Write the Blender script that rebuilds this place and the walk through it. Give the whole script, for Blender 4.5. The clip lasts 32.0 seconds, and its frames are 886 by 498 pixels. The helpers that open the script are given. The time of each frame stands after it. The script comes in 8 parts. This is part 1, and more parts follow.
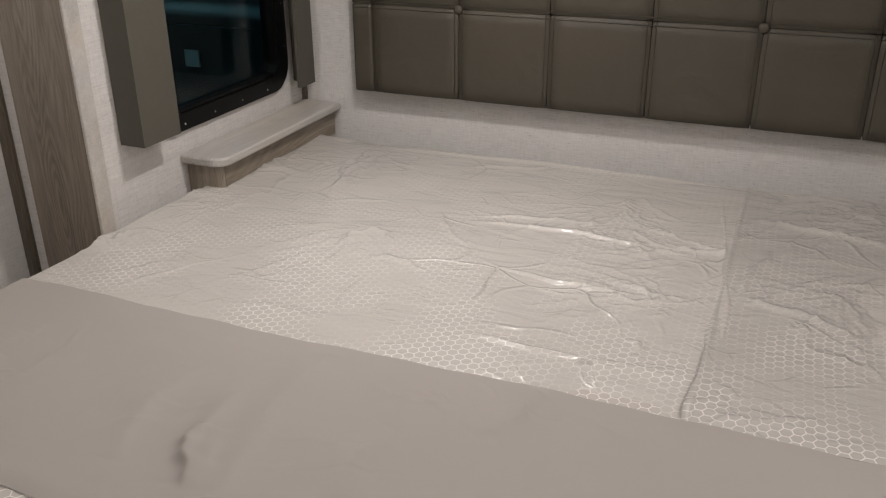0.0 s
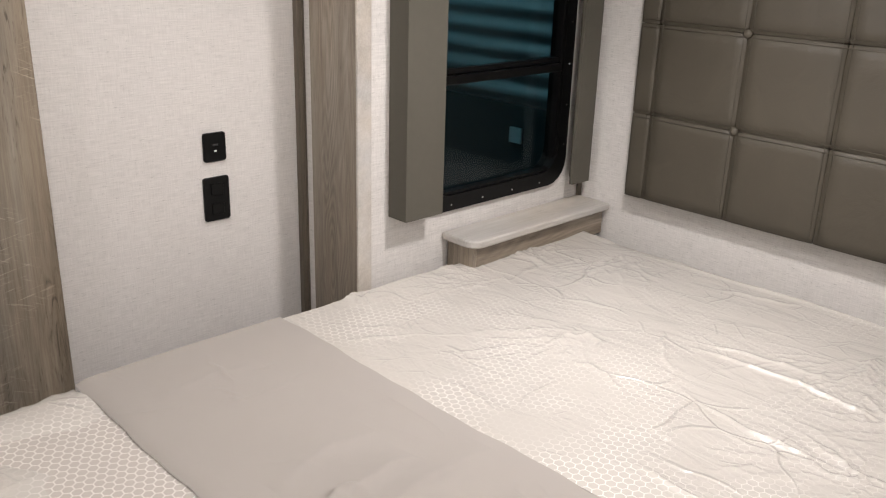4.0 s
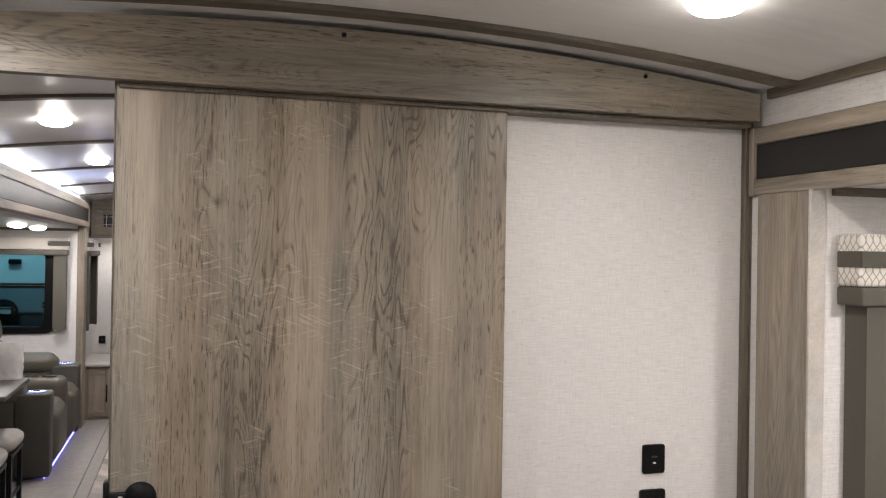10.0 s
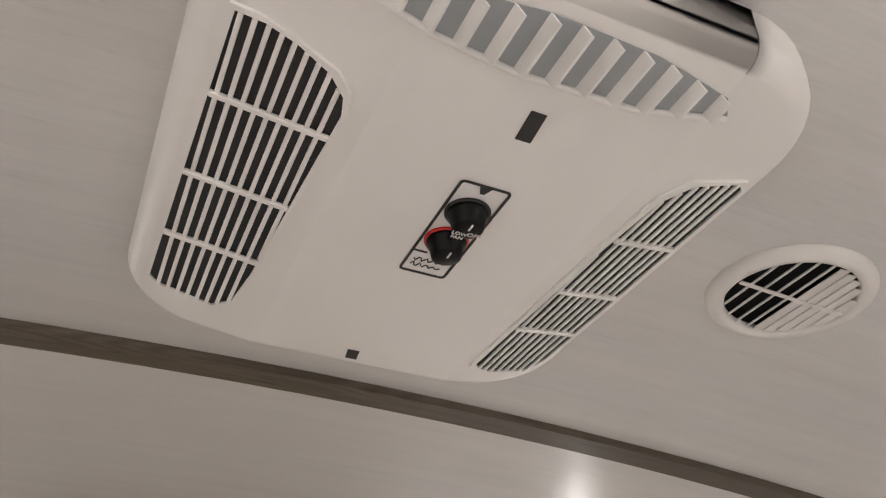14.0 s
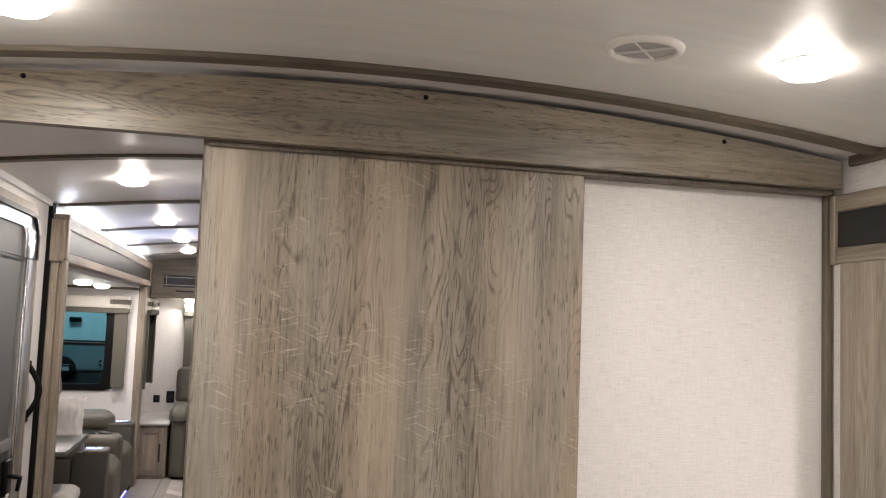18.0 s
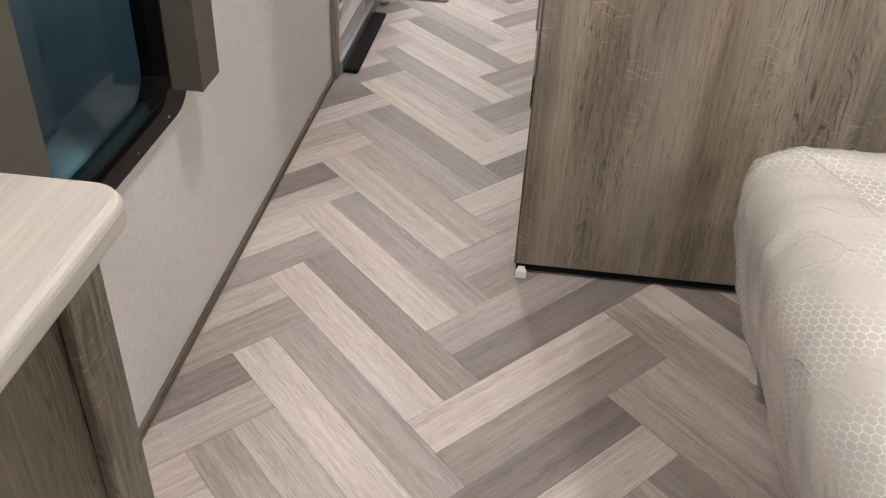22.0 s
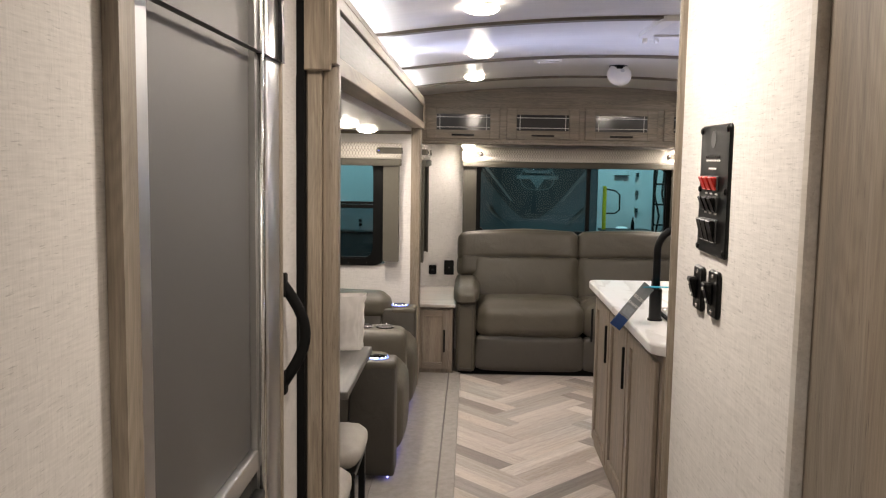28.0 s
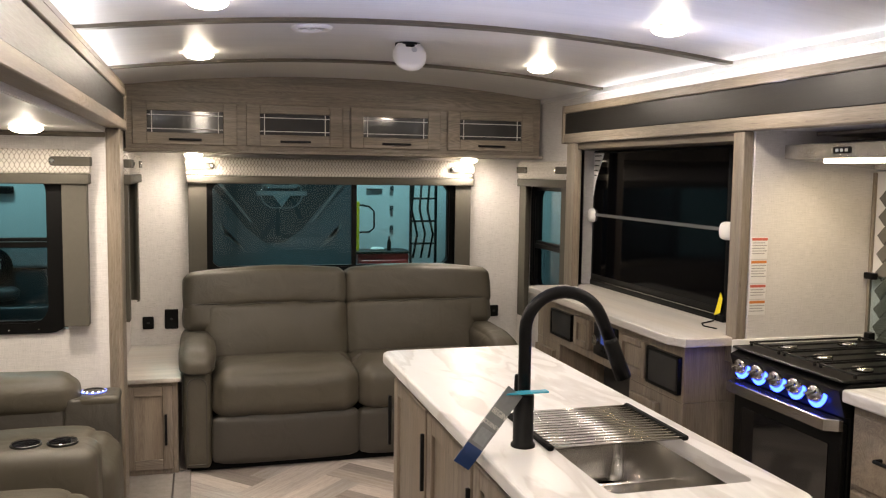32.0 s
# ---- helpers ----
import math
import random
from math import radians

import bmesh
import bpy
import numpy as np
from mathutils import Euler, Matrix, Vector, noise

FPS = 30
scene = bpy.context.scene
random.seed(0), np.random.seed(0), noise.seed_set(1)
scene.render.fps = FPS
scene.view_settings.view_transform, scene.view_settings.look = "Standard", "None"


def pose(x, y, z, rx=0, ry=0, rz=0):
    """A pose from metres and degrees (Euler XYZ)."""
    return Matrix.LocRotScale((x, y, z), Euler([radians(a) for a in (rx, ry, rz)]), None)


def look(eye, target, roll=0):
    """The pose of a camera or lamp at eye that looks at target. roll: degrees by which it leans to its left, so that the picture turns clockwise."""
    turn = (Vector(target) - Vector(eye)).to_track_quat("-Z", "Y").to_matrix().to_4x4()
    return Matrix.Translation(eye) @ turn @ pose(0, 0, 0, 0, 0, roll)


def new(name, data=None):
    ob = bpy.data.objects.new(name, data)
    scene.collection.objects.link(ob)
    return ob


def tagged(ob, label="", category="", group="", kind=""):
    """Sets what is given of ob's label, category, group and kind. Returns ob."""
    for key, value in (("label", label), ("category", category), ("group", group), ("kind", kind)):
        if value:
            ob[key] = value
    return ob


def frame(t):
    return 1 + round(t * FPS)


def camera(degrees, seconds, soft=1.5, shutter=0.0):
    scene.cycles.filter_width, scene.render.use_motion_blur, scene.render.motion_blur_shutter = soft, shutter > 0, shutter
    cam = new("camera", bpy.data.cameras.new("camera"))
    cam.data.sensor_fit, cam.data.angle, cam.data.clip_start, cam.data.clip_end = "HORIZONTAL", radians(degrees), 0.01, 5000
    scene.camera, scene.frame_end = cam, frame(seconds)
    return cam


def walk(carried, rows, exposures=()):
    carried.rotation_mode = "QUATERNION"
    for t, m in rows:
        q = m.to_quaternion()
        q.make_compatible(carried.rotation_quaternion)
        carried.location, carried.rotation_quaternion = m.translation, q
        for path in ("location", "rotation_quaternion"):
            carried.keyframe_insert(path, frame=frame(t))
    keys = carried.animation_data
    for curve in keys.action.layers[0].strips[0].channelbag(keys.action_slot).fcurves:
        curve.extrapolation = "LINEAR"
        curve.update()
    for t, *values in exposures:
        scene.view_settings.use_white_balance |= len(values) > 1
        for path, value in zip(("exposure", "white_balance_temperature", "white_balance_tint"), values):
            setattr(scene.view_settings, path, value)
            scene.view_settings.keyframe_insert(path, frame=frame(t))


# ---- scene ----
cam = camera(54.2, 32.0, soft=1.2)
PATH = [
    (0, (0.917, -1.812, 1.453), (2.6, -1.113, 0.628), -0.3),
    (0.5, (0.922, -1.897, 1.449), (2.53, -1.048, 0.616), 0.9),
    (1, (0.886, -1.935, 1.469), (2.393, -0.923, 0.629), 0.9),
    (1.5, (0.923, -1.962, 1.476), (2.355, -0.845, 0.638), 0.8),
    (2, (0.978, -1.974, 1.488), (2.334, -0.77, 0.646), 0.8),
    (2.5, (0.949, -1.983, 1.486), (2.253, -0.719, 0.649), 1.1),
    (4.5, (1.029, -2.069, 1.568), (2.359, -0.655, 1.086), 1.5),
    (5, (1.031, -2.066, 1.55), (2.395, -0.614, 1.377), 1.5),
    (5.5, (1.028, -2.085, 1.559), (2.387, -0.625, 1.405), 1.6),
    (6, (1.02, -2.103, 1.559), (2.28, -0.559, 1.397), 1.5),
    (6.5, (0.995, -2.114, 1.563), (2.09, -0.448, 1.4), 1.3),
    (7, (0.971, -2.102, 1.552), (1.879, -0.327, 1.396), 1.0),
    (7.5, (0.938, -2.107, 1.573), (1.668, -0.253, 1.404), 0.8),
    (8, (0.911, -2.092, 1.566), (1.502, -0.188, 1.41), 0.9),
    (8.5, (0.9, -2.1, 1.572), (1.42, -0.174, 1.425), 0.8),
    (9, (0.913, -2.086, 1.559), (1.422, -0.156, 1.427), 0.7),
    (9.5, (0.923, -2.084, 1.558), (1.474, -0.162, 1.488), 0.8),
    (10, (0.935, -2.095, 1.553), (1.493, -0.175, 1.563), 0.9),
    (10.5, (0.943, -2.113, 1.554), (1.529, -0.204, 1.659), 1.0),
    (11, (0.941, -2.122, 1.559), (1.603, -0.255, 1.836), 0.9),
    (11.5, (0.952, -2.122, 1.549), (1.651, -0.322, 2.07), 0.6),
    (12, (0.958, -2.131, 1.554), (1.654, -0.39, 2.252), 0.7),
    (12.5, (0.96, -2.132, 1.554), (1.64, -0.464, 2.423), 0.4),
    (13, (0.965, -2.142, 1.552), (1.612, -0.557, 2.585), 0.6),
    (13.5, (0.961, -2.148, 1.562), (1.596, -0.63, 2.698), 0.5),
    (15.5, (0.946, -2.166, 1.538), (1.641, -0.628, 2.612), 1.0),
    (16, (0.926, -2.155, 1.539), (1.669, -0.55, 2.473), 0.9),
    (16.5, (0.9, -2.144, 1.537), (1.694, -0.468, 2.287), 0.7),
    (17, (0.89, -2.128, 1.537), (1.675, -0.376, 2.098), 1.0),
    (17.5, (0.888, -2.113, 1.536), (1.494, -0.24, 1.893), 2.2),
    (18, (0.869, -2.07, 1.534), (1.316, -0.128, 1.698), 2.2),
    (18.5, (0.826, -2.057, 1.529), (1.109, -0.077, 1.489), 1.8),
    (19, (0.789, -2.064, 1.531), (0.893, -0.079, 1.31), 1.5),
    (19.5, (0.762, -2.052, 1.526), (0.713, -0.08, 1.197), 1.2),
    (20, (0.742, -2.035, 1.508), (0.597, -0.084, 1.094), 1.5),
    (20.5, (0.743, -2.034, 1.496), (0.537, -0.122, 0.947), 1.5),
    (21, (0.739, -2.008, 1.463), (0.517, -0.184, 0.674), 1.4),
    (21.5, (0.736, -1.997, 1.446), (0.562, -0.275, 0.443), 2.2),
    (22, (0.743, -1.979, 1.434), (0.596, -0.356, 0.274), 2.9),
    (22.5, (0.725, -1.933, 1.429), (0.583, -0.349, 0.216), 3.1),
    (23, (0.632, -1.849, 1.452), (0.499, -0.266, 0.237), 3.5),
    (23.5, (0.568, -1.781, 1.464), (0.449, -0.191, 0.257), 3.7),
    (24, (0.575, -1.621, 1.46), (0.465, -0.017, 0.27), 3.7),
    (24.5, (0.624, -1.413, 1.46), (0.504, 0.197, 0.278), 3.4),
    (25, (0.614, -1.248, 1.466), (0.469, 0.43, 0.389), 2.9),
    (25.5, (0.508, -0.999, 1.488), (0.353, 0.808, 0.644), 2.8),
    (26, (0.49, -0.79, 1.483), (0.334, 1.113, 0.885), 2.5),
    (26.5, (0.516, -0.528, 1.478), (0.373, 1.438, 1.143), 2.0),
    (28.5, (0.367, 0.384, 1.552), (0.336, 2.373, 1.346), 0.8),
    (29, (0.364, 0.625, 1.537), (0.377, 2.615, 1.333), 0.8),
    (29.5, (0.324, 0.872, 1.56), (0.433, 2.86, 1.365), 0.9),
    (30, (0.342, 1.109, 1.548), (0.561, 3.089, 1.368), 1.0),
    (30.5, (0.408, 1.318, 1.539), (0.728, 3.285, 1.368), 1.0),
    (31, (0.407, 1.488, 1.537), (0.815, 3.439, 1.372), 1.0),
    (31.5, (0.37, 1.637, 1.557), (0.856, 3.57, 1.388), 0.9),
    (32, (0.404, 1.734, 1.558), (0.943, 3.652, 1.382), 0.8),
]
walk(cam, [(t, look(eye, target, roll)) for t, eye, target, roll in PATH], [(0.0, -0.56, 6350, 10), (2.0, -0.54, 6350, 10), (4.5, 0.18, 6300, 10), (6.0, 0.1, 6300, 10), (7.0, -0.08, 6300, 10), (9.0, -0.05, 6300, 10), (11.0, 0.05, 6200, 10), (13.0, 0.20, 6100, 10), (17.0, 0.25, 6600, 10), (18.0, 0.22, 6500, 10), (19.0, 0.29, 6400, 10), (20.0, 0.47, 6350, 10), (22.0, 0.42, 6300, 10), (24.0, 0.42, 6350, 10), (25.0, 0.56, 6350, 10), (26.0, 0.80, 6250, 10), (26.5, 0.78, 6300, 10), (28.5, 0.04, 7350, 10), (30.0, 0.02, 7500, 10), (31.5, 0.22, 7500, 10), (32.0, 0.22, 7500, 10)])

# ---- world and light ----
world = bpy.data.worlds.new("world")
scene.world = world
world.use_nodes = True
world.node_tree.nodes["Background"].inputs[0].default_value = (0.10, 0.22, 0.27, 1)
world.node_tree.nodes["Background"].inputs[1].default_value = 0.12
scene.view_settings.exposure = 0.0

WARM = (1.0, 0.925, 0.885)
COOL = (0.50, 0.58, 1.0)
PUCK_POWER = 11.0


def area_lamp(name, at, target, power, colour, size, size_y=0.0, disk=True):
    data = bpy.data.lights.new(name, "AREA")
    data.energy, data.color = power, colour
    data.shape = "DISK" if disk else "RECTANGLE"
    data.size = size
    if not disk:
        data.size_y = size_y
    ob = new(name, data)
    ob.matrix_world = look(at, target)
    return ob


def point_lamp(name, at, power, colour, radius):
    data = bpy.data.lights.new(name, "POINT")
    data.energy, data.color, data.shadow_soft_size = power, colour, radius
    ob = new(name, data)
    ob.matrix_world = Matrix.Translation(at)
    return ob


# ---- materials ----
def nodes_of(m):
    m.use_nodes = True
    t = m.node_tree
    return t.nodes, t.links, t.nodes["Principled BSDF"]


def plain(name, colour, rough=0.5, metal=0.0, grain=0.0, scale=60.0, bump=0.0, coat=0.0, sheen=0.5):
    """A surface of one colour with a little grain, blotches and relief."""
    m = bpy.data.materials.new(name)
    n, l, p = nodes_of(m)
    p.inputs["Roughness"].default_value, p.inputs["Metallic"].default_value = rough, metal
    p.inputs["Coat Weight"].default_value = coat
    p.inputs["Specular IOR Level"].default_value = sheen
    co = n.new("ShaderNodeTexCoord")
    a, b = n.new("ShaderNodeTexNoise"), n.new("ShaderNodeTexNoise")
    a.inputs["Scale"].default_value, a.inputs["Detail"].default_value = scale, 5
    b.inputs["Scale"].default_value, b.inputs["Detail"].default_value = scale * 0.08, 3
    add, mix = n.new("ShaderNodeMath"), n.new("ShaderNodeMix")
    add.operation, mix.data_type = "ADD", "RGBA"
    l.new(co.outputs["Object"], a.inputs["Vector"])
    l.new(co.outputs["Object"], b.inputs["Vector"])
    l.new(a.outputs[0], add.inputs[0])
    l.new(b.outputs[0], add.inputs[1])
    half = n.new("ShaderNodeMath")
    half.operation = "MULTIPLY"
    half.inputs[1].default_value = 0.5
    l.new(add.outputs[0], half.inputs[0])
    l.new(half.outputs[0], mix.inputs[0])
    mix.inputs[6].default_value = (*[c * (1 - grain) for c in colour], 1)
    mix.inputs[7].default_value = (*[min(1, c * (1 + grain)) for c in colour], 1)
    l.new(mix.outputs[2], p.inputs["Base Color"])
    if bump:
        bp = n.new("ShaderNodeBump")
        bp.inputs["Strength"].default_value, bp.inputs["Distance"].default_value = bump, 0.002
        l.new(a.outputs[0], bp.inputs["Height"])
        l.new(bp.outputs[0], p.inputs["Normal"])
    return m


def wood(name, axis, dark, mid, light, rough=0.5, fine=1.0, figure=0.5, vary=0.0, marks=0.0, rings=0.22, patch=0.5, pores=1.0, tones=()):
    """Grained wood or wood print; the grain runs along the axis. rings: cathedral figure; patch: drift from grey to brown."""
    m = bpy.data.materials.new(name)
    n, l, p = nodes_of(m)
    co = n.new("ShaderNodeTexCoord")
    at = co.outputs["Object"]
    if vary:
        info = n.new("ShaderNodeObjectInfo")
        shift = n.new("ShaderNodeVectorMath")
        shift.operation = "MULTIPLY_ADD"
        comb = n.new("ShaderNodeCombineXYZ")
        for k in range(3):
            l.new(info.outputs["Random"], comb.inputs[k])
        l.new(comb.outputs[0], shift.inputs[0])
        shift.inputs[1].default_value = (37, 53, 71)
        l.new(at, shift.inputs[2])
        at = shift.outputs[0]
    def stretched(along, across):
        mp = n.new("ShaderNodeMapping")
        mp.inputs["Scale"].default_value = [along if k == "xyz".index(axis) else across for k in range(3)]
        l.new(at, mp.inputs["Vector"])
        return mp.outputs[0]
    def noisy(vec, scale, detail, rough_=0.6, distort=0.0):
        t = n.new("ShaderNodeTexNoise")
        t.inputs["Scale"].default_value, t.inputs["Detail"].default_value = scale, detail
        t.inputs["Roughness"].default_value, t.inputs["Distortion"].default_value = rough_, distort
        l.new(vec, t.inputs["Vector"])
        return t.outputs[0]
    def op(kind, a, b=0.0, c=0.0):
        q = n.new("ShaderNodeMath")
        q.operation = kind
        for k, v in enumerate((a, b, c)):
            if isinstance(v, (int, float)):
                q.inputs[k].default_value = v
            else:
                l.new(v, q.inputs[k])
        return q.outputs[0]
    def ranged(v, a, b, c, d):
        r = n.new("ShaderNodeMapRange")
        for k, x in enumerate((a, b, c, d)):
            r.inputs[k + 1].default_value = x
        l.new(v, r.inputs[0])
        return r.outputs[0]
    big = noisy(stretched(0.6, 5), 1.0, 3, 0.6, 0.5)
    streak = noisy(stretched(1.3 * fine, 36 * fine), 1.0, 6, 0.68, 0.25)
    pore = noisy(stretched(14 * fine, 330 * fine), 1.0, 3, 0.6)
    last = op("MULTIPLY_ADD", big, figure, op("MULTIPLY", streak, 1.0 - figure))
    last = ranged(last, 0.26, 0.74, 0.0, 1.0)
    # contour lines of a slow field run along the grain and close to long ovals
    field = noisy(stretched(0.9 * fine, 7 * fine), 1.0, 2, 0.45, 0.4)
    where = ranged(noisy(stretched(0.8, 4.5), 1.0, 2, 0.5), 0.40, 0.60, 0.0, 1.0)
    ring = op("MULTIPLY", op("SINE", op("MULTIPLY", field, 230.0)), where)
    last = op("MULTIPLY_ADD", ring, rings * 0.55, last)
    last = op("ADD", last, ranged(pore, 0.3, 0.7, -0.17 * pores, 0.13 * pores))
    dash = ranged(noisy(stretched(30 * fine, 330 * fine), 1.0, 2, 0.5), 0.62, 0.72, 0.0, -0.35)
    last = op("ADD", last, op("MULTIPLY", dash, ranged(streak, 0.42, 0.6, 1.0, 0.0)))
    if marks:
        # pale scratches across the grain, here and there
        saw = ranged(noisy(stretched(170, 38), 1.0, 1, 0.4, 1.6), 0.63, 0.76, 0.0, marks)
        spots = ranged(noisy(stretched(2.2, 3.0), 1.0, 2, 0.5), 0.52, 0.66, 0.0, 1.0)
        last = op("MULTIPLY_ADD", saw, spots, last)
    ramp = n.new("ShaderNodeValToRGB")
    e = ramp.color_ramp.elements
    e[0].position, e[0].color = 0.05, (*dark, 1)
    e[1].position, e[1].color = 0.95, (*light, 1)
    e.new(0.50).color = (*mid, 1)
    l.new(last, ramp.inputs[0])
    out = ramp.outputs[0]
    def times(c_out, c_in, amount):
        mm = n.new("ShaderNodeMix")
        mm.data_type, mm.blend_type = "RGBA", "MULTIPLY"
        mm.inputs[0].default_value = amount
        l.new(c_out, mm.inputs[6])
        l.new(c_in, mm.inputs[7])
        return mm.outputs[2]
    hue = n.new("ShaderNodeValToRGB")
    he = hue.color_ramp.elements
    he[0].position, he[0].color = 0.36, (0.86, 0.90, 0.96, 1)
    he[1].position, he[1].color = 0.64, (1.08, 1.01, 0.92, 1)
    l.new(noisy(stretched(1.1, 6), 1.0, 3, 0.55, 0.4), hue.inputs[0])
    out = times(out, hue.outputs[0], patch)
    if vary:
        tone = n.new("ShaderNodeValToRGB")
        tone.color_ramp.interpolation = "CONSTANT"
        te = tone.color_ramp.elements
        te[0].position, te[0].color = 0.0, (*tones[0], 1)
        te[1].position, te[1].color = 1 / len(tones), (*tones[1], 1)
        for k, c in enumerate(tones[2:]):
            te.new((k + 2) / len(tones)).color = (*c, 1)
        l.new(info.outputs["Random"], tone.inputs[0])
        out = times(out, tone.outputs[0], vary)
    l.new(out, p.inputs["Base Color"])
    l.new(ranged(pore, 0.0, 1.0, rough - 0.08, rough + 0.12), p.inputs["Roughness"])
    bp = n.new("ShaderNodeBump")
    bp.inputs["Strength"].default_value, bp.inputs["Distance"].default_value = 0.35, 0.0012
    l.new(last, bp.inputs["Height"])
    l.new(bp.outputs[0], p.inputs["Normal"])
    return m


def print_oak(name, axis, dark, mid, light, rough=0.5, scratch=0.50):
    """Weathered oak print: broad tone bands, broken dark contour lines, short pores and clusters of pale saw scratches across the grain."""
    m = bpy.data.materials.new(name)
    n, l, p = nodes_of(m)
    co = n.new("ShaderNodeTexCoord")
    def placed(along, across, turn=0.0):
        src = co.outputs["Object"]
        if turn:
            t = n.new("ShaderNodeMapping")
            t.inputs["Rotation"].default_value = (0, radians(turn), 0)
            l.new(src, t.inputs["Vector"])
            src = t.outputs[0]
        mp = n.new("ShaderNodeMapping")
        mp.inputs["Scale"].default_value = [along if k == "xyz".index(axis) else across for k in range(3)]
        l.new(src, mp.inputs["Vector"])
        return mp.outputs[0]
    def noisy(vec, detail, rough_=0.6, distort=0.0):
        t = n.new("ShaderNodeTexNoise")
        t.inputs["Scale"].default_value, t.inputs["Detail"].default_value = 1.0, detail
        t.inputs["Roughness"].default_value, t.inputs["Distortion"].default_value = rough_, distort
        l.new(vec, t.inputs["Vector"])
        return t.outputs[0]
    def op(kind, a, b=0.0, c=0.0):
        q = n.new("ShaderNodeMath")
        q.operation = kind
        for k, v in enumerate((a, b, c)):
            if isinstance(v, (int, float)):
                q.inputs[k].default_value = v
            else:
                l.new(v, q.inputs[k])
        return q.outputs[0]
    def ranged(v, a, b, c, d):
        r = n.new("ShaderNodeMapRange")
        for k, x in enumerate((a, b, c, d)):
            r.inputs[k + 1].default_value = x
        l.new(v, r.inputs[0])
        return r.outputs[0]
    band = ranged(noisy(placed(0.45, 10), 2, 0.5), 0.32, 0.68, -0.24, 0.24)
    cloud = ranged(noisy(placed(1.8, 6), 4, 0.6, 0.4), 0.3, 0.7, -0.16, 0.16)
    fibre = ranged(noisy(placed(5, 130), 5, 0.7), 0.3, 0.7, -0.20, 0.20)
    v = op("ADD", op("ADD", op("ADD", band, cloud), fibre), 0.52)
    field = noisy(placed(1.25, 8.5), 2, 0.45, 0.5)
    near = op("ABSOLUTE", op("SUBTRACT", op("FRACT", op("MULTIPLY", field, 30.0)), 0.5))
    line = ranged(near, 0.0, 0.20, 1.0, 0.0)
    where = op("MULTIPLY", ranged(noisy(placed(0.9, 6), 2), 0.46, 0.60, 0.0, 1.0), ranged(noisy(placed(14, 70), 3), 0.38, 0.60, 0.15, 1.0))
    v = op("SUBTRACT", v, op("MULTIPLY", op("MULTIPLY", line, where), 0.52))
    pore = op("MULTIPLY", ranged(noisy(placed(26, 300), 2, 0.5), 0.58, 0.68, 0.0, 1.0), ranged(noisy(placed(1.4, 9), 3), 0.42, 0.60, 0.0, 1.0))
    v = op("SUBTRACT", v, op("MULTIPLY", pore, 0.50))
    spots = ranged(noisy(placed(2.6, 4.5), 2), 0.50, 0.62, 0.0, 1.0)
    for turn in (12.0, -24.0):
        saw = ranged(noisy(placed(240, 16, turn), 2, 0.5), 0.62, 0.72, 0.0, 1.0)
        v = op("ADD", v, op("MULTIPLY", op("MULTIPLY", saw, spots), scratch))
    ramp = n.new("ShaderNodeValToRGB")
    e = ramp.color_ramp.elements
    e[0].position, e[0].color = 0.05, (*dark, 1)
    e[1].position, e[1].color = 0.95, (*light, 1)
    e.new(0.50).color = (*mid, 1)
    l.new(v, ramp.inputs[0])
    hue = n.new("ShaderNodeValToRGB")
    he = hue.color_ramp.elements
    he[0].position, he[0].color = 0.36, (0.90, 0.94, 0.99, 1)
    he[1].position, he[1].color = 0.64, (1.06, 1.0, 0.93, 1)
    l.new(noisy(placed(0.9, 7), 3, 0.55, 0.3), hue.inputs[0])
    mm = n.new("ShaderNodeMix")
    mm.data_type, mm.blend_type = "RGBA", "MULTIPLY"
    mm.inputs[0].default_value = 0.8
    l.new(ramp.outputs[0], mm.inputs[6])
    l.new(hue.outputs[0], mm.inputs[7])
    l.new(mm.outputs[2], p.inputs["Base Color"])
    l.new(ranged(fibre, -0.2, 0.2, rough + 0.08, rough - 0.06), p.inputs["Roughness"])
    bp = n.new("ShaderNodeBump")
    bp.inputs["Strength"].default_value, bp.inputs["Distance"].default_value = 0.30, 0.001
    l.new(v, bp.inputs["Height"])
    l.new(bp.outputs[0], p.inputs["Normal"])
    return m


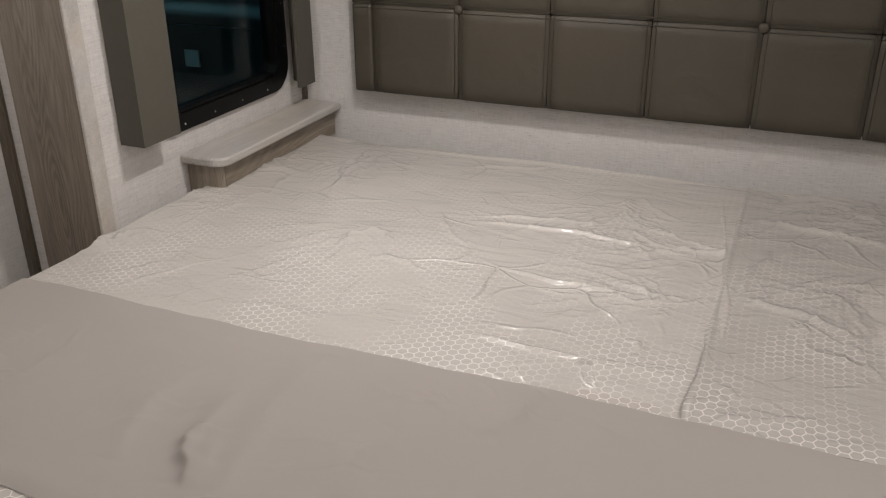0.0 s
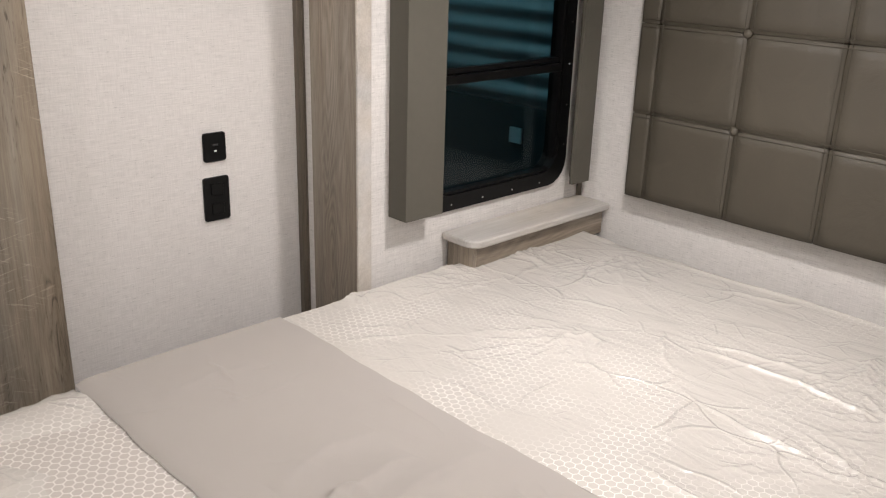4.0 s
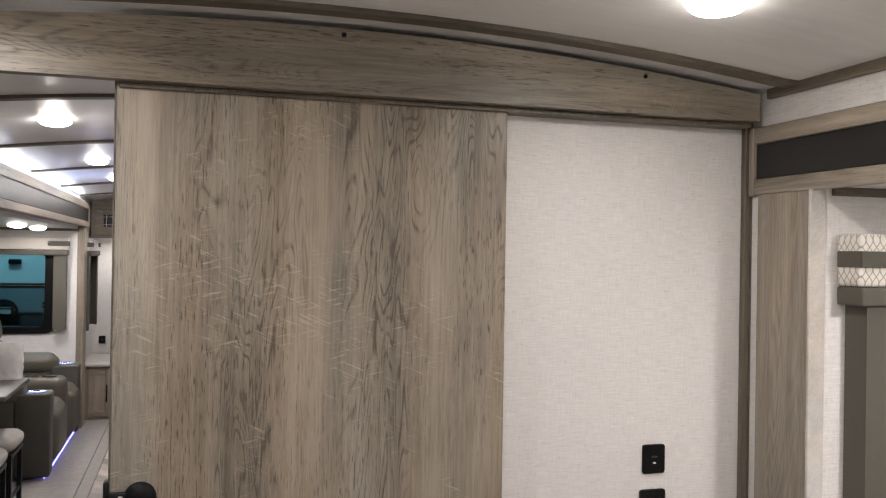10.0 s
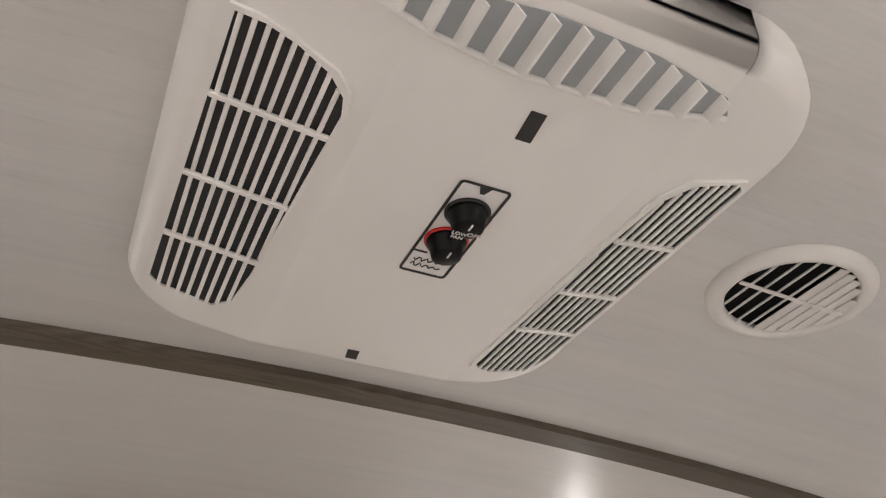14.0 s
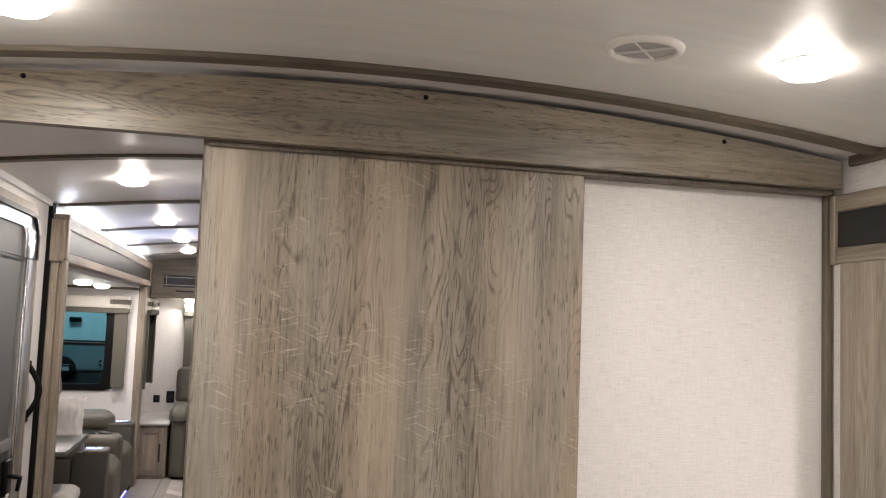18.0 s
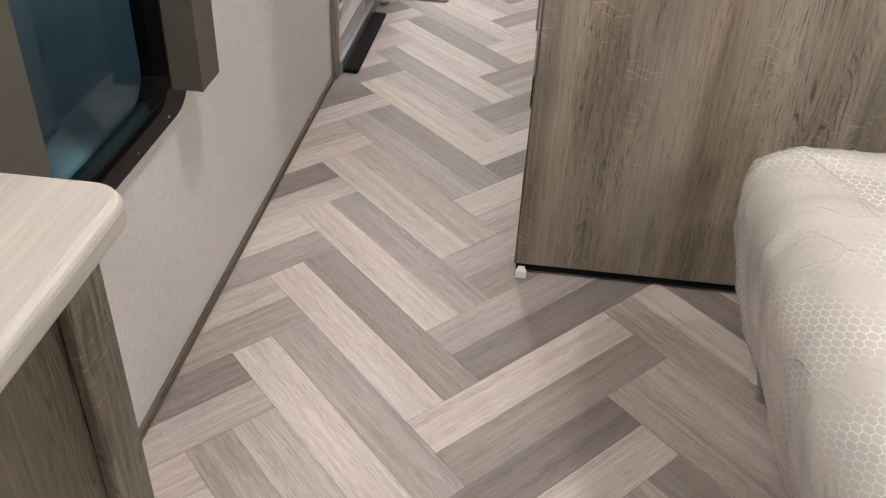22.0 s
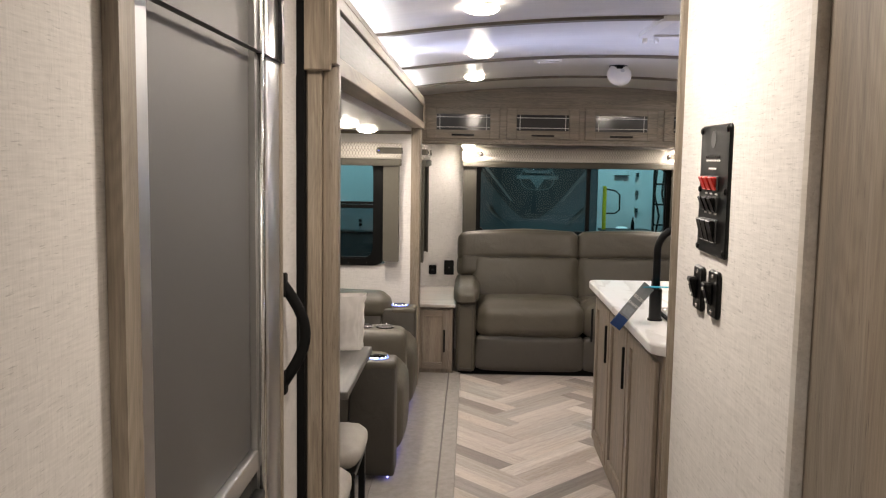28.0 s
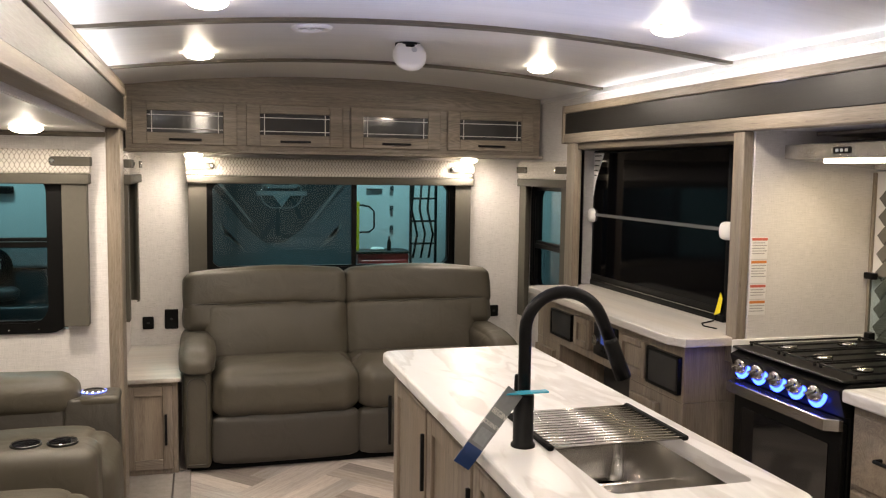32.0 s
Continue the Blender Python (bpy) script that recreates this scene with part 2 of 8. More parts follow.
def linen(name, colour, rough=0.75):
    """Printed wallboard with a woven linen look: fine threads both ways and short slubs."""
    m = bpy.data.materials.new(name)
    n, l, p = nodes_of(m)
    co = n.new("ShaderNodeTexCoord")
    def threads(scale, detail=2):
        mp, t = n.new("ShaderNodeMapping"), n.new("ShaderNodeTexNoise")
        mp.inputs["Scale"].default_value = scale
        t.inputs["Scale"].default_value, t.inputs["Detail"].default_value = 1.0, detail
        l.new(co.outputs["Object"], mp.inputs["Vector"])
        l.new(mp.outputs[0], t.inputs["Vector"])
        return t.outputs[0]
    flat, up = threads((20, 20, 330), 3), threads((330, 330, 24), 3)
    slub, cloud = threads((48, 48, 420), 1), threads((2.2, 2.2, 1.2), 3)
    knot = threads((420, 420, 80), 1)
    def ranged(v, a, b, c, d):
        r = n.new("ShaderNodeMapRange")
        for k, x in enumerate((a, b, c, d)):
            r.inputs[k + 1].default_value = x
        l.new(v, r.inputs[0])
        return r.outputs[0]
    def math2(op, a, b):
        q = n.new("ShaderNodeMath")
        q.operation = op
        l.new(a, q.inputs[0])
        l.new(b, q.inputs[1])
        return q.outputs[0]
    f = math2("MULTIPLY", ranged(flat, 0.3, 0.7, 0.91, 1.07), ranged(up, 0.3, 0.7, 0.94, 1.05))
    f = math2("MULTIPLY", f, ranged(slub, 0.64, 0.76, 1.0, 0.74))
    f = math2("MULTIPLY", f, ranged(knot, 0.66, 0.77, 1.0, 0.80))
    f = math2("MULTIPLY", f, ranged(cloud, 0.3, 0.7, 0.97, 1.03))
    sc = n.new("ShaderNodeVectorMath")
    sc.operation = "SCALE"
    sc.inputs[0].default_value = colour
    l.new(f, sc.inputs["Scale"])
    l.new(sc.outputs[0], p.inputs["Base Color"])
    p.inputs["Roughness"].default_value = rough
    bp = n.new("ShaderNodeBump")
    bp.inputs["Strength"].default_value, bp.inputs["Distance"].default_value = 0.12, 0.001
    l.new(f, bp.inputs["Height"])
    l.new(bp.outputs[0], p.inputs["Normal"])
    return m


def lattice(name, ground, line, cell_u, cell_v, axis_u):
    """Woven valance cloth: pale pointed ovals with darker outlines, in two staggered rows."""
    m = bpy.data.materials.new(name)
    n, l, p = nodes_of(m)
    co, sep = n.new("ShaderNodeTexCoord"), n.new("ShaderNodeSeparateXYZ")
    l.new(co.outputs["Object"], sep.inputs[0])
    def op(kind, a, b=None):
        q = n.new("ShaderNodeMath")
        q.operation = kind
        for k, v in enumerate((a, b)):
            if v is None:
                continue
            if isinstance(v, (int, float)):
                q.inputs[k].default_value = v
            else:
                l.new(v, q.inputs[k])
        return q.outputs[0]
    if axis_u == "xy":
        raw = op("ADD", sep.outputs[0], sep.outputs[1])
    else:
        raw = sep.outputs["xy".index(axis_u)]
    u, v = op("MULTIPLY", raw, math.pi / cell_u), op("MULTIPLY", sep.outputs[2], math.pi / cell_v)
    wave = op("MULTIPLY", op("SINE", v), 0.5 * math.pi)
    a = op("ABSOLUTE", op("SINE", op("ADD", u, wave)))
    b = op("ABSOLUTE", op("SINE", op("SUBTRACT", u, wave)))
    near = op("MINIMUM", a, b)
    mask = n.new("ShaderNodeMapRange")
    mask.inputs[1].default_value, mask.inputs[2].default_value = 0.16, 0.34
    l.new(near, mask.inputs[0])
    mix = n.new("ShaderNodeMix")
    mix.data_type = "RGBA"
    l.new(mask.outputs[0], mix.inputs[0])
    mix.inputs[6].default_value, mix.inputs[7].default_value = (*line, 1), (*ground, 1)
    l.new(mix.outputs[2], p.inputs["Base Color"])
    p.inputs["Roughness"].default_value = 0.85
    bp = n.new("ShaderNodeBump")
    bp.inputs["Strength"].default_value, bp.inputs["Distance"].default_value = 0.4, 0.001
    l.new(mask.outputs[0], bp.inputs["Height"])
    l.new(bp.outputs[0], p.inputs["Normal"])
    return m


def marble(name):
    m = bpy.data.materials.new(name)
    n, l, p = nodes_of(m)
    co, mp = n.new("ShaderNodeTexCoord"), n.new("ShaderNodeMapping")
    mp.inputs["Scale"].default_value = (2.9, 0.85, 3)
    mp.inputs["Rotation"].default_value = (0, 0, 0.30)
    l.new(co.outputs["Object"], mp.inputs["Vector"])
    a, b = n.new("ShaderNodeTexNoise"), n.new("ShaderNodeTexNoise")
    a.inputs["Scale"].default_value, a.inputs["Detail"].default_value, a.inputs["Distortion"].default_value = 1.2, 3, 1.0
    b.inputs["Scale"].default_value, b.inputs["Detail"].default_value, b.inputs["Distortion"].default_value = 2.4, 5, 1.0
    l.new(mp.outputs[0], a.inputs["Vector"])
    l.new(mp.outputs[0], b.inputs["Vector"])
    r = n.new("ShaderNodeValToRGB")
    e = r.color_ramp.elements
    e[0].position, e[0].color = 0.30, (0.50, 0.48, 0.462, 1)
    e[1].position, e[1].color = 0.72, (0.72, 0.712, 0.70, 1)
    for pos, c in ((0.37, (0.70, 0.69, 0.678, 1)), (0.44, (0.685, 0.672, 0.658, 1)), (0.468, (0.54, 0.515, 0.495, 1)), (0.505, (0.60, 0.582, 0.565, 1)), (0.535, (0.715, 0.706, 0.694, 1)), (0.575, (0.665, 0.652, 0.638, 1)), (0.596, (0.56, 0.54, 0.522, 1)), (0.625, (0.71, 0.70, 0.688, 1))):
        e.new(pos).color = c
    # the veins sharpen to one side, as in flowing stone
    r.color_ramp.interpolation = "EASE"
    m1 = n.new("ShaderNodeMix")
    m1.inputs[0].default_value = 0.42
    l.new(a.outputs[0], m1.inputs[2])
    l.new(b.outputs[0], m1.inputs[3])
    l.new(m1.outputs[0], r.inputs[0])
    l.new(r.outputs[0], p.inputs["Base Color"])
    p.inputs["Roughness"].default_value = 0.32
    return m


def leather(name, colour, rough=0.48):
    m = bpy.data.materials.new(name)
    n, l, p = nodes_of(m)
    co = n.new("ShaderNodeTexCoord")
    v, b = n.new("ShaderNodeTexVoronoi"), n.new("ShaderNodeTexNoise")
    v.inputs["Scale"].default_value = 420
    b.inputs["Scale"].default_value, b.inputs["Detail"].default_value, b.inputs["Distortion"].default_value = 7, 5, 0.8
    for t in (v, b):
        l.new(co.outputs["Object"], t.inputs["Vector"])
    mix = n.new("ShaderNodeMix")
    mix.data_type = "RGBA"
    l.new(b.outputs[0], mix.inputs[0])
    mix.inputs[6].default_value = (*[c * 0.86 for c in colour], 1)
    mix.inputs[7].default_value = (*[c * 1.14 for c in colour], 1)
    l.new(mix.outputs[2], p.inputs["Base Color"])
    p.inputs["Roughness"].default_value = rough
    b1, b2 = n.new("ShaderNodeBump"), n.new("ShaderNodeBump")
    b1.inputs["Strength"].default_value, b1.inputs["Distance"].default_value = 0.3, 0.0006
    b2.inputs["Strength"].default_value, b2.inputs["Distance"].default_value = 0.6, 0.012
    l.new(v.outputs["Distance"], b1.inputs["Height"])
    l.new(b.outputs[0], b2.inputs["Height"])
    l.new(b2.outputs[0], b1.inputs["Normal"])
    l.new(b1.outputs[0], p.inputs["Normal"])
    return m


def glow(name, colour, strength):
    m = bpy.data.materials.new(name)
    n, l, p = nodes_of(m)
    p.inputs["Base Color"].default_value = (*colour, 1)
    p.inputs["Emission Color"].default_value = (*colour, 1)
    p.inputs["Emission Strength"].default_value = strength
    return m


def pane_glass(name, tint, gloss=0.05):
    """Window glass: clear, slightly tinted, with a mirror-like reflection that grows at grazing angles."""
    m = bpy.data.materials.new(name)
    n, l, p = nodes_of(m)
    n.remove(p)
    out = n["Material Output"]
    tr, gl, fr, mx = n.new("ShaderNodeBsdfTransparent"), n.new("ShaderNodeBsdfGlossy"), n.new("ShaderNodeLayerWeight"), n.new("ShaderNodeMixShader")
    tr.inputs[0].default_value = (*tint, 1)
    gl.inputs["Roughness"].default_value = 0.01
    fr.inputs["Blend"].default_value = 0.5
    pw, mad = n.new("ShaderNodeMath"), n.new("ShaderNodeMath")
    pw.operation, mad.operation = "POWER", "MULTIPLY_ADD"
    pw.inputs[1].default_value, mad.inputs[1].default_value, mad.inputs[2].default_value = 4.0, 0.6, 0.03
    l.new(fr.outputs["Facing"], pw.inputs[0])
    l.new(pw.outputs[0], mad.inputs[0])
    l.new(mad.outputs[0], mx.inputs[0])
    l.new(tr.outputs[0], mx.inputs[1])
    l.new(gl.outputs[0], mx.inputs[2])
    l.new(mx.outputs[0], out.inputs[0])
    return m


def quilt(name, colour, plastic):
    """Mattress ticking with a printed hexagon net, some of it under thin clear film with creases."""
    m = bpy.data.materials.new(name)
    n, l, p = nodes_of(m)
    co = n.new("ShaderNodeTexCoord")
    # a hexagon net: every other row of cells is shifted by half a cell
    sep = n.new("ShaderNodeSeparateXYZ")
    l.new(co.outputs["Object"], sep.inputs[0])
    def op(kind, a, b=0.0, c=0.0):
        q = n.new("ShaderNodeMath")
        q.operation = kind
        for k, x in enumerate((a, b, c)):
            if isinstance(x, (int, float)):
                q.inputs[k].default_value = x
            else:
                l.new(x, q.inputs[k])
        return q.outputs[0]
    s = 1 / 0.020
    x, y = op("MULTIPLY", op("ADD", sep.outputs[0], sep.outputs[2]), s), op("MULTIPLY", op("ADD", sep.outputs[1], sep.outputs[2]), s)
    h = math.sqrt(3)
    def cell(dx, dy):
        a = op("SUBTRACT", op("FLOORED_MODULO", op("ADD", x, dx), 1.0), 0.5)
        b = op("SUBTRACT", op("FLOORED_MODULO", op("ADD", y, dy), h), h / 2)
        a, b = op("ABSOLUTE", a), op("ABSOLUTE", b)
        e = op("MAXIMUM", a, op("ADD", op("MULTIPLY", a, 0.5), op("MULTIPLY", b, h / 2)))
        return e
    edge = op("MINIMUM", cell(0, 0), cell(0.5, h / 2))
    net = n.new("ShaderNodeMapRange")
    net.inputs[1].default_value, net.inputs[2].default_value = 0.43, 0.475
    l.new(edge, net.inputs[0])
    big = n.new("ShaderNodeTexNoise")
    big.inputs["Scale"].default_value, big.inputs["Detail"].default_value = 5.0, 3
    l.new(co.outputs["Object"], big.inputs["Vector"])
    amt = n.new("ShaderNodeMapRange")
    amt.inputs[1].default_value, amt.inputs[2].default_value = (0.42, 0.62) if plastic else (-1.0, -0.5)
    l.new(big.outputs[0], amt.inputs[0])
    amt.inputs[3].default_value, amt.inputs[4].default_value = (0.10, 0.95) if plastic else (0.0, 0.85)
    f = op("MULTIPLY", net.outputs[0], amt.outputs[0])
    if plastic:
        # towards the head end the film stands off the ticking and the net fades
        off = n.new("ShaderNodeMapRange")
        for k, x_ in enumerate((2.25, 2.85, 0.95, 0.35)):
            off.inputs[k + 1].default_value = x_
        l.new(sep.outputs[0], off.inputs[0])
        f = op("MULTIPLY", f, off.outputs[0])
    mix = n.new("ShaderNodeMix")
    mix.data_type = "RGBA"
    l.new(f, mix.inputs[0])
    mix.inputs[6].default_value = (*colour, 1)
    mix.inputs[7].default_value = (0.80, 0.77, 0.73, 1)
    l.new(mix.outputs[2], p.inputs["Base Color"])
    p.inputs["Roughness"].default_value = 0.6
    if plastic:
        p.inputs["Coat Weight"].default_value, p.inputs["Coat Roughness"].default_value = 0.80, 0.17
        cr = n.new("ShaderNodeTexNoise")
        cr.inputs["Scale"].default_value, cr.inputs["Detail"].default_value, cr.inputs["Distortion"].default_value = 6.0, 6, 1.5
        mp = n.new("ShaderNodeMapping")
        mp.inputs["Scale"].default_value = (2.2, 0.7, 1)
        l.new(co.outputs["Object"], mp.inputs["Vector"])
        l.new(mp.outputs[0], cr.inputs["Vector"])
        # a net of thin straight creases, broken up by a slow field
        wob = n.new("ShaderNodeVectorMath")
        wob.operation = "MULTIPLY_ADD"
        wn = n.new("ShaderNodeTexNoise")
        wn.inputs["Scale"].default_value, wn.inputs["Detail"].default_value = 3.0, 2
        l.new(co.outputs["Object"], wn.inputs["Vector"])
        l.new(wn.outputs["Color"], wob.inputs[0])
        wob.inputs[1].default_value = (0.30, 0.30, 0.30)
        l.new(co.outputs["Object"], wob.inputs[2])
        high = op("MULTIPLY", cr.outputs[0], 0.55)
        for scale, width, amount in ((4.5, 0.030, 0.42), (12.0, 0.055, 0.12)):
            vo = n.new("ShaderNodeTexVoronoi")
            vo.feature = "DISTANCE_TO_EDGE"
            vo.inputs["Scale"].default_value = scale
            l.new(wob.outputs[0], vo.inputs["Vector"])
            ridge = n.new("ShaderNodeMapRange")
            for k, x_ in enumerate((0.0, width, amount, 0.0)):
                ridge.inputs[k + 1].default_value = x_
            l.new(vo.outputs["Distance"], ridge.inputs[0])
            brk = n.new("ShaderNodeTexNoise")
            brk.inputs["Scale"].default_value, brk.inputs["Detail"].default_value = scale * 0.9, 2
            l.new(co.outputs["Object"], brk.inputs["Vector"])
            gate = n.new("ShaderNodeMapRange")
            gate.inputs[1].default_value, gate.inputs[2].default_value = 0.50, 0.64
            l.new(brk.outputs[0], gate.inputs[0])
            high = op("ADD", high, op("MULTIPLY", ridge.outputs[0], gate.outputs[0]))
        bp = n.new("ShaderNodeBump")
        bp.inputs["Strength"].default_value, bp.inputs["Distance"].default_value = 0.80, 0.014
        l.new(high, bp.inputs["Height"])
        l.new(bp.outputs[0], p.inputs["Coat Normal"])
        bq = n.new("ShaderNodeBump")
        bq.inputs["Strength"].default_value, bq.inputs["Distance"].default_value = 0.65, 0.012
        l.new(high, bq.inputs["Height"])
        l.new(bq.outputs[0], p.inputs["Normal"])
    else:
        bp = n.new("ShaderNodeBump")
        bp.inputs["Strength"].default_value, bp.inputs["Distance"].default_value = 0.4, 0.002
        l.new(net.outputs[0], bp.inputs["Height"])
        l.new(bp.outputs[0], p.inputs["Normal"])
    return m


OAK_D, OAK_M, OAK_L = (0.12, 0.097, 0.072), (0.235, 0.196, 0.152), (0.37, 0.32, 0.26)
M_wall = linen("linen_wallboard", (0.625, 0.602, 0.578))
M_ceil = wood("ceiling_panel", "x", (0.60, 0.59, 0.575), (0.66, 0.65, 0.635), (0.71, 0.70, 0.685), 0.33, 0.8, 0.4, rings=0.0, patch=0.12)
M_oak_x = wood("oak_trim_x", "x", OAK_D, OAK_M, OAK_L, 0.42)
M_oak_y = wood("oak_trim_y", "y", OAK_D, OAK_M, OAK_L, 0.42)
M_oak_z = wood("oak_trim_z", "z", OAK_D, OAK_M, OAK_L, 0.42)
M_rib = wood("dark_oak_trim_x", "x", (0.05, 0.041, 0.029), (0.108, 0.089, 0.065), (0.18, 0.150, 0.114), 0.5)
M_edge_y = wood("dark_oak_trim_y", "y", (0.05, 0.041, 0.029), (0.108, 0.089, 0.065), (0.18, 0.150, 0.114), 0.5)
M_edge_z = wood("dark_oak_trim_z", "z", (0.05, 0.041, 0.029), (0.108, 0.089, 0.065), (0.18, 0.150, 0.114), 0.5)
M_door = print_oak("brown_oak_door", "z", (0.085, 0.068, 0.048), (0.225, 0.190, 0.145), (0.36, 0.318, 0.256), 0.5)
M_door_x = print_oak("brown_oak_header", "x", (0.085, 0.068, 0.048), (0.215, 0.182, 0.138), (0.35, 0.308, 0.246), 0.46, 0.2)
M_band = wood("black_oak_band", "y", (0.003, 0.003, 0.003), (0.007, 0.007, 0.007), (0.014, 0.0135, 0.013), 0.36)
M_band_soft = wood("charcoal_oak_band", "y", (0.005, 0.0046, 0.004), (0.010, 0.009, 0.008), (0.020, 0.018, 0.016), 0.4)
M_cab = wood("pale_oak_cabinet", "z", (0.13, 0.105, 0.08), (0.225, 0.185, 0.145), (0.33, 0.28, 0.225), 0.5)
M_cab_x = wood("pale_oak_cabinet_x", "x", (0.13, 0.105, 0.08), (0.225, 0.185, 0.145), (0.33, 0.28, 0.225), 0.5)
M_lite = wood("bleached_oak_top", "y", (0.37, 0.345, 0.31), (0.475, 0.45, 0.415), (0.58, 0.555, 0.52), 0.35, 0.6, rings=0.1)
M_lite_x = wood("bleached_oak_top_x", "x", (0.37, 0.345, 0.31), (0.475, 0.45, 0.415), (0.58, 0.555, 0.52), 0.35, 0.6, rings=0.1)
M_grey_oak = print_oak("grey_oak_panel", "z", (0.040, 0.034, 0.025), (0.115, 0.098, 0.074), (0.23, 0.203, 0.163), 0.5, 0.4)
PLANKS = {}
for stock, tones_ in (("pale", ((1.20, 1.17, 1.15), (1.40, 1.39, 1.37), (1.28, 1.24, 1.21))), ("middle", ((0.98, 0.94, 0.91), (0.90, 0.885, 0.875), (1.06, 1.01, 0.97))), ("dark", ((0.66, 0.625, 0.60), (0.74, 0.71, 0.69), (0.56, 0.53, 0.51)))):
    PLANKS[stock] = wood(stock + "_vinyl_plank", "x", (0.262, 0.230, 0.207), (0.395, 0.358, 0.331), (0.50, 0.466, 0.438), 0.45, 1.5, 0.35, vary=1.0, marks=0.3, rings=0.10, pores=1.9, patch=0.28, tones=tones_)
M_under = plain("vinyl_joint", (0.26, 0.225, 0.195), 0.6, grain=0.1)
M_marble = marble("white_marble_laminate")
M_olive = leather("olive_vinyl", (0.059, 0.050, 0.0355), 0.60)
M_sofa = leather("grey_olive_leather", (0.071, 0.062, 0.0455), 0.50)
# same hue about a third darker, for fronts, sides, bases and seams
M_sofa_dk = leather("darker_grey_olive_leather", (0.046, 0.041, 0.033), 0.52)
M_drape = plain("taupe_cloth", (0.080, 0.073, 0.057), 0.8, grain=0.12, scale=700, bump=0.25)
M_val = lattice("lattice_cloth", (0.66, 0.62, 0.56), (0.30, 0.27, 0.225), 0.020, 0.036, "xy")
M_black = plain("black_plastic", (0.0035, 0.0035, 0.0035), 0.36, grain=0.2, sheen=0.18)
M_blackm = plain("matt_black_metal", (0.005, 0.005, 0.0055), 0.42, 0.0, grain=0.2, sheen=0.2)
M_gum = plain("black_rubber", (0.004, 0.004, 0.004), 0.7, grain=0.2, sheen=0.12)
M_alu = plain("brushed_aluminium", (0.55, 0.55, 0.55), 0.3, 1.0, grain=0.12, scale=30)
M_steel = plain("brushed_steel", (0.52, 0.50, 0.47), 0.26, 1.0, grain=0.1, scale=40)
M_chrome = plain("chrome", (0.7, 0.7, 0.7), 0.12, 1.0)
M_white = plain("white_plastic", (0.74, 0.72, 0.69), 0.38, grain=0.02)
M_cream = plain("cream_plastic", (0.87, 0.855, 0.825), 0.36, grain=0.02)
M_screen = plain("grey_screen_film", (0.046, 0.044, 0.041), 0.50, grain=0.15, scale=900, sheen=1.0)
M_red = plain("red_plastic", (0.55, 0.02, 0.015), 0.35)
M_blue = plain("blue_card", (0.02, 0.06, 0.20), 0.4)
M_teal = plain("cyan_tape", (0.02, 0.35, 0.5), 0.4)
M_ink = plain("dark_ink", (0.02, 0.02, 0.02), 0.6)
M_paper = plain("white_paper", (0.75, 0.74, 0.72), 0.6)
M_pink = plain("red_print", (0.55, 0.12, 0.08), 0.6)
M_orange = plain("orange_print", (0.6, 0.2, 0.04), 0.6)
M_yellow = plain("yellow_card", (0.75, 0.62, 0.02), 0.5)
M_carpet = plain("grey_speckled_carpet", (0.27, 0.245, 0.225), 0.95, grain=0.5, scale=380, bump=1.0)
M_carpet_line = plain("carpet_border", (0.15, 0.135, 0.125), 0.95, grain=0.3, scale=380, bump=0.8)
M_blanket = plain("taupe_sheet", (0.345, 0.318, 0.293), 0.8, grain=0.03, scale=14, bump=0.1)
M_quilt = quilt("quilted_ticking", (0.46, 0.425, 0.39), False)
M_film = quilt("ticking_under_film", (0.50, 0.475, 0.437), True)
M_glass = pane_glass("window_glass", (0.72, 0.80, 0.80))
M_mesh = pane_glass("glass_behind_insect_screen", (0.42, 0.48, 0.49))
M_dark_glass = plain("dark_oven_glass", (0.008, 0.008, 0.009), 0.06)
M_tv = plain("black_screen", (0.0015, 0.0015, 0.002), 0.08, sheen=0.12)
M_dome = glow("lit_frosted_dome", (1.0, 0.93, 0.82), 30.0)
M_led = glow("white_led_strip", (0.80, 0.86, 1.0), 26.0)
M_led_blue = glow("blue_led", (0.012, 0.05, 1.0), 13.0)
M_led_ring = glow("pale_blue_led_ring", (0.10, 0.16, 1.0), 3.0)
M_led_spot = glow("white_led_spot", (0.8, 0.88, 1.0), 18.0)
M_led_foot = glow("violet_led_strip", (0.25, 0.25, 1.0), 6.0)
M_led_hood = glow("hood_led", (1.0, 0.9, 0.75), 10.0)
M_table = wood("grey_table", "y", (0.045, 0.042, 0.038), (0.10, 0.094, 0.086), (0.19, 0.18, 0.168), 0.42, marks=0.9)
M_stool = plain("pale_stool_cloth", (0.33, 0.305, 0.275), 0.9, grain=0.25, scale=240, bump=0.4)
M_tile = plain("grey_glazed_tile", (0.13, 0.122, 0.106), 0.25, grain=0.1, scale=20)
M_grout = plain("white_grout", (0.6, 0.58, 0.55), 0.8)


# ---- mesh helpers ----
I4 = Matrix.Identity(4)
HERE = Vector((0, 0, 0))       # where the part of the plan that is being built has its origin


def linked(name, bm, material, parent=None, label="", m=None, smooth=False):
    if m is not None:
        bmesh.ops.transform(bm, matrix=m, verts=bm.verts)
    bmesh.ops.translate(bm, verts=bm.verts, vec=HERE)
    me = bpy.data.meshes.new(name)
    bm.to_mesh(me)
    bm.free()
    me.materials.append(material)
    if smooth:
        for p in me.polygons:
            p.use_smooth = True
    ob = new(name, me)
    if parent is not None:
        ob.parent = parent
        ob.matrix_parent_inverse = parent.matrix_basis.inverted() if parent.type == "EMPTY" else I4
    if label:
        ob["label"] = label
    return ob


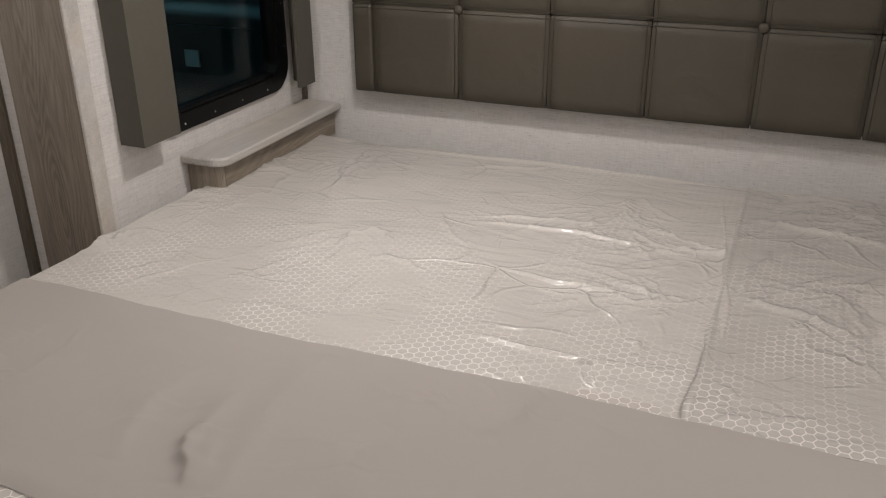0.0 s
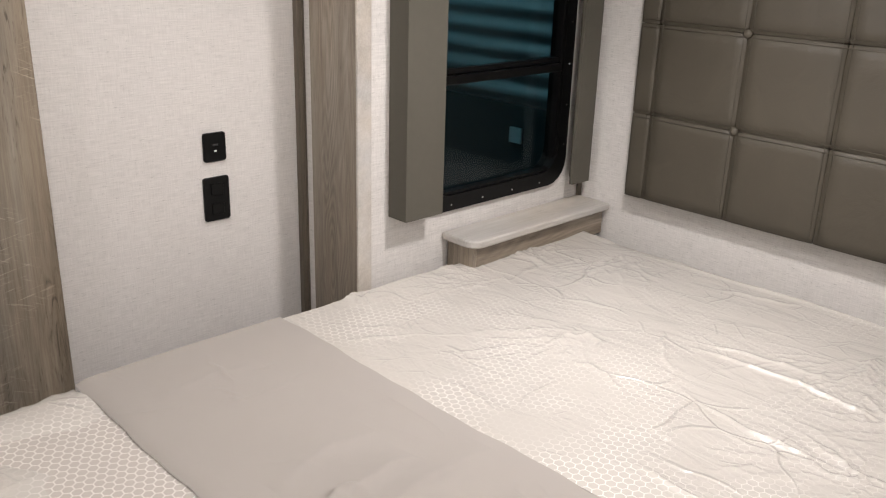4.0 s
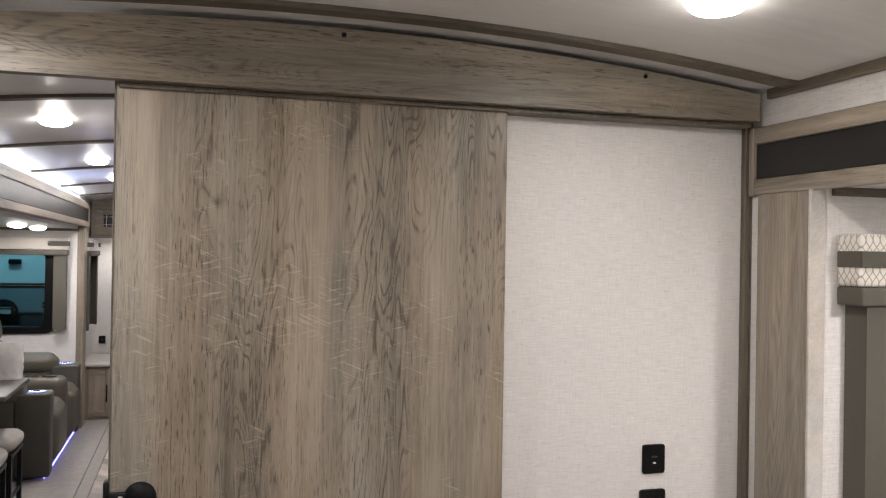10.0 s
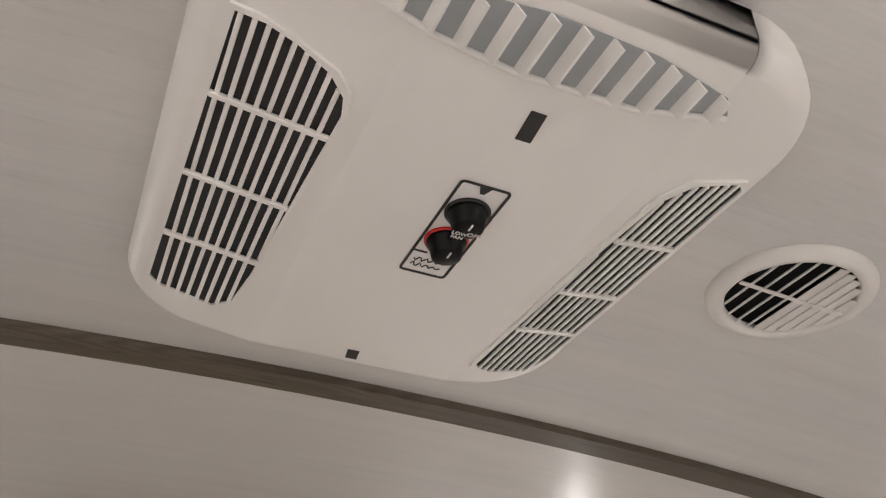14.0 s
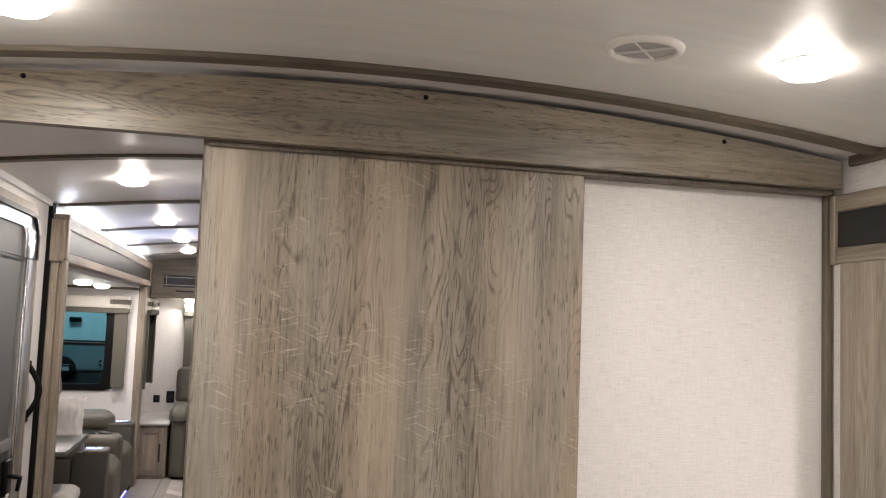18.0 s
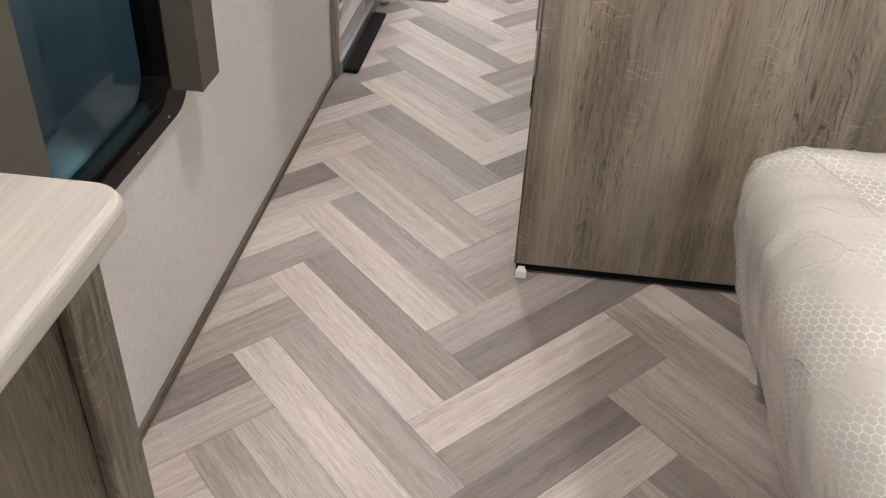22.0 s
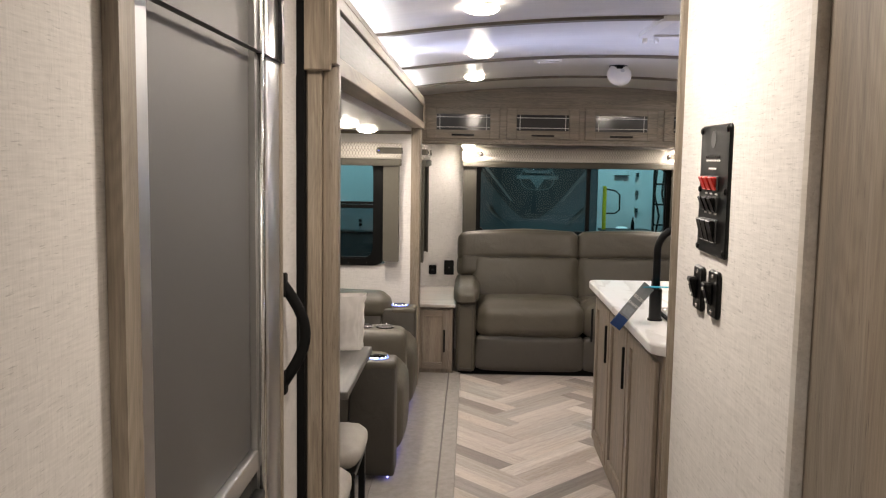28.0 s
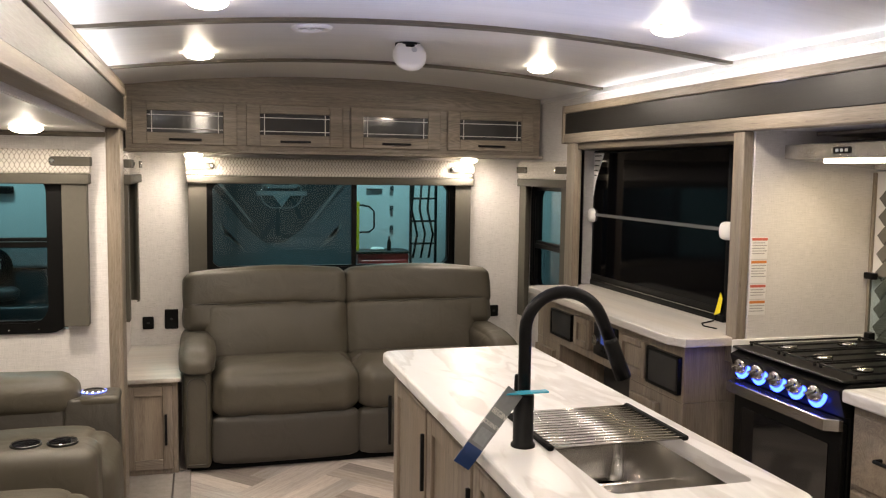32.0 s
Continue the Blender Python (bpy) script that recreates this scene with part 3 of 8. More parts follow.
def part(name, bm, material, parent, label="", m=None, smooth=False):
    return linked(name, bm, material, parent, label, m, smooth)


def thing(name, at, label, category, group="", kind=""):
    ob = new(name)
    ob.empty_display_size = 0.05
    ob.matrix_basis = Matrix.Translation(Vector(at) + HERE)
    return tagged(ob, label, category, group, kind)


def bm_box(lo, hi, bevel=0.003, seg=1):
    bm = bmesh.new()
    a = [Vector((hi[0] if i & 1 else lo[0], hi[1] if i & 2 else lo[1], hi[2] if i & 4 else lo[2])) for i in range(8)]
    v = [bm.verts.new(p) for p in a]
    for f in ((0, 2, 3, 1), (4, 5, 7, 6), (0, 1, 5, 4), (2, 6, 7, 3), (0, 4, 6, 2), (1, 3, 7, 5)):
        bm.faces.new([v[k] for k in f])
    if bevel:
        small = min(hi[k] - lo[k] for k in range(3))
        bmesh.ops.bevel(bm, geom=bm.edges[:], offset=min(bevel, small * 0.4), segments=seg, affect="EDGES", profile=0.5)
    return bm


def box(name, lo, hi, material, parent=None, label="", bevel=0.003, seg=1, m=None):
    return linked(name, bm_box(lo, hi, bevel, seg), material, parent, label, m, smooth=seg > 1)


def bm_soft(lo, hi, r, n=8, puff=0.0, wrinkle=0.0, seed=0):
    """A padded block: a box with well rounded edges whose faces swell by puff."""
    lo, hi = Vector(lo), Vector(hi)
    c, h = (lo + hi) / 2, (hi - lo) / 2
    r = min(r, min(h))
    bm = bmesh.new()
    bmesh.ops.create_cube(bm, size=2)
    bmesh.ops.subdivide_edges(bm, edges=bm.edges[:], cuts=n, use_grid_fill=True)
    inner = Vector([h[k] - r for k in range(3)])
    for v in bm.verts:
        p = v.co.copy()
        # spread the grid so that rows gather at the rounded edges
        q = Vector([math.copysign(abs(p[k]) ** 0.75, p[k]) * h[k] for k in range(3)])
        core = Vector([max(-inner[k], min(inner[k], q[k])) for k in range(3)])
        d = q - core
        if d.length > 1e-6:
            q = core + d.normalized() * r
        if puff:
            for k in range(3):
                i, j = (k + 1) % 3, (k + 2) % 3
                if abs(p[k]) > 0.999:
                    q[k] += math.copysign(puff * (1 - p[i] ** 2) * (1 - p[j] ** 2), p[k])
        if wrinkle:
            w = noise.noise(Vector((q.x * 7 + seed, q.y * 7, q.z * 7))) * wrinkle
            q += q.normalized() * w
        v.co = q + c
    return bm


def soft(name, lo, hi, r, material, parent=None, label="", n=8, puff=0.0, wrinkle=0.0, seed=0, m=None):
    return linked(name, bm_soft(lo, hi, r, n, puff, wrinkle, seed), material, parent, label, m, smooth=True)


def bm_lathe(profile, seg=24, cap=True):
    """A turned body round the z axis; profile: (radius, height) from bottom to top."""
    bm = bmesh.new()
    rings = []
    for r, z in profile:
        rings.append([bm.verts.new((r * math.cos(2 * math.pi * k / seg), r * math.sin(2 * math.pi * k / seg), z)) for k in range(seg)])
    for a, b in zip(rings, rings[1:]):
        for k in range(seg):
            bm.faces.new((a[k], a[(k + 1) % seg], b[(k + 1) % seg], b[k]))
    if cap:
        bm.faces.new(rings[0][::-1])
        bm.faces.new(rings[-1])
    return bm


def lathe(name, profile, at, material, parent=None, label="", axis="z", seg=24, smooth=True, turn=None):
    m = Matrix.Translation(at)
    if turn is not None:
        m = m @ turn
    elif axis == "x":
        m = m @ pose(0, 0, 0, 0, 90, 0)
    elif axis == "-x":
        m = m @ pose(0, 0, 0, 0, -90, 0)
    elif axis == "-y":
        m = m @ pose(0, 0, 0, 90, 0, 0)
    elif axis == "y":
        m = m @ pose(0, 0, 0, -90, 0, 0)
    elif axis == "-z":
        m = m @ pose(0, 0, 0, 180, 0, 0)
    return linked(name, bm_lathe(profile, seg), material, parent, label, m, smooth)


def bm_tube(pts, r, seg=10, taper=None):
    bm = bmesh.new()
    pts = [Vector(p) for p in pts]
    rings, side = [], None
    for k, p in enumerate(pts):
        d = (pts[min(k + 1, len(pts) - 1)] - pts[max(k - 1, 0)]).normalized()
        if side is None:
            side = d.orthogonal().normalized()
        side = (side - d * side.dot(d)).normalized()
        other = d.cross(side)
        rr = r if taper is None else r * taper[k]
        rings.append([bm.verts.new(p + (side * math.cos(a) + other * math.sin(a)) * rr) for a in (2 * math.pi * i / seg for i in range(seg))])
    for a, b in zip(rings, rings[1:]):
        for k in range(seg):
            bm.faces.new((a[k], a[(k + 1) % seg], b[(k + 1) % seg], b[k]))
    bm.faces.new(rings[0][::-1])
    bm.faces.new(rings[-1])
    return bm


def tube(name, pts, r, material, parent=None, label="", seg=10, m=None, taper=None):
    return linked(name, bm_tube(pts, r, seg, taper), material, parent, label, m, smooth=True)


def rrect(u0, u1, v0, v1, r, n=5):
    """A rounded rectangle as a list of (u, v)."""
    out = []
    r = r if isinstance(r, (tuple, list)) else (r,) * 4
    for (cu, cv, a0), q in zip(((u1, v1, 0), (u0, v1, 90), (u0, v0, 180), (u1, v0, 270)), r):
        su, sv = (-1 if cu == u1 else 1), (-1 if cv == v1 else 1)
        for k in range(n + 1 if q > 0 else 1):
            a = radians(a0 + 90 * k / n)
            out.append((cu + su * q + q * math.cos(a), cv + sv * q + q * math.sin(a)))
    return out


def bm_prism(poly, lo, hi, axis="z", bevel=0.0, seg=1):
    """A flat outline pushed through along an axis. The outline is (x, y), (y, z) or (x, z)."""
    bm = bmesh.new()
    def at(u, v, w):
        return {"z": (u, v, w), "x": (w, u, v), "y": (u, w, v)}[axis]
    a = [bm.verts.new(at(u, v, lo)) for u, v in poly]
    b = [bm.verts.new(at(u, v, hi)) for u, v in poly]
    k = len(poly)
    for i in range(k):
        bm.faces.new((a[i], a[(i + 1) % k], b[(i + 1) % k], b[i]))
    fa, fb = bm.faces.new(a[::-1]), bm.faces.new(b)
    bmesh.ops.recalc_face_normals(bm, faces=bm.faces[:])
    if bevel:
        bmesh.ops.bevel(bm, geom=list({e for f in (fa, fb) for e in f.edges}), offset=bevel, segments=seg, affect="EDGES", profile=0.5)
    return bm


def prism(name, poly, lo, hi, material, parent=None, label="", axis="z", bevel=0.0, seg=1, m=None):
    return linked(name, bm_prism(poly, lo, hi, axis, bevel, seg), material, parent, label, m)


def bm_ring(outer, inner, lo, hi):
    """A flat frame in the (x, z) plane with depth in y: two outlines with the same number of points."""
    bm = bmesh.new()
    k = len(outer)
    def row(poly, w):
        return [bm.verts.new((u, w, v)) for u, v in poly]
    a, b, c, d = row(outer, lo), row(inner, lo), row(outer, hi), row(inner, hi)
    for i in range(k):
        j = (i + 1) % k
        for q in ((a, b), (d, c), (c, a), (b, d)):
            bm.faces.new((q[0][i], q[0][j], q[1][j], q[1][i]))
    bmesh.ops.recalc_face_normals(bm, faces=bm.faces[:])
    return bm


def structure(name, lo, hi, material, label="", bevel=0.0, category="wall"):
    ob = box(name, lo, hi, material, None, "", bevel)
    return tagged(ob, label, category, "", "structure")


def joined_boxes(boxes, bevel=0.0):
    bm = bmesh.new()
    for lo, hi in boxes:
        one = bm_box(lo, hi, bevel)
        me = bpy.data.meshes.new("tmp")
        one.to_mesh(me)
        one.free()
        bm.from_mesh(me)
        bpy.data.meshes.remove(me)
    return bm


def wall(name, plane, at, thick, span, height, holes, material, label):
    """An upright wall with real openings. plane 'x': it stands at x = at and runs along y; thick is signed away from the room."""
    cuts = sorted({span[0], span[1], *[h[0] for h in holes], *[h[1] for h in holes]})
    blocks = []
    for a, b in zip(cuts, cuts[1:]):
        mid = (a + b) / 2
        zs = sorted((h[2], h[3]) for h in holes if h[0] < mid < h[1])
        z = height[0]
        for z0, z1 in [*zs, (height[1], height[1])]:
            if z0 - z > 1e-4:
                w = sorted((at, at + thick))
                blocks.append((((w[0], a, z), (w[1], b, z0)) if plane == "x" else ((a, w[0], z), (b, w[1], z0))))
            z = z1
    return tagged(linked(name, joined_boxes(blocks), material), label, "wall", "", "structure")


def facing(view, x, y, z=0.0):
    """A frame on a wall: x to the right as one faces it, y into the wall, z up. view: the way one looks."""
    return Matrix.Translation((x, y, z)) @ pose(0, 0, 0, 0, 0, {"+y": 0, "-x": 90, "+x": -90, "-y": 180}[view])


# ---- the plan, in metres ----
W = 2.43                       # right side wall; the left one is x = 0
LS = 0.075                     # the living area starts this much further back
FRONT, REAR = -2.75, 7.02 + LS
SIDE_Z, RISE = 2.003, 0.084      # ceiling at the walls and its rise in the middle
HALL_X, HALL_END = 0.78, 1.765  # wall between passage and bathroom
BED = dict(y0=-2.45, y1=-0.275, x1=3.40, z=1.735, floor=0.02)    # bedroom slide-out
DIN = dict(y0=2.16, y1=5.80 + LS, x0=-0.88, z=1.715)                  # dining slide-out
KIT = dict(y0=2.55, y1=6.03 + LS, x1=3.0, z=1.73)                     # kitchen slide-out
T = 0.05


def ceil_z(x):
    u = (x - W / 2) / (W / 2)
    return SIDE_Z + RISE * (1 - u * u)


# walls of the main body
wall("wall_left", "x", 0, -T, (FRONT, REAR), (0, 2.06),
     [(-1.02, -0.305, 0.582, 1.74), (1.125, 1.87, 0.06, 1.93), (2.115, DIN["y1"] + 0.004, 0, DIN["z"] + 0.004), (6.08 + LS, 6.72 + LS, 0.82, 1.50)], M_wall, "off-white linen-textured side wall")
wall("wall_right", "x", W, T, (FRONT, REAR), (0, 2.06),
     [(BED["y0"] - 0.004, BED["y1"] + 0.004, 0, BED["z"] + 0.004), (KIT["y0"] - 0.004, KIT["y1"] + 0.004, 0, KIT["z"] + 0.004), (6.12 + LS, 6.76 + LS, 0.82, 1.50)], M_wall, "off-white linen-textured side wall")
wall("wall_front", "y", FRONT, -T, (-T, W + T), (0, 2.06), [], M_wall, "off-white linen-textured front wall")
wall("wall_rear", "y", REAR, T, (-T, W + T), (0, 2.2), [(0.43, 1.98, 0.93, 1.52)], M_wall, "off-white linen-textured rear wall")
wall("wall_partition", "y", 0, 0.04, (HALL_X, W), (0, 2.1), [], M_wall, "off-white linen-textured bedroom partition")
wall("wall_passage", "x", HALL_X, 0.04, (0.04, HALL_END), (0, 2.1), [(0.475, 1.15, 0.02, 1.84)], M_wall, "off-white linen-textured passage wall")
wall("wall_kitchen_end", "y", HALL_END - 0.04, 0.04, (HALL_X + 0.04, W), (0, 2.1), [], M_wall, "off-white linen-textured wall behind the bathroom")
# slide-out boxes
wall("wall_bed_end", "y", BED["y1"], T, (W, BED["x1"] + T), (0, 1.80), [(2.64, 3.285, 0.79, 1.56)], M_wall, "off-white linen-textured slide-out end wall")
wall("wall_bed_head", "x", BED["x1"], T, (BED["y0"], BED["y1"]), (0, 1.80), [], M_wall, "off-white linen-textured wall behind the headboard")
wall("wall_bed_far_end", "y", BED["y0"], -T, (W, BED["x1"] + T), (0, 1.80), [], M_wall, "off-white linen-textured slide-out end wall")
wall("wall_dining_end", "y", DIN["y1"], T, (DIN["x0"] - T, 0), (0, 1.80), [(-0.77, -0.17, 0.835, 1.56)], M_wall, "off-white linen-textured slide-out end wall")
wall("wall_dining_near_end", "y", DIN["y0"], -T, (DIN["x0"] - T, -T), (0, 1.80), [], M_wall, "off-white linen-textured slide-out end wall")
wall("wall_dining_outer", "x", DIN["x0"], -T, (DIN["y0"], DIN["y1"]), (0, 1.80), [(3.9 + LS, 5.35 + LS, 0.835, 1.50)], M_wall, "off-white linen-textured slide-out outer wall")
wall("wall_kitchen_back", "x", KIT["x1"], T, (KIT["y0"], KIT["y1"]), (0, 1.80), [], M_wall, "off-white linen-textured kitchen back wall")
wall("wall_kitchen_far_end", "y", KIT["y1"], T, (W, KIT["x1"] + T), (0, 1.80), [], M_wall, "off-white linen-textured slide-out end wall")
wall("wall_kitchen_near_end", "y", KIT["y0"], -T, (W, KIT["x1"] + T), (0, 1.80), [], M_wall, "off-white linen-textured slide-out end wall")

# floors
FLOOR_Z = -0.004
structure("floor", (-T, FRONT - T, -0.08), (W + T, REAR + T, FLOOR_Z), M_under, "greige herringbone vinyl floor", category="floor")
structure("floor_bed_slide", (W + T, BED["y0"] - T, -0.08), (BED["x1"] + T, BED["y1"] + T, FLOOR_Z), M_under, "floor of the bedroom slide-out", category="floor")
structure("floor_dining_slide", (DIN["x0"] - T, DIN["y0"] - T, -0.08), (-T, DIN["y1"] + T, 0.002), M_carpet, "grey carpeted slide-out floor", category="floor")
structure("floor_kitchen_slide", (W + T, KIT["y0"] - T, -0.08), (KIT["x1"] + T, KIT["y1"] + T, FLOOR_Z), M_under, "floor of the kitchen slide-out", category="floor")


def arched(name, y0, y1, thick, drop, material, label, category):
    """A sheet or rib that follows the arch of the ceiling."""
    n, bm = 24, bmesh.new()
    rows = []
    for k in range(n + 1):
        x = -T + (W + 2 * T) * k / n
        z = ceil_z(min(max(x, 0), W)) - drop
        rows.append([bm.verts.new(p) for p in ((x, y0, z), (x, y1, z), (x, y1, z + thick), (x, y0, z + thick))])
    for a, b in zip(rows, rows[1:]):
        for i in range(4):
            j = (i + 1) % 4
            bm.faces.new((a[i], a[j], b[j], b[i]))
    bm.faces.new(rows[0])
    bm.faces.new(rows[-1][::-1])
    bmesh.ops.recalc_face_normals(bm, faces=bm.faces[:])
    return tagged(linked(name, bm, material), label, category, "", "structure")


arched("ceiling", FRONT - T, REAR + T, 0.05, 0.0, M_ceil, "white arched ceiling with faint grain", "ceiling")
for k, y in enumerate((-1.082, -0.205, 1.02, 2.27, 3.53, 4.76, 5.895)):
    arched(f"trim_ceiling_{k + 1}", y - 0.024, y + 0.024, 0.012, 0.012, M_rib, "dark grey-brown wooden ceiling batten", "trim")
# edge mouldings between ceiling and walls
for k, (x0, x1, y0, y1) in enumerate(((0, 0.016, FRONT, -0.10), (W - 0.016, W, FRONT, -0.10), (0, 0.016, 0.0, REAR), (W - 0.016, W, HALL_END, REAR))):
    structure(f"trim_edge_{k + 1}", (x0, y0, SIDE_Z - 0.022), (x1, y1, SIDE_Z + 0.012), M_edge_y if y1 < 0 else M_ceil, "dark grey-brown wooden ceiling edge moulding" if y1 < 0 else "white ceiling edge moulding", 0.003, "trim")

# slide-out ceilings
structure("ceiling_bed_slide", (W + 0.004, BED["y0"], BED["z"]), (BED["x1"] + T, BED["y1"], 1.80), M_ceil, "white ceiling of the bedroom slide-out", category="ceiling")
structure("ceiling_dining_slide", (DIN["x0"] - T, DIN["y0"], DIN["z"]), (-0.004, DIN["y1"], 1.80), M_ceil, "white ceiling of the dining slide-out", category="ceiling")
structure("ceiling_kitchen_slide", (W + 0.004, KIT["y0"], KIT["z"]), (KIT["x1"] + T, KIT["y1"], 1.80), M_ceil, "white ceiling of the kitchen slide-out", category="ceiling")
for k, (lo, hi, mt) in enumerate((
    ((W + T, BED["y1"] - 0.014, BED["z"] - 0.022), (BED["x1"], BED["y1"], BED["z"]), M_rib),
    ((BED["x1"] - 0.014, BED["y0"], BED["z"] - 0.022), (BED["x1"], BED["y1"] - 0.014, BED["z"]), M_edge_y),
    ((BED["x1"] - 0.016, BED["y1"] - 0.016, 0.62), (BED["x1"] - 0.001, BED["y1"] - 0.001, BED["z"] - 0.022), M_edge_z),
    ((DIN["x0"], DIN["y1"] - 0.014, DIN["z"] - 0.022), (0.0, DIN["y1"], DIN["z"]), M_rib),
    ((DIN["x0"], DIN["y0"], DIN["z"] - 0.022), (DIN["x0"] + 0.014, DIN["y1"] - 0.014, DIN["z"]), M_edge_y),
    ((W - 0.004, -0.026, 0.0), (W + 0.0, -0.001, 1.93), M_edge_z))):
    structure(f"trim_slide_{k + 1}", lo, hi, mt, "dark grey-brown wooden corner moulding", 0.002, "trim")
structure("trim_partition_corner", (W - 0.022, -0.022, 0.0), (W - 0.004, -0.001, 1.925), M_edge_z, "dark grey-brown wooden corner moulding", 0.002, "trim")
structure("trim_passage_corner", (HALL_X - 0.012, HALL_END - 0.0, 0.0), (HALL_X + 0.05, HALL_END + 0.012, 2.09), M_oak_z, "greyed oak corner trim of the passage wall", 0.003, "trim")
structure("baseboard_left", (0.0, FRONT, 0.0), (0.010, 1.08, 0.022), M_edge_y, "thin brown baseboard strip", 0.002, "trim")
structure("baseboard_passage", (HALL_X - 0.010, 0.05, 0.0), (HALL_X, 0.47, 0.022), M_edge_y, "thin brown baseboard strip", 0.002, "trim")


# ---- slide-out fascias and posts ----
def fascia(name, x, side, y0, y1, zs, band, label, d=0.0595):
    """The long board over a slide-out opening: lower oak trim, dark band, upper oak trim. side: +1 faces +x."""
    root = thing(name, (x, (y0 + y1) / 2, zs[0]), label, "slide-out fascia")
    def slab(n, z0, z1, proud, mt):
        a = sorted((x + side * proud, x - side * d))
        box(n, (a[0], y0, z0), (a[1], y1, z1), mt, root, "", 0.003)
    slab("lower_trim", zs[0], zs[1], 0.012, M_oak_y)
    slab("band", zs[1] + 0.001, zs[2] - 0.001, 0.004, band)
    slab("upper_trim", zs[2], zs[3], 0.012, M_oak_y)
    a = sorted((x + side * 0.015, x - side * d))
    for ya, yb in ((y0 - 0.02, y0), (y1, y1 + 0.02)):
        box("end_cap", (a[0], ya, zs[0] - 0.002), (a[1], yb, zs[3] + 0.002), M_oak_z, root, "", 0.003)
    return root


fascia("bed_fascia", W, -1, BED["y0"], -0.045, (1.725, 1.769, 1.866, 1.911), M_band, "oak fascia with black wood-grain band over the bed slide-out", 0.0)
fascia("dining_fascia", 0.062, 1, DIN["y0"] - 0.02, 5.98 + LS, (1.735, 1.78, 1.89, 1.925), M_band_soft, "oak fascia with dark band over the dining slide-out")
fascia("kitchen_fascia", 2.325, -1, KIT["y0"], 6.06 + LS, (1.725, 1.775, 1.885, 1.925), M_band_soft, "oak fascia with dark band over the kitchen slide-out")
# boards that carry the LED strips on top of the two long fascias
for nm, x0, x1, y0, y1 in (("dining", 0.0, 0.012, DIN["y0"] - 0.02, 5.98 + LS), ("kitchen", 2.375, W, KIT["y0"], 6.06 + LS)):
    structure(f"trim_{nm}_shelf", (x0, y0, 1.86), (x1, y1, 1.88), M_wall, "white filler board behind the fascia", 0.0, "trim")
# lip added to give the strip's light on the ceiling a sharp edge
structure("trim_dining_lip", (0.068, DIN["y0"] + 0.02, 1.9252), (0.073, 5.98 + LS, 1.944), M_oak_y, "low oak lip added on the dining fascia to cut the LED light", 0.001, "trim")
for nm, x0, z, x_aim, power, y0, y1 in (("dining", 0.026, 1.9255, 0.55, 12.0, DIN["y0"] + 0.1, 5.9 + LS), ("kitchen", 2.392, 1.8805, -0.35, 7.0, KIT["y0"] + 0.1, 5.98)):
    tagged(box("led_strip", (x0, y0, z), (x0 + 0.014, y1, z + 0.005), M_led), "cool white LED strip on top of the slide-out fascia", "LED strip", "LED strips")
    area_lamp("led_strip_lamp", (x0 + 0.007, (y0 + y1) / 2, z + 0.008), (x0 + 0.007 + x_aim, (y0 + y1) / 2, z + 1.0), power, COOL, 0.012, y1 - y0, False)


def post(name, lo, hi, label):
    root = thing(name, ((lo[0] + hi[0]) / 2, (lo[1] + hi[1]) / 2, 0), label, "post")
    box("board", lo, hi, M_oak_z, root, "", 0.004)
    return root


p = post("bed_post", (W - 0.012, -0.270, 0.0), (W + 0.030, -0.062, 1.728), "greyed oak post beside the bed slide-out")
box("edge_strip", (W - 0.016, -0.280, 0.0), (W + 0.032, -0.2705, 1.728), M_lite, p, "paler oak edge strip", 0.002)
p = post("dining_near_post", (0.018, 2.14, 0.0), (0.0535, 2.21, 1.95), "greyed oak post at the near end of the dining slide-out")
box("inner_strip", (0.054, 2.150, 0.0), (0.091, 2.185, 1.745), M_oak_z, p, "oak casing strip", 0.004, 2)
box("cap_block", (0.050, 2.132, 1.746), (0.088, 2.19, 1.95), M_oak_z, p, "", 0.004)
p = post("dining_far_post", (-0.02, 5.802 + LS, 0.0), (0.060, 5.99 + LS, 1.734), "greyed oak post at the far end of the dining slide-out")
p = post("tv_post", (2.318, 5.915 + LS, 0.0), (2.36, 6.02 + LS, 1.724), "greyed oak post beside the television")
p = post("range_post", (2.318, 4.43 + LS, 0.86), (2.362, 4.495 + LS, 1.724), "greyed oak post between television and range")
structure("trim_black_seal", (-0.045, 2.119, 0.0), (0.0175, 2.19, 2.0), M_gum, "black rubber slide-out seal", 0.0, "trim")


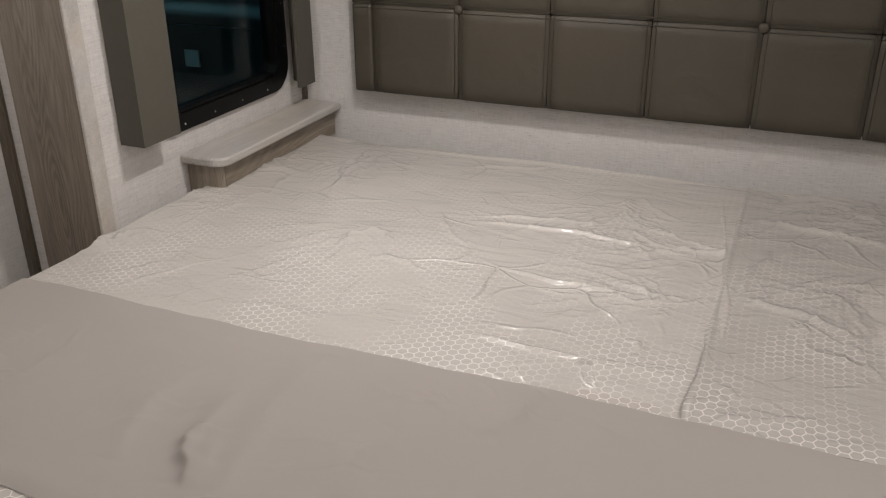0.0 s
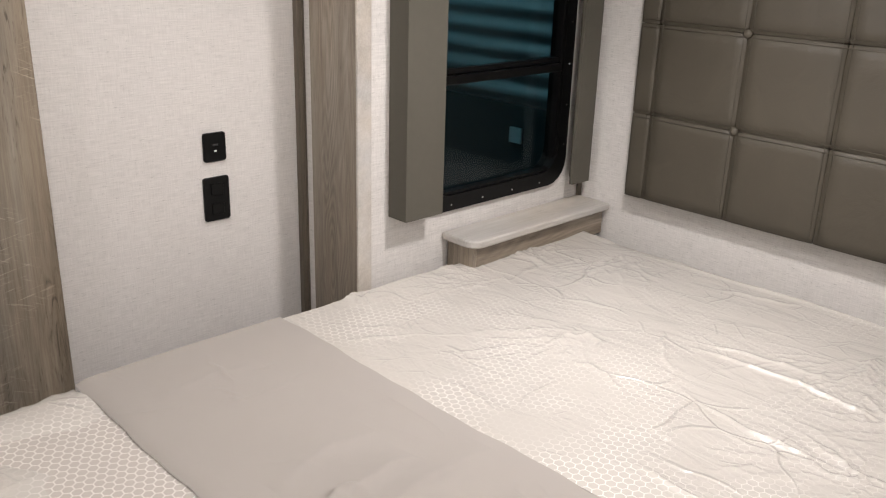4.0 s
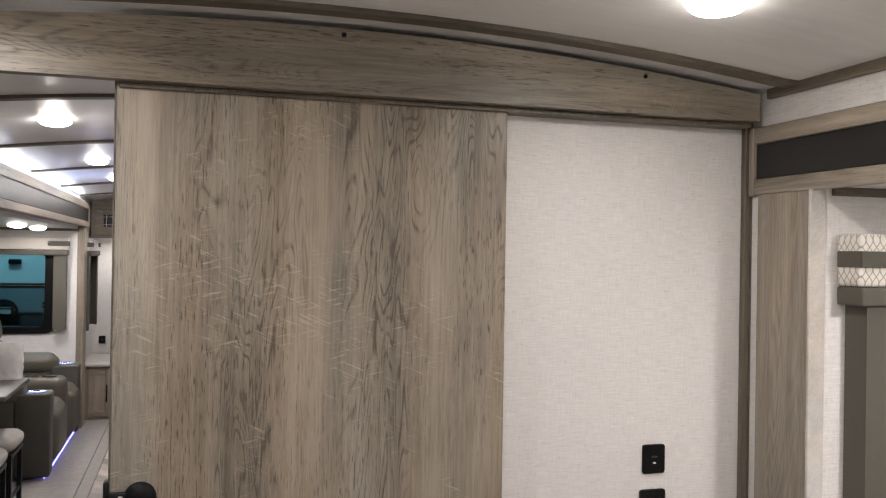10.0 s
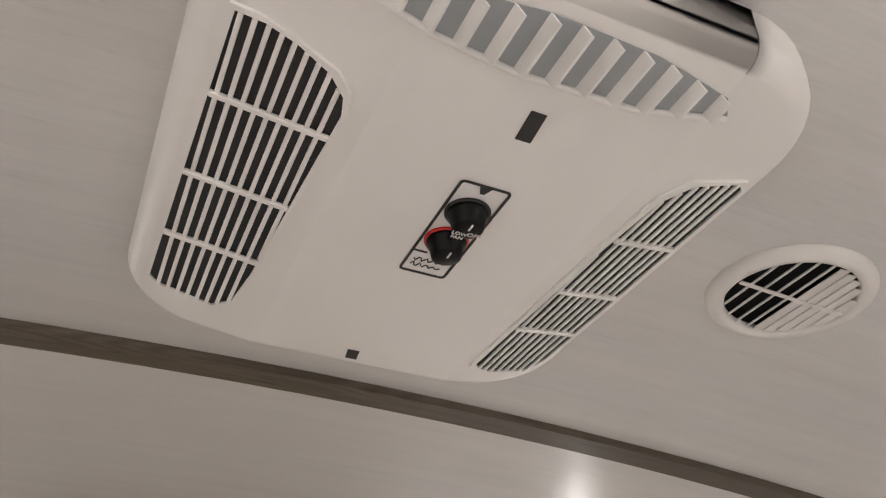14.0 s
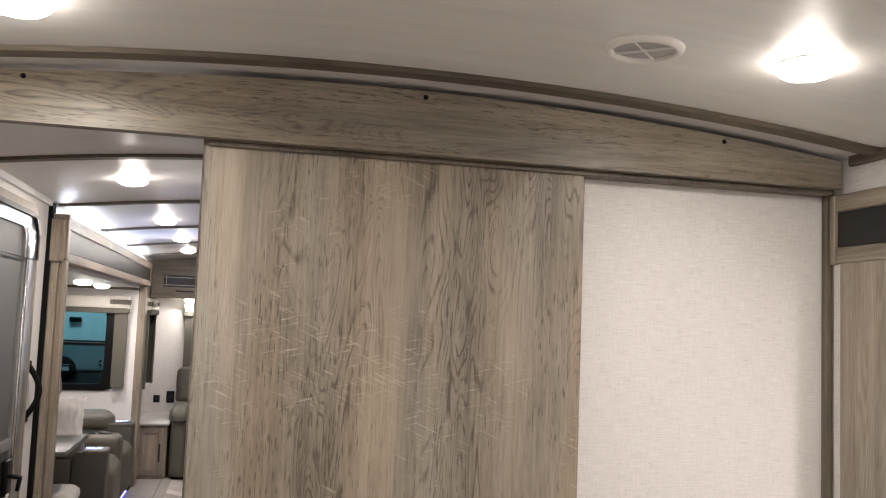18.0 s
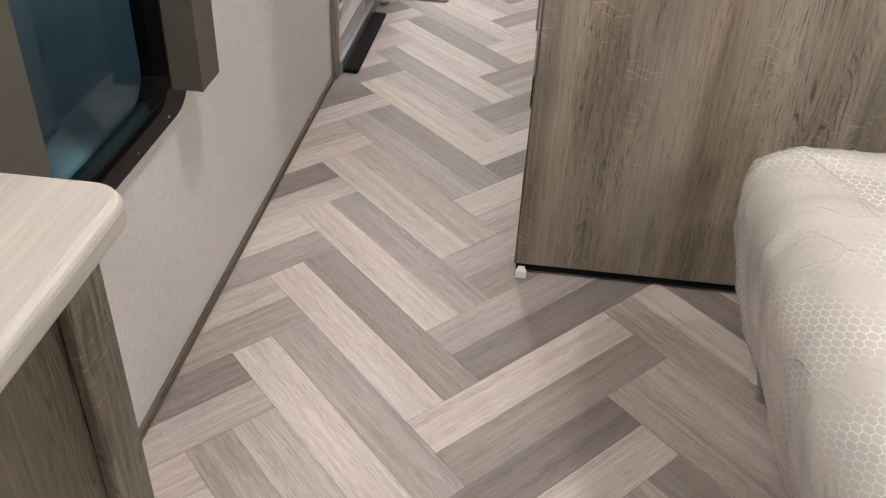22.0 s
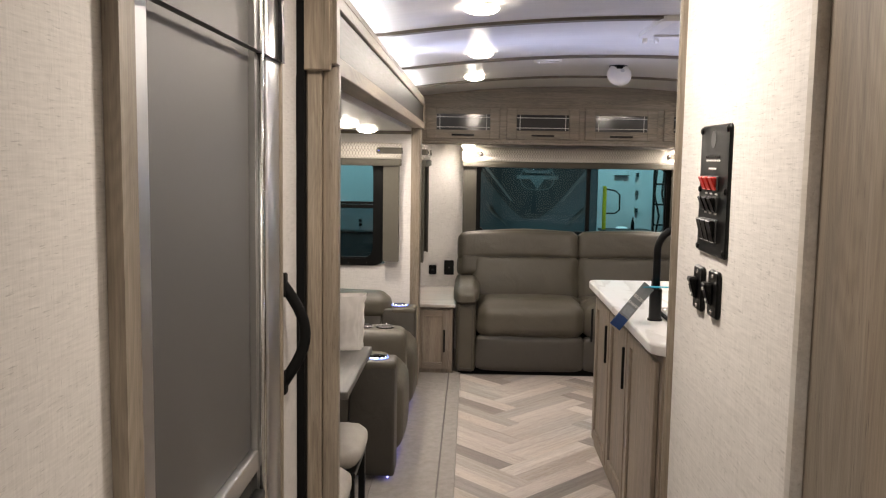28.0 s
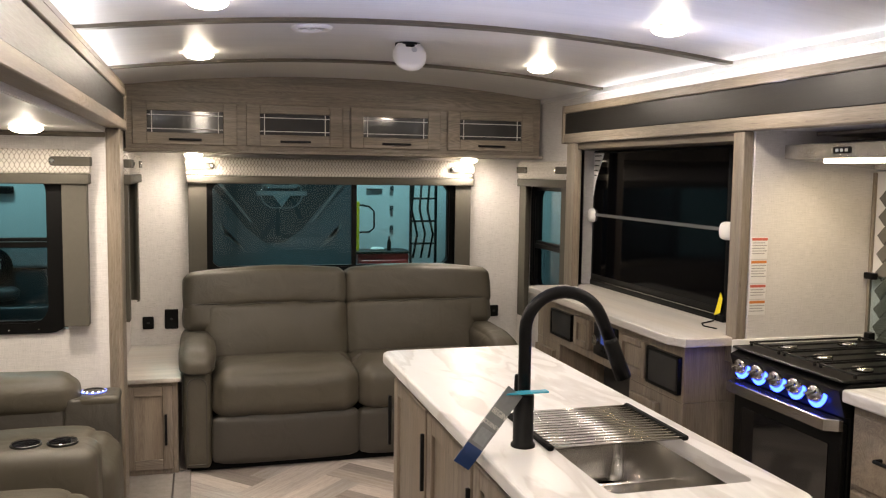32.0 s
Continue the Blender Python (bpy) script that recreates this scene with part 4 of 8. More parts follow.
# ---- windows with their box valances ----
def window_unit(number, view, x, y, u0, u1, z0, z1, rail, label, bars=(), edge=0.035, low_rails=(), foot=0.035):
    """A dark-framed window with rounded corners in a wall's opening; u runs to the right as one faces the wall."""
    m = facing(view, x, y)
    root = thing(f"window_{number}", m @ Vector(((u0 + u1) / 2, 0, z0)), label, "window", "", "structure")
    r = 0.085
    outer, inner = rrect(u0 - 0.012, u1 + 0.012, z0 - 0.012, z1 + 0.012, r), rrect(u0 + edge, u1 - edge, z0 + foot, z1 - 0.035, r - 0.01)
    part("window_frame", bm_ring(outer, inner, -0.014, 0.045), M_black, root, "", m)
    part("inner_lip", bm_ring(rrect(u0 + 0.028, u1 - 0.028, z0 + 0.028, z1 - 0.028, r - 0.035), rrect(u0 + 0.045, u1 - 0.045, z0 + 0.045, z1 - 0.045, r - 0.05), -0.006, 0.03), M_black, root, "", m)
    for a in low_rails:
        box("mid_rail", (u0 + 0.036, -0.004, a - 0.007), (u1 - 0.036, 0.03, a + 0.007), M_black, root, "", 0.003, m=m)
    if rail:
        for a, b, d in ((rail - 0.022, rail + 0.004, -0.010), (rail + 0.006, rail + 0.022, 0.0)):
            box("mid_rail", (u0 + 0.036, d, a), (u1 - 0.036, 0.03, b), M_black, root, "", 0.003, m=m)
    for b in bars:
        box("mullion", (b - 0.016, -0.004, z0 + 0.036), (b + 0.016, 0.03, z1 - 0.036), M_black, root, "", 0.003, m=m)
    cells = [(z0 + 0.04, rail - 0.02), (rail + 0.02, z1 - 0.04)] if rail else [(z0 + 0.04, z1 - 0.04)]
    cols = [u0 + 0.04, *bars, u1 - 0.04]
    for k, (a, b) in enumerate(cells):
        for c, d in zip(cols, cols[1:]):
            g = box("pane", (c, 0.016, a), (d, 0.021, b), M_mesh if rail and not k and number > 2 else M_glass, root, "", 0.0, m=m)
            g.visible_shadow = False
    for k in range(5):
        for u in (u0 + 0.006, u1 - 0.006):
            z = z0 + 0.12 + (z1 - z0 - 0.24) * k / 4
            part("screw", bm_lathe([(0.0035, 0), (0.003, 0.002)], 8), M_chrome, root, "", m @ Matrix.Translation((u, -0.014, z)) @ pose(0, 0, 0, 90))
    for k in range(4):
        u = u0 + 0.12 + (u1 - u0 - 0.24) * k / 3
        part("screw", bm_lathe([(0.0035, 0), (0.003, 0.002)], 8), M_chrome, root, "", m @ Matrix.Translation((u, -0.014, z0 + 0.006)) @ pose(0, 0, 0, 90))
    return root


def valance(view, x, y, u0, u1, z0, z1, panels, depth, label, strap=0.17, left=True, right=True):
    """A padded box valance with a plain lower trim, two strap tabs with snaps, and hanging side panels."""
    m = facing(view, x, y)
    root = thing("window_valance", m @ Vector(((u0 + u1) / 2, 0, z0)), label, "window valance", "box valances")
    zt = z0 + 0.045
    soft("cloth_box", (u0, -depth, zt), (u1, -0.002, z1), 0.010, M_val, root, "", 5, m=m)
    box("trim", (u0 + 0.002, -depth - 0.004, z0), (u1 - 0.002, -0.002, zt + 0.001), M_drape, root, "", 0.005, 2, m=m)
    zs = zt + (z1 - zt) * 0.52
    h = 0.020
    for on, a, b, tip in ((left, u0 - 0.003, u0 + strap, 1), (right, u1 - strap, u1 + 0.003, -1)):
        if not on:
            continue
        poly = [(a, zs - h), (b, zs - h), (b, zs + h), (a, zs + h)]
        if tip > 0:
            poly = [(a, zs - h), (b - 0.01, zs - h), (b, zs - h + 0.01), (b, zs + h - 0.01), (b - 0.01, zs + h), (a, zs + h)]
        else:
            poly = [(a, zs - h + 0.01), (a + 0.01, zs - h), (b, zs - h), (b, zs + h), (a + 0.01, zs + h), (a, zs + h - 0.01)]
        s = prism("strap", poly, -depth - 0.007, -depth + 0.001, M_drape, root, "taupe cloth strap tab", "y", 0.002, 1, m)
        # the strap runs round the end of the box
        e = u0 if tip > 0 else u1
        box("strap", (e - 0.005 if tip > 0 else e - 0.002, -depth, zs - h), (e + 0.002 if tip > 0 else e + 0.005, -0.01, zs + h), M_drape, root, "", 0.002, m=m)
        part("snap", bm_lathe([(0.011, 0), (0.011, 0.003), (0.006, 0.006)], 14), M_chrome, root, "bright metal snap", m @ Matrix.Translation(((b - 0.012) if tip > 0 else (a + 0.012), -depth - 0.006, zs)) @ pose(0, 0, 0, 90))
    for a, b, zb, out in panels:
        # a side panel folded to an L: a wide face and a return to the wall
        poly = [(a, -0.002), (a, -depth + 0.012), (b, -depth + 0.012), (b, -depth + 0.024), (a + 0.012, -depth + 0.024), (a + 0.012, -0.002)]
        if out > 0:
            poly = [(b, -0.002), (b, -depth + 0.012), (a, -depth + 0.012), (a, -depth + 0.024), (b - 0.012, -depth + 0.024), (b - 0.012, -0.002)]
        prism("side_panel", poly, zb, z0 + 0.002, M_drape, root, "stiff taupe side panel", "z", 0.0, 1, m)
    return root


VL = "lattice-patterned box valance with taupe trim"
window_unit(1, "+y", 0, BED["y1"], 2.64, 3.285, 0.79, 1.56, 1.175, "black-framed night window in the bed slide-out")
valance("+y", 0, BED["y1"], 2.495, 3.38, 1.44, 1.618, ((2.525, 2.665, 0.803, -1), (3.262, 3.352, 0.785, 1)), 0.088, VL + " beside the headboard", 0.195)
window_unit(2, "-x", 0, 0, -1.02, -0.305, 0.582, 1.74, 1.215, "black-framed night window beside the bed foot", (), 0.088, (1.165, 1.188), 0.030)
valance("-x", 0, 0, -1.25, -0.15, 1.755, 1.93, ((-1.24, -0.97, 0.632, -1), (-0.385, -0.282, 0.632, -1)), 0.092, VL + " on the side wall")
window_unit(3, "+y", 0, DIN["y1"], -0.77, -0.17, 0.835, 1.56, 1.225, "black-framed window in the dining slide-out end wall", (), 0.078)
valance("+y", 0, DIN["y1"], -0.86, -0.06, 1.485, 1.635, ((-0.858, -0.725, 0.86, -1), (-0.175, -0.075, 0.86, 1)), 0.09, VL + " above the theatre seats", 0.16)
window_unit(4, "-x", DIN["x0"], LS, 3.9, 5.35, 0.835, 1.50, 1.195, "black-framed window behind the theatre seats")
valance("-x", DIN["x0"], LS, 3.75, 5.70, 1.485, 1.635, ((3.76, 3.92, 0.86, -1), (5.34, 5.50, 0.86, 1)), 0.085, VL + " behind the theatre seats")
window_unit(5, "-x", 0, LS, 6.08, 6.72, 0.82, 1.50, None, "narrow black-framed window beside the sofa")
valance("-x", 0, LS, 6.02, 6.82, 1.48, 1.63, ((6.03, 6.12, 0.82, -1), (6.70, 6.78, 0.82, 1)), 0.085, VL + " beside the sofa")
window_unit(6, "+y", 0, REAR, 0.43, 1.98, 0.93, 1.52, None, "wide black-framed sliding window above the sofa", (1.33,))
valance("+y", 0, REAR, 0.325, 2.08, 1.475, 1.63, ((0.335, 0.44, 0.90, -1), (1.965, 2.065, 0.90, 1)), 0.10, "wide " + VL + " above the sofa", 0.16)
window_unit(7, "+x", W, LS, -6.76, -6.12, 0.82, 1.50, 1.12, "narrow black-framed window beside the television")
valance("+x", W, LS, -6.84, -6.06, 1.48, 1.63, ((-6.83, -6.72, 0.66, -1), (-6.17, -6.08, 0.66, 1)), 0.085, VL + " beside the television")


# ---- lamps ----
def puck(at, label, ceiling=True, power=PUCK_POWER, r=0.059, side=0.06):
    x, y, z = at
    root = thing("ceiling_light", at, label, "ceiling light", "round ceiling lights")
    lathe("base", [(r - 0.006, 0), (r - 0.005, 0.003), (r - 0.006, 0.006), (r - 0.008, 0.008)], (x, y, z), M_white, root, "white plastic base", "-z")
    lathe("dome", [(r, 0.0), (r + 0.002, 0.003), (r * 0.95, 0.010), (r * 0.78, 0.017), (r * 0.4, 0.0225), (0.002, 0.024)], (x, y, z - 0.007), M_dome, root, "lit frosted dome", "-z")
    area_lamp("puck_lamp", (x, y, z - 0.040), (x, y, z - 1), power, WARM, r * 2)
    point_lamp("dome_glow", (x, y, z - 0.050), power * side, WARM, 0.014)
    return root


# The pair at y = -2.40 is unseen, added to light the bedroom evenly.
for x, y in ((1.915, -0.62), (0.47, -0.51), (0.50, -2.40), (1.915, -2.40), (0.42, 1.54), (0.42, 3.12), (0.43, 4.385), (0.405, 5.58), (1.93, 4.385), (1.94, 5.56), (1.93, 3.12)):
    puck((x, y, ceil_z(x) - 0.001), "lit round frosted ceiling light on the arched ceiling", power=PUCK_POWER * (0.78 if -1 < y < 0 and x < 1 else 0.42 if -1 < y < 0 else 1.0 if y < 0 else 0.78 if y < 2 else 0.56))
puck((2.63, -1.05, BED["z"] - 0.001), "lit round frosted light under the bed slide-out ceiling", power=PUCK_POWER * 1.0, side=0.12)
for y in (4.42 + LS, 5.28 + LS):
    puck((-0.23, y, DIN["z"] - 0.001), "lit round frosted light under the dining slide-out ceiling", power=PUCK_POWER * 0.6)
for x in (0.37, 2.03):
    puck((x, 6.86 + LS, 1.648), "lit round light under the overhead cabinets", power=PUCK_POWER * 0.35, r=0.05)

# ---- bedroom: partition, sliding door ----
n = 22
bm = bmesh.new()
rows = []
for k in range(n + 1):
    x = 0.0 + (W - 0.03) * k / n
    zt = ceil_z(x) - 0.014
    rows.append([bm.verts.new(q) for q in ((x, -0.095, 1.922), (x, -0.060, 1.922), (x, -0.060, zt), (x, -0.095, zt))])
for a, b in zip(rows, rows[1:]):
    for i in range(4):
        bm.faces.new((a[i], a[(i + 1) % 4], b[(i + 1) % 4], b[i]))
bm.faces.new(rows[0])
bm.faces.new(rows[-1][::-1])
bmesh.ops.recalc_face_normals(bm, faces=bm.faces[:])
header = thing("door_header", (1.2, -0.08, 1.92), "arched greyed oak header board over the sliding door", "header board")
part("board", bm, M_door_x, header)
for x, z in ((0.389, 2.020), (1.268, 2.058), (2.053, 2.018)):
    lathe("screw_hole", [(0.006, 0), (0.006, 0.002)], (x, -0.095, z), M_black, header, "", "-y", 10)
box("lower_lip", (0.775, -0.060, 1.910), (W - 0.03, -0.002, 1.921), M_edge_z, header, "", 0.002)

slider = thing("sliding_door", (1.23, -0.03, 0.03), "brown oak-print sliding bedroom door, pushed open along the partition", "door")
box("door_leaf", (0.769, -0.046, 0.030), (1.695, -0.008, 1.965), M_door, slider, "", 0.002)
box("edge_band", (0.766, -0.047, 0.030), (0.7695, -0.007, 1.965), M_grey_oak, slider, "", 0.001)
# black strip stands in for the shadow in the gap under the door
box("bottom_seal", (0.772, -0.043, 0.010), (1.694, -0.011, 0.0298), M_gum, slider, "black strip for the shadow gap under the door", 0.001)
latch = lathe("latch_disc", [(0.033, 0), (0.035, 0.004), (0.031, 0.010), (0.008, 0.012)], (0.834, -0.046, 0.998), M_blackm, slider, "round matt black finger pull", "-y", 28)
box("latch_strap", (0.766, -0.056, 0.984), (0.836, -0.0455, 1.012), M_blackm, slider, "matt black latch strap", 0.004, 2)
box("latch_hook", (0.756, -0.056, 0.984), (0.768, -0.020, 1.036), M_blackm, slider, "", 0.004, 2)
lathe("screw", [(0.007, 0), (0.007, 0.003), (0.004, 0.004)], (0.793, -0.056, 0.998), M_chrome, slider, "bright screw", "-y", 12)
guide = tagged(prism("door_guide", [(0.772, -0.075), (0.802, -0.075), (0.796, -0.050), (0.778, -0.050)], 0.0, 0.028, M_white, None, "", "z", 0.003), "small white plastic floor guide of the sliding door", "door guide")


def plate(name, m, w, h, d, label, category, details=()):
    root = thing(name, m.translation, label, category)
    part("cover", bm_prism(rrect(-w / 2, w / 2, -h / 2, h / 2, 0.007, 4), -d, 0.001, "y", 0.002), M_black, root, "", m)
    for u0, u1, v0, v1, mt in details:
        box("insert", (u0, -d - 0.003, v0), (u1, -d + 0.001, v1), mt, root, "", 0.001, m=m)
    return root


plate("usb_outlet", facing("+y", 2.145, 0.0, 1.006), 0.066, 0.078, 0.009, "black USB outlet plate on the partition", "outlet", ((-0.008, 0.008, 0.004, 0.009, M_ink), (-0.004, 0.004, -0.012, -0.008, M_white)))
plate("power_outlet", facing("+y", 2.143, 0.0, 0.863), 0.076, 0.122, 0.009, "black power outlet plate on the partition", "outlet", ((-0.018, 0.018, 0.012, 0.044, M_black), (-0.018, 0.018, -0.044, -0.012, M_black)))

# ---- bed ----
bed = thing("platform_bed", (2.25, -1.18, 0), "low grey oak platform bed under the mattress", "bed")
box("front_panel", (1.42, -2.38, 0.0), (1.44, -0.36, 0.30), M_grey_oak, bed)
box("side_panel", (1.4405, -0.38, 0.0), (W, -0.36, 0.30), M_grey_oak, bed)
box("platform", (1.32, -2.38, 0.30), (3.33, -0.32, 0.32), M_grey_oak, bed)

mat_ = thing("mattress", (2.25, -1.18, 0.32), "mattress with hexagon ticking, partly under wrinkled clear film", "mattress")


def creased(x0, x1, y0, y1, z, amp, seed, nx, ny, lines=(), crinkles=0, ragged=0.004, sharp=2.0, drop=0.0):
    """A cloth or film lying flat: soft swells, a few named folds and many thin straight creases. sharp: 2 rounds them, 1 gives a ridge."""
    rnd = random.Random(seed)
    gx, gy = np.meshgrid(np.linspace(x0, x1, nx + 1), np.linspace(y0, y1, ny + 1), indexing="ij")
    dz = np.zeros_like(gx)
    for k in range(9):
        a, f, ph = rnd.uniform(0, 6.28), rnd.uniform(5, 17), rnd.uniform(0, 6.28)
        dz += amp * 0.16 * np.sin((gx * math.cos(a) + gy * math.sin(a)) * f + ph)
    more = []
    hubs = [(rnd.uniform(x0, x1), rnd.uniform(y0, y1), rnd.uniform(0, 3.14)) for k in range(9)]
    for k in range(crinkles):
        hx, hy, ha = rnd.choice(hubs)
        a = ha + rnd.gauss(0, 0.5)
        r, s = rnd.uniform(0.04, 0.26), rnd.uniform(-0.04, 0.2)
        ca, sa = math.cos(a), math.sin(a)
        more.append((hx + ca * s, hy + sa * s, hx + ca * (s + r), hy + sa * (s + r), rnd.uniform(0.2, 0.9) * amp * 0.60, rnd.uniform(0.0028, 0.0055)))
    for xa, ya, xb, yb, hgt, wd in [*lines, *more]:
        ux, uy = xb - xa, yb - ya
        k = np.clip(((gx - xa) * ux + (gy - ya) * uy) / (ux * ux + uy * uy), 0, 1)
        side = ((gx - xa) * uy - (gy - ya) * ux) / math.hypot(ux, uy)
        bow = side + 0.012 * np.sin(k * 5 + xa * 40) + 0.003 * np.sin(k * 19 + ya * 30)
        far = np.hypot(gx - xa - ux * k, gy - ya - uy * k)
        # one flank of a fold falls faster than the other
        w_ = np.where(bow > 0, wd, wd * 2.2)
        dz += hgt * np.exp(-(np.abs(bow) / w_) ** sharp) * np.sin(math.pi * k) ** 0.7 * (far < wd * 8 + 0.03)
    dz *= np.clip((gx - x0) / 0.05, 0, 1)
    edge = ragged * (np.sin(gy * 19 + seed) + 0.7 * np.sin(gy * 47 + 2 * seed))
    gx[0] += edge[0]
    gx[-1] += edge[-1]
    dz -= drop * np.clip(1 - (gx - gx[0]) / 0.035, 0, 1) ** 2
    return np.stack([gx, gy, z + dz], -1)


def sheeted(name, grid, material, parent, label=""):
    """A regular grid of points as one smooth mesh."""
    nx, ny = grid.shape[:2]
    k = np.arange(nx * ny).reshape(nx, ny)
    faces = np.stack([k[:-1, :-1], k[1:, :-1], k[1:, 1:], k[:-1, 1:]], -1).reshape(-1, 4)
    me = bpy.data.meshes.new(name)
    me.from_pydata(grid.reshape(-1, 3).tolist(), [], faces.tolist())
    me.materials.append(material)
    me.polygons.foreach_set("use_smooth", np.ones(len(faces), bool))
    ob = new(name, me)
    ob.parent, ob.matrix_parent_inverse = parent, parent.matrix_basis.inverted()
    if label:
        ob["label"] = label
    return ob


MX0, MX1, MY0, MY1, MZ = 1.22, 3.325, -2.40, -0.30, 0.617
soft("body", (MX0 + 0.012, MY0, 0.32), (MX1, MY1 - 0.004, MZ), 0.12, M_quilt, mat_, "quilted hexagon ticking", 18, 0.004, 0.004)
film = thing("film_sheet", (2.7, -1.2, MZ), "clear wrinkled protective film over the head end of the mattress", "plastic film")
soft("film_cover", (2.12, MY0 - 0.006, 0.36), (MX1 + 0.004, MY1 + 0.006, MZ + 0.004), 0.05, M_film, film, "", 20, 0.003, 0.003)
# long creases of the film: where each begins and ends and how high it stands
FOLDS = ((2.803, -0.384, 2.786, -0.725, 0.005), (2.803, -0.713, 2.836, -0.976, 0.006), (2.852, -0.966, 2.642, -1.157, 0.006), (2.501, -0.965, 2.492, -1.13, 0.007),
         (2.811, -1.054, 2.89, -1.419, 0.006), (2.803, -1.106, 2.784, -1.601, 0.008), (2.57, -1.204, 2.528, -1.598, 0.008), (2.234, -1.284, 2.268, -1.735, 0.008),
         (2.181, -1.398, 2.288, -1.692, 0.006), (2.165, -0.52, 2.43, -0.714, 0.006), (2.194, -0.806, 2.218, -1.024, 0.006), (3.164, -0.963, 3.26, -1.177, 0.006),
         (3.265, -0.482, 3.275, -1.90, 0.007), (2.655, -0.89, 2.582, -1.005, 0.007), (2.12, -1.765, 3.24, -1.69, 0.008), (2.356, -1.585, 2.295, -1.635, 0.007))
sheeted("film_top", creased(2.085, 3.29, MY0 + 0.05, MY1 - 0.035, MZ + 0.007, 0.007, 3, 360, 600, [(*q, 0.0046) for q in FOLDS], 460, 0.004, 1.15, 0.006), M_film, film)
M_film_two = quilt("ticking_under_two_films", (0.43, 0.41, 0.378), True)
overlap = creased(2.10, 3.27, MY0 + 0.06, -1.725, MZ + 0.012, 0.011, 8, 240, 150, ((3.05, -1.76, 2.95, -2.1, 0.012, 0.007), (2.62, -1.75, 2.50, -2.0, 0.010, 0.007), (2.85, -1.80, 2.60, -1.78, 0.012, 0.006)), 170, 0.004, 1.15, 0.006)
overlap[:, -3:, 2] += 0.0025
overlap[:, -1, 2] -= 0.007
overlap[:, -1, 1] += 0.006 * np.sin(overlap[:, -1, 0] * 21)
sheeted("film_overlap", overlap, M_film_two, film, "second layer of clear film with a folded edge")
sheet = thing("bed_sheet", (1.9, -1.2, MZ), "plain taupe sheet laid across the middle of the mattress", "bed sheet")
soft("fold_over", (1.598, MY0 - 0.010, 0.34), (2.112, MY1 + 0.010, MZ + 0.011), 0.055, M_blanket, sheet, "", 18, 0.002, 0.003, 4)
sheeted("top_cloth", creased(1.598, 2.120, MY0 + 0.045, MY1 - 0.035, MZ + 0.015, 0.006, 11, 180, 480, [
    (1.70, -0.93, 1.96, -0.905, 0.009, 0.018), (1.69, -1.07, 1.96, -1.025, 0.015, 0.017), (1.685, -1.125, 2.09, -1.10, 0.013, 0.020), (1.69, -1.13, 1.62, -1.215, 0.015, 0.013),
    (1.81, -1.03, 1.68, -1.08, 0.017, 0.012), (1.66, -1.13, 1.63, -1.10, 0.009, 0.012), (1.96, -1.43, 2.10, -1.51, 0.009, 0.016), (1.69, -0.51, 1.94, -0.53, 0.006, 0.022),
    (1.66, -1.24, 1.92, -1.32, 0.009, 0.020), (1.75, -1.50, 2.05, -1.62, 0.008, 0.025)], 26, 0.002, 1.7, 0.010), M_blanket, sheet)


def hanging_film():
    """Film tucked over the foot end: lies on the top, rounds the edge and falls with folds that grow downwards."""
    bm = bmesh.new()
    r, rc = 0.105, 0.12
    x0, y1 = MX0 - 0.012, MY1 + 0.008
    plan = [(x0, MY0 + 0.30 + (y1 - rc - MY0 - 0.30) * k / 110, -1.0, 0.0) for k in range(111)]
    plan += [(x0 + rc - rc * math.cos(a), y1 - rc + rc * math.sin(a), -math.cos(a), math.sin(a)) for a in [math.pi / 2 * k / 16 for k in range(1, 17)]]
    plan += [(x0 + rc + 0.27 * k / 22, y1, 0.0, 1.0) for k in range(1, 23)]
    rows = []
    for i, (px, py, nx, ny) in enumerate(plan):
        row = []
        for j in range(35):
            if j < 8:
                # the upper edge sinks into the ticking; near the corner it stays short
                near = max(0.0, 1 - abs(i - 118.5) / 22)
                d, z = r + (0.16 * (1 - min(1.0, near * 1.5)) + 0.012) * (1 - j / 8), MZ + 0.009 - 0.022 * (1 - j / 8) ** 2
            elif j < 19:
                a = math.pi / 2 * (j - 8) / 11
                d, z = r - r * math.sin(a), MZ + 0.008 - r + r * math.cos(a)
            else:
                f = (j - 18) / 16
                d, z = 0.04 * f + 0.12 * f * f, (MZ + 0.008 - r) + (0.055 - MZ - 0.008 + r) * f
            fall = max(0.0, min(1.0, (MZ - z) / 0.45))
            s = i * 0.016
            fold = 0.008 * fall * math.sin(s * 19 + 2.2 * noise.noise(Vector((s * 3, z * 2, 4)))) + 0.004 * fall * math.sin(s * 47 + z * 6)
            crease = 0.006 * max(0.0, 1 - abs(noise.noise(Vector((s * 6, z * 8, 1.3)))) * 7) + 0.004 * max(0.0, 1 - abs(noise.noise(Vector((s * 13, z * 11 + s * 4, 5)))) * 8) + 0.006 * noise.noise(Vector((s * 4, z * 4 + d * 5, 9)))
            q = d - fold - crease
            row.append(bm.verts.new((px - nx * q, py - ny * q, z + crease * 0.7)))
        rows.append(row)
    for a, b in zip(rows, rows[1:]):
        for k in range(34):
            bm.faces.new((a[k], a[k + 1], b[k + 1], b[k]))
    bmesh.ops.recalc_face_normals(bm, faces=bm.faces[:])
    return bm


part("foot_film", hanging_film(), M_film, mat_, "clear film hanging at the foot", smooth=True)

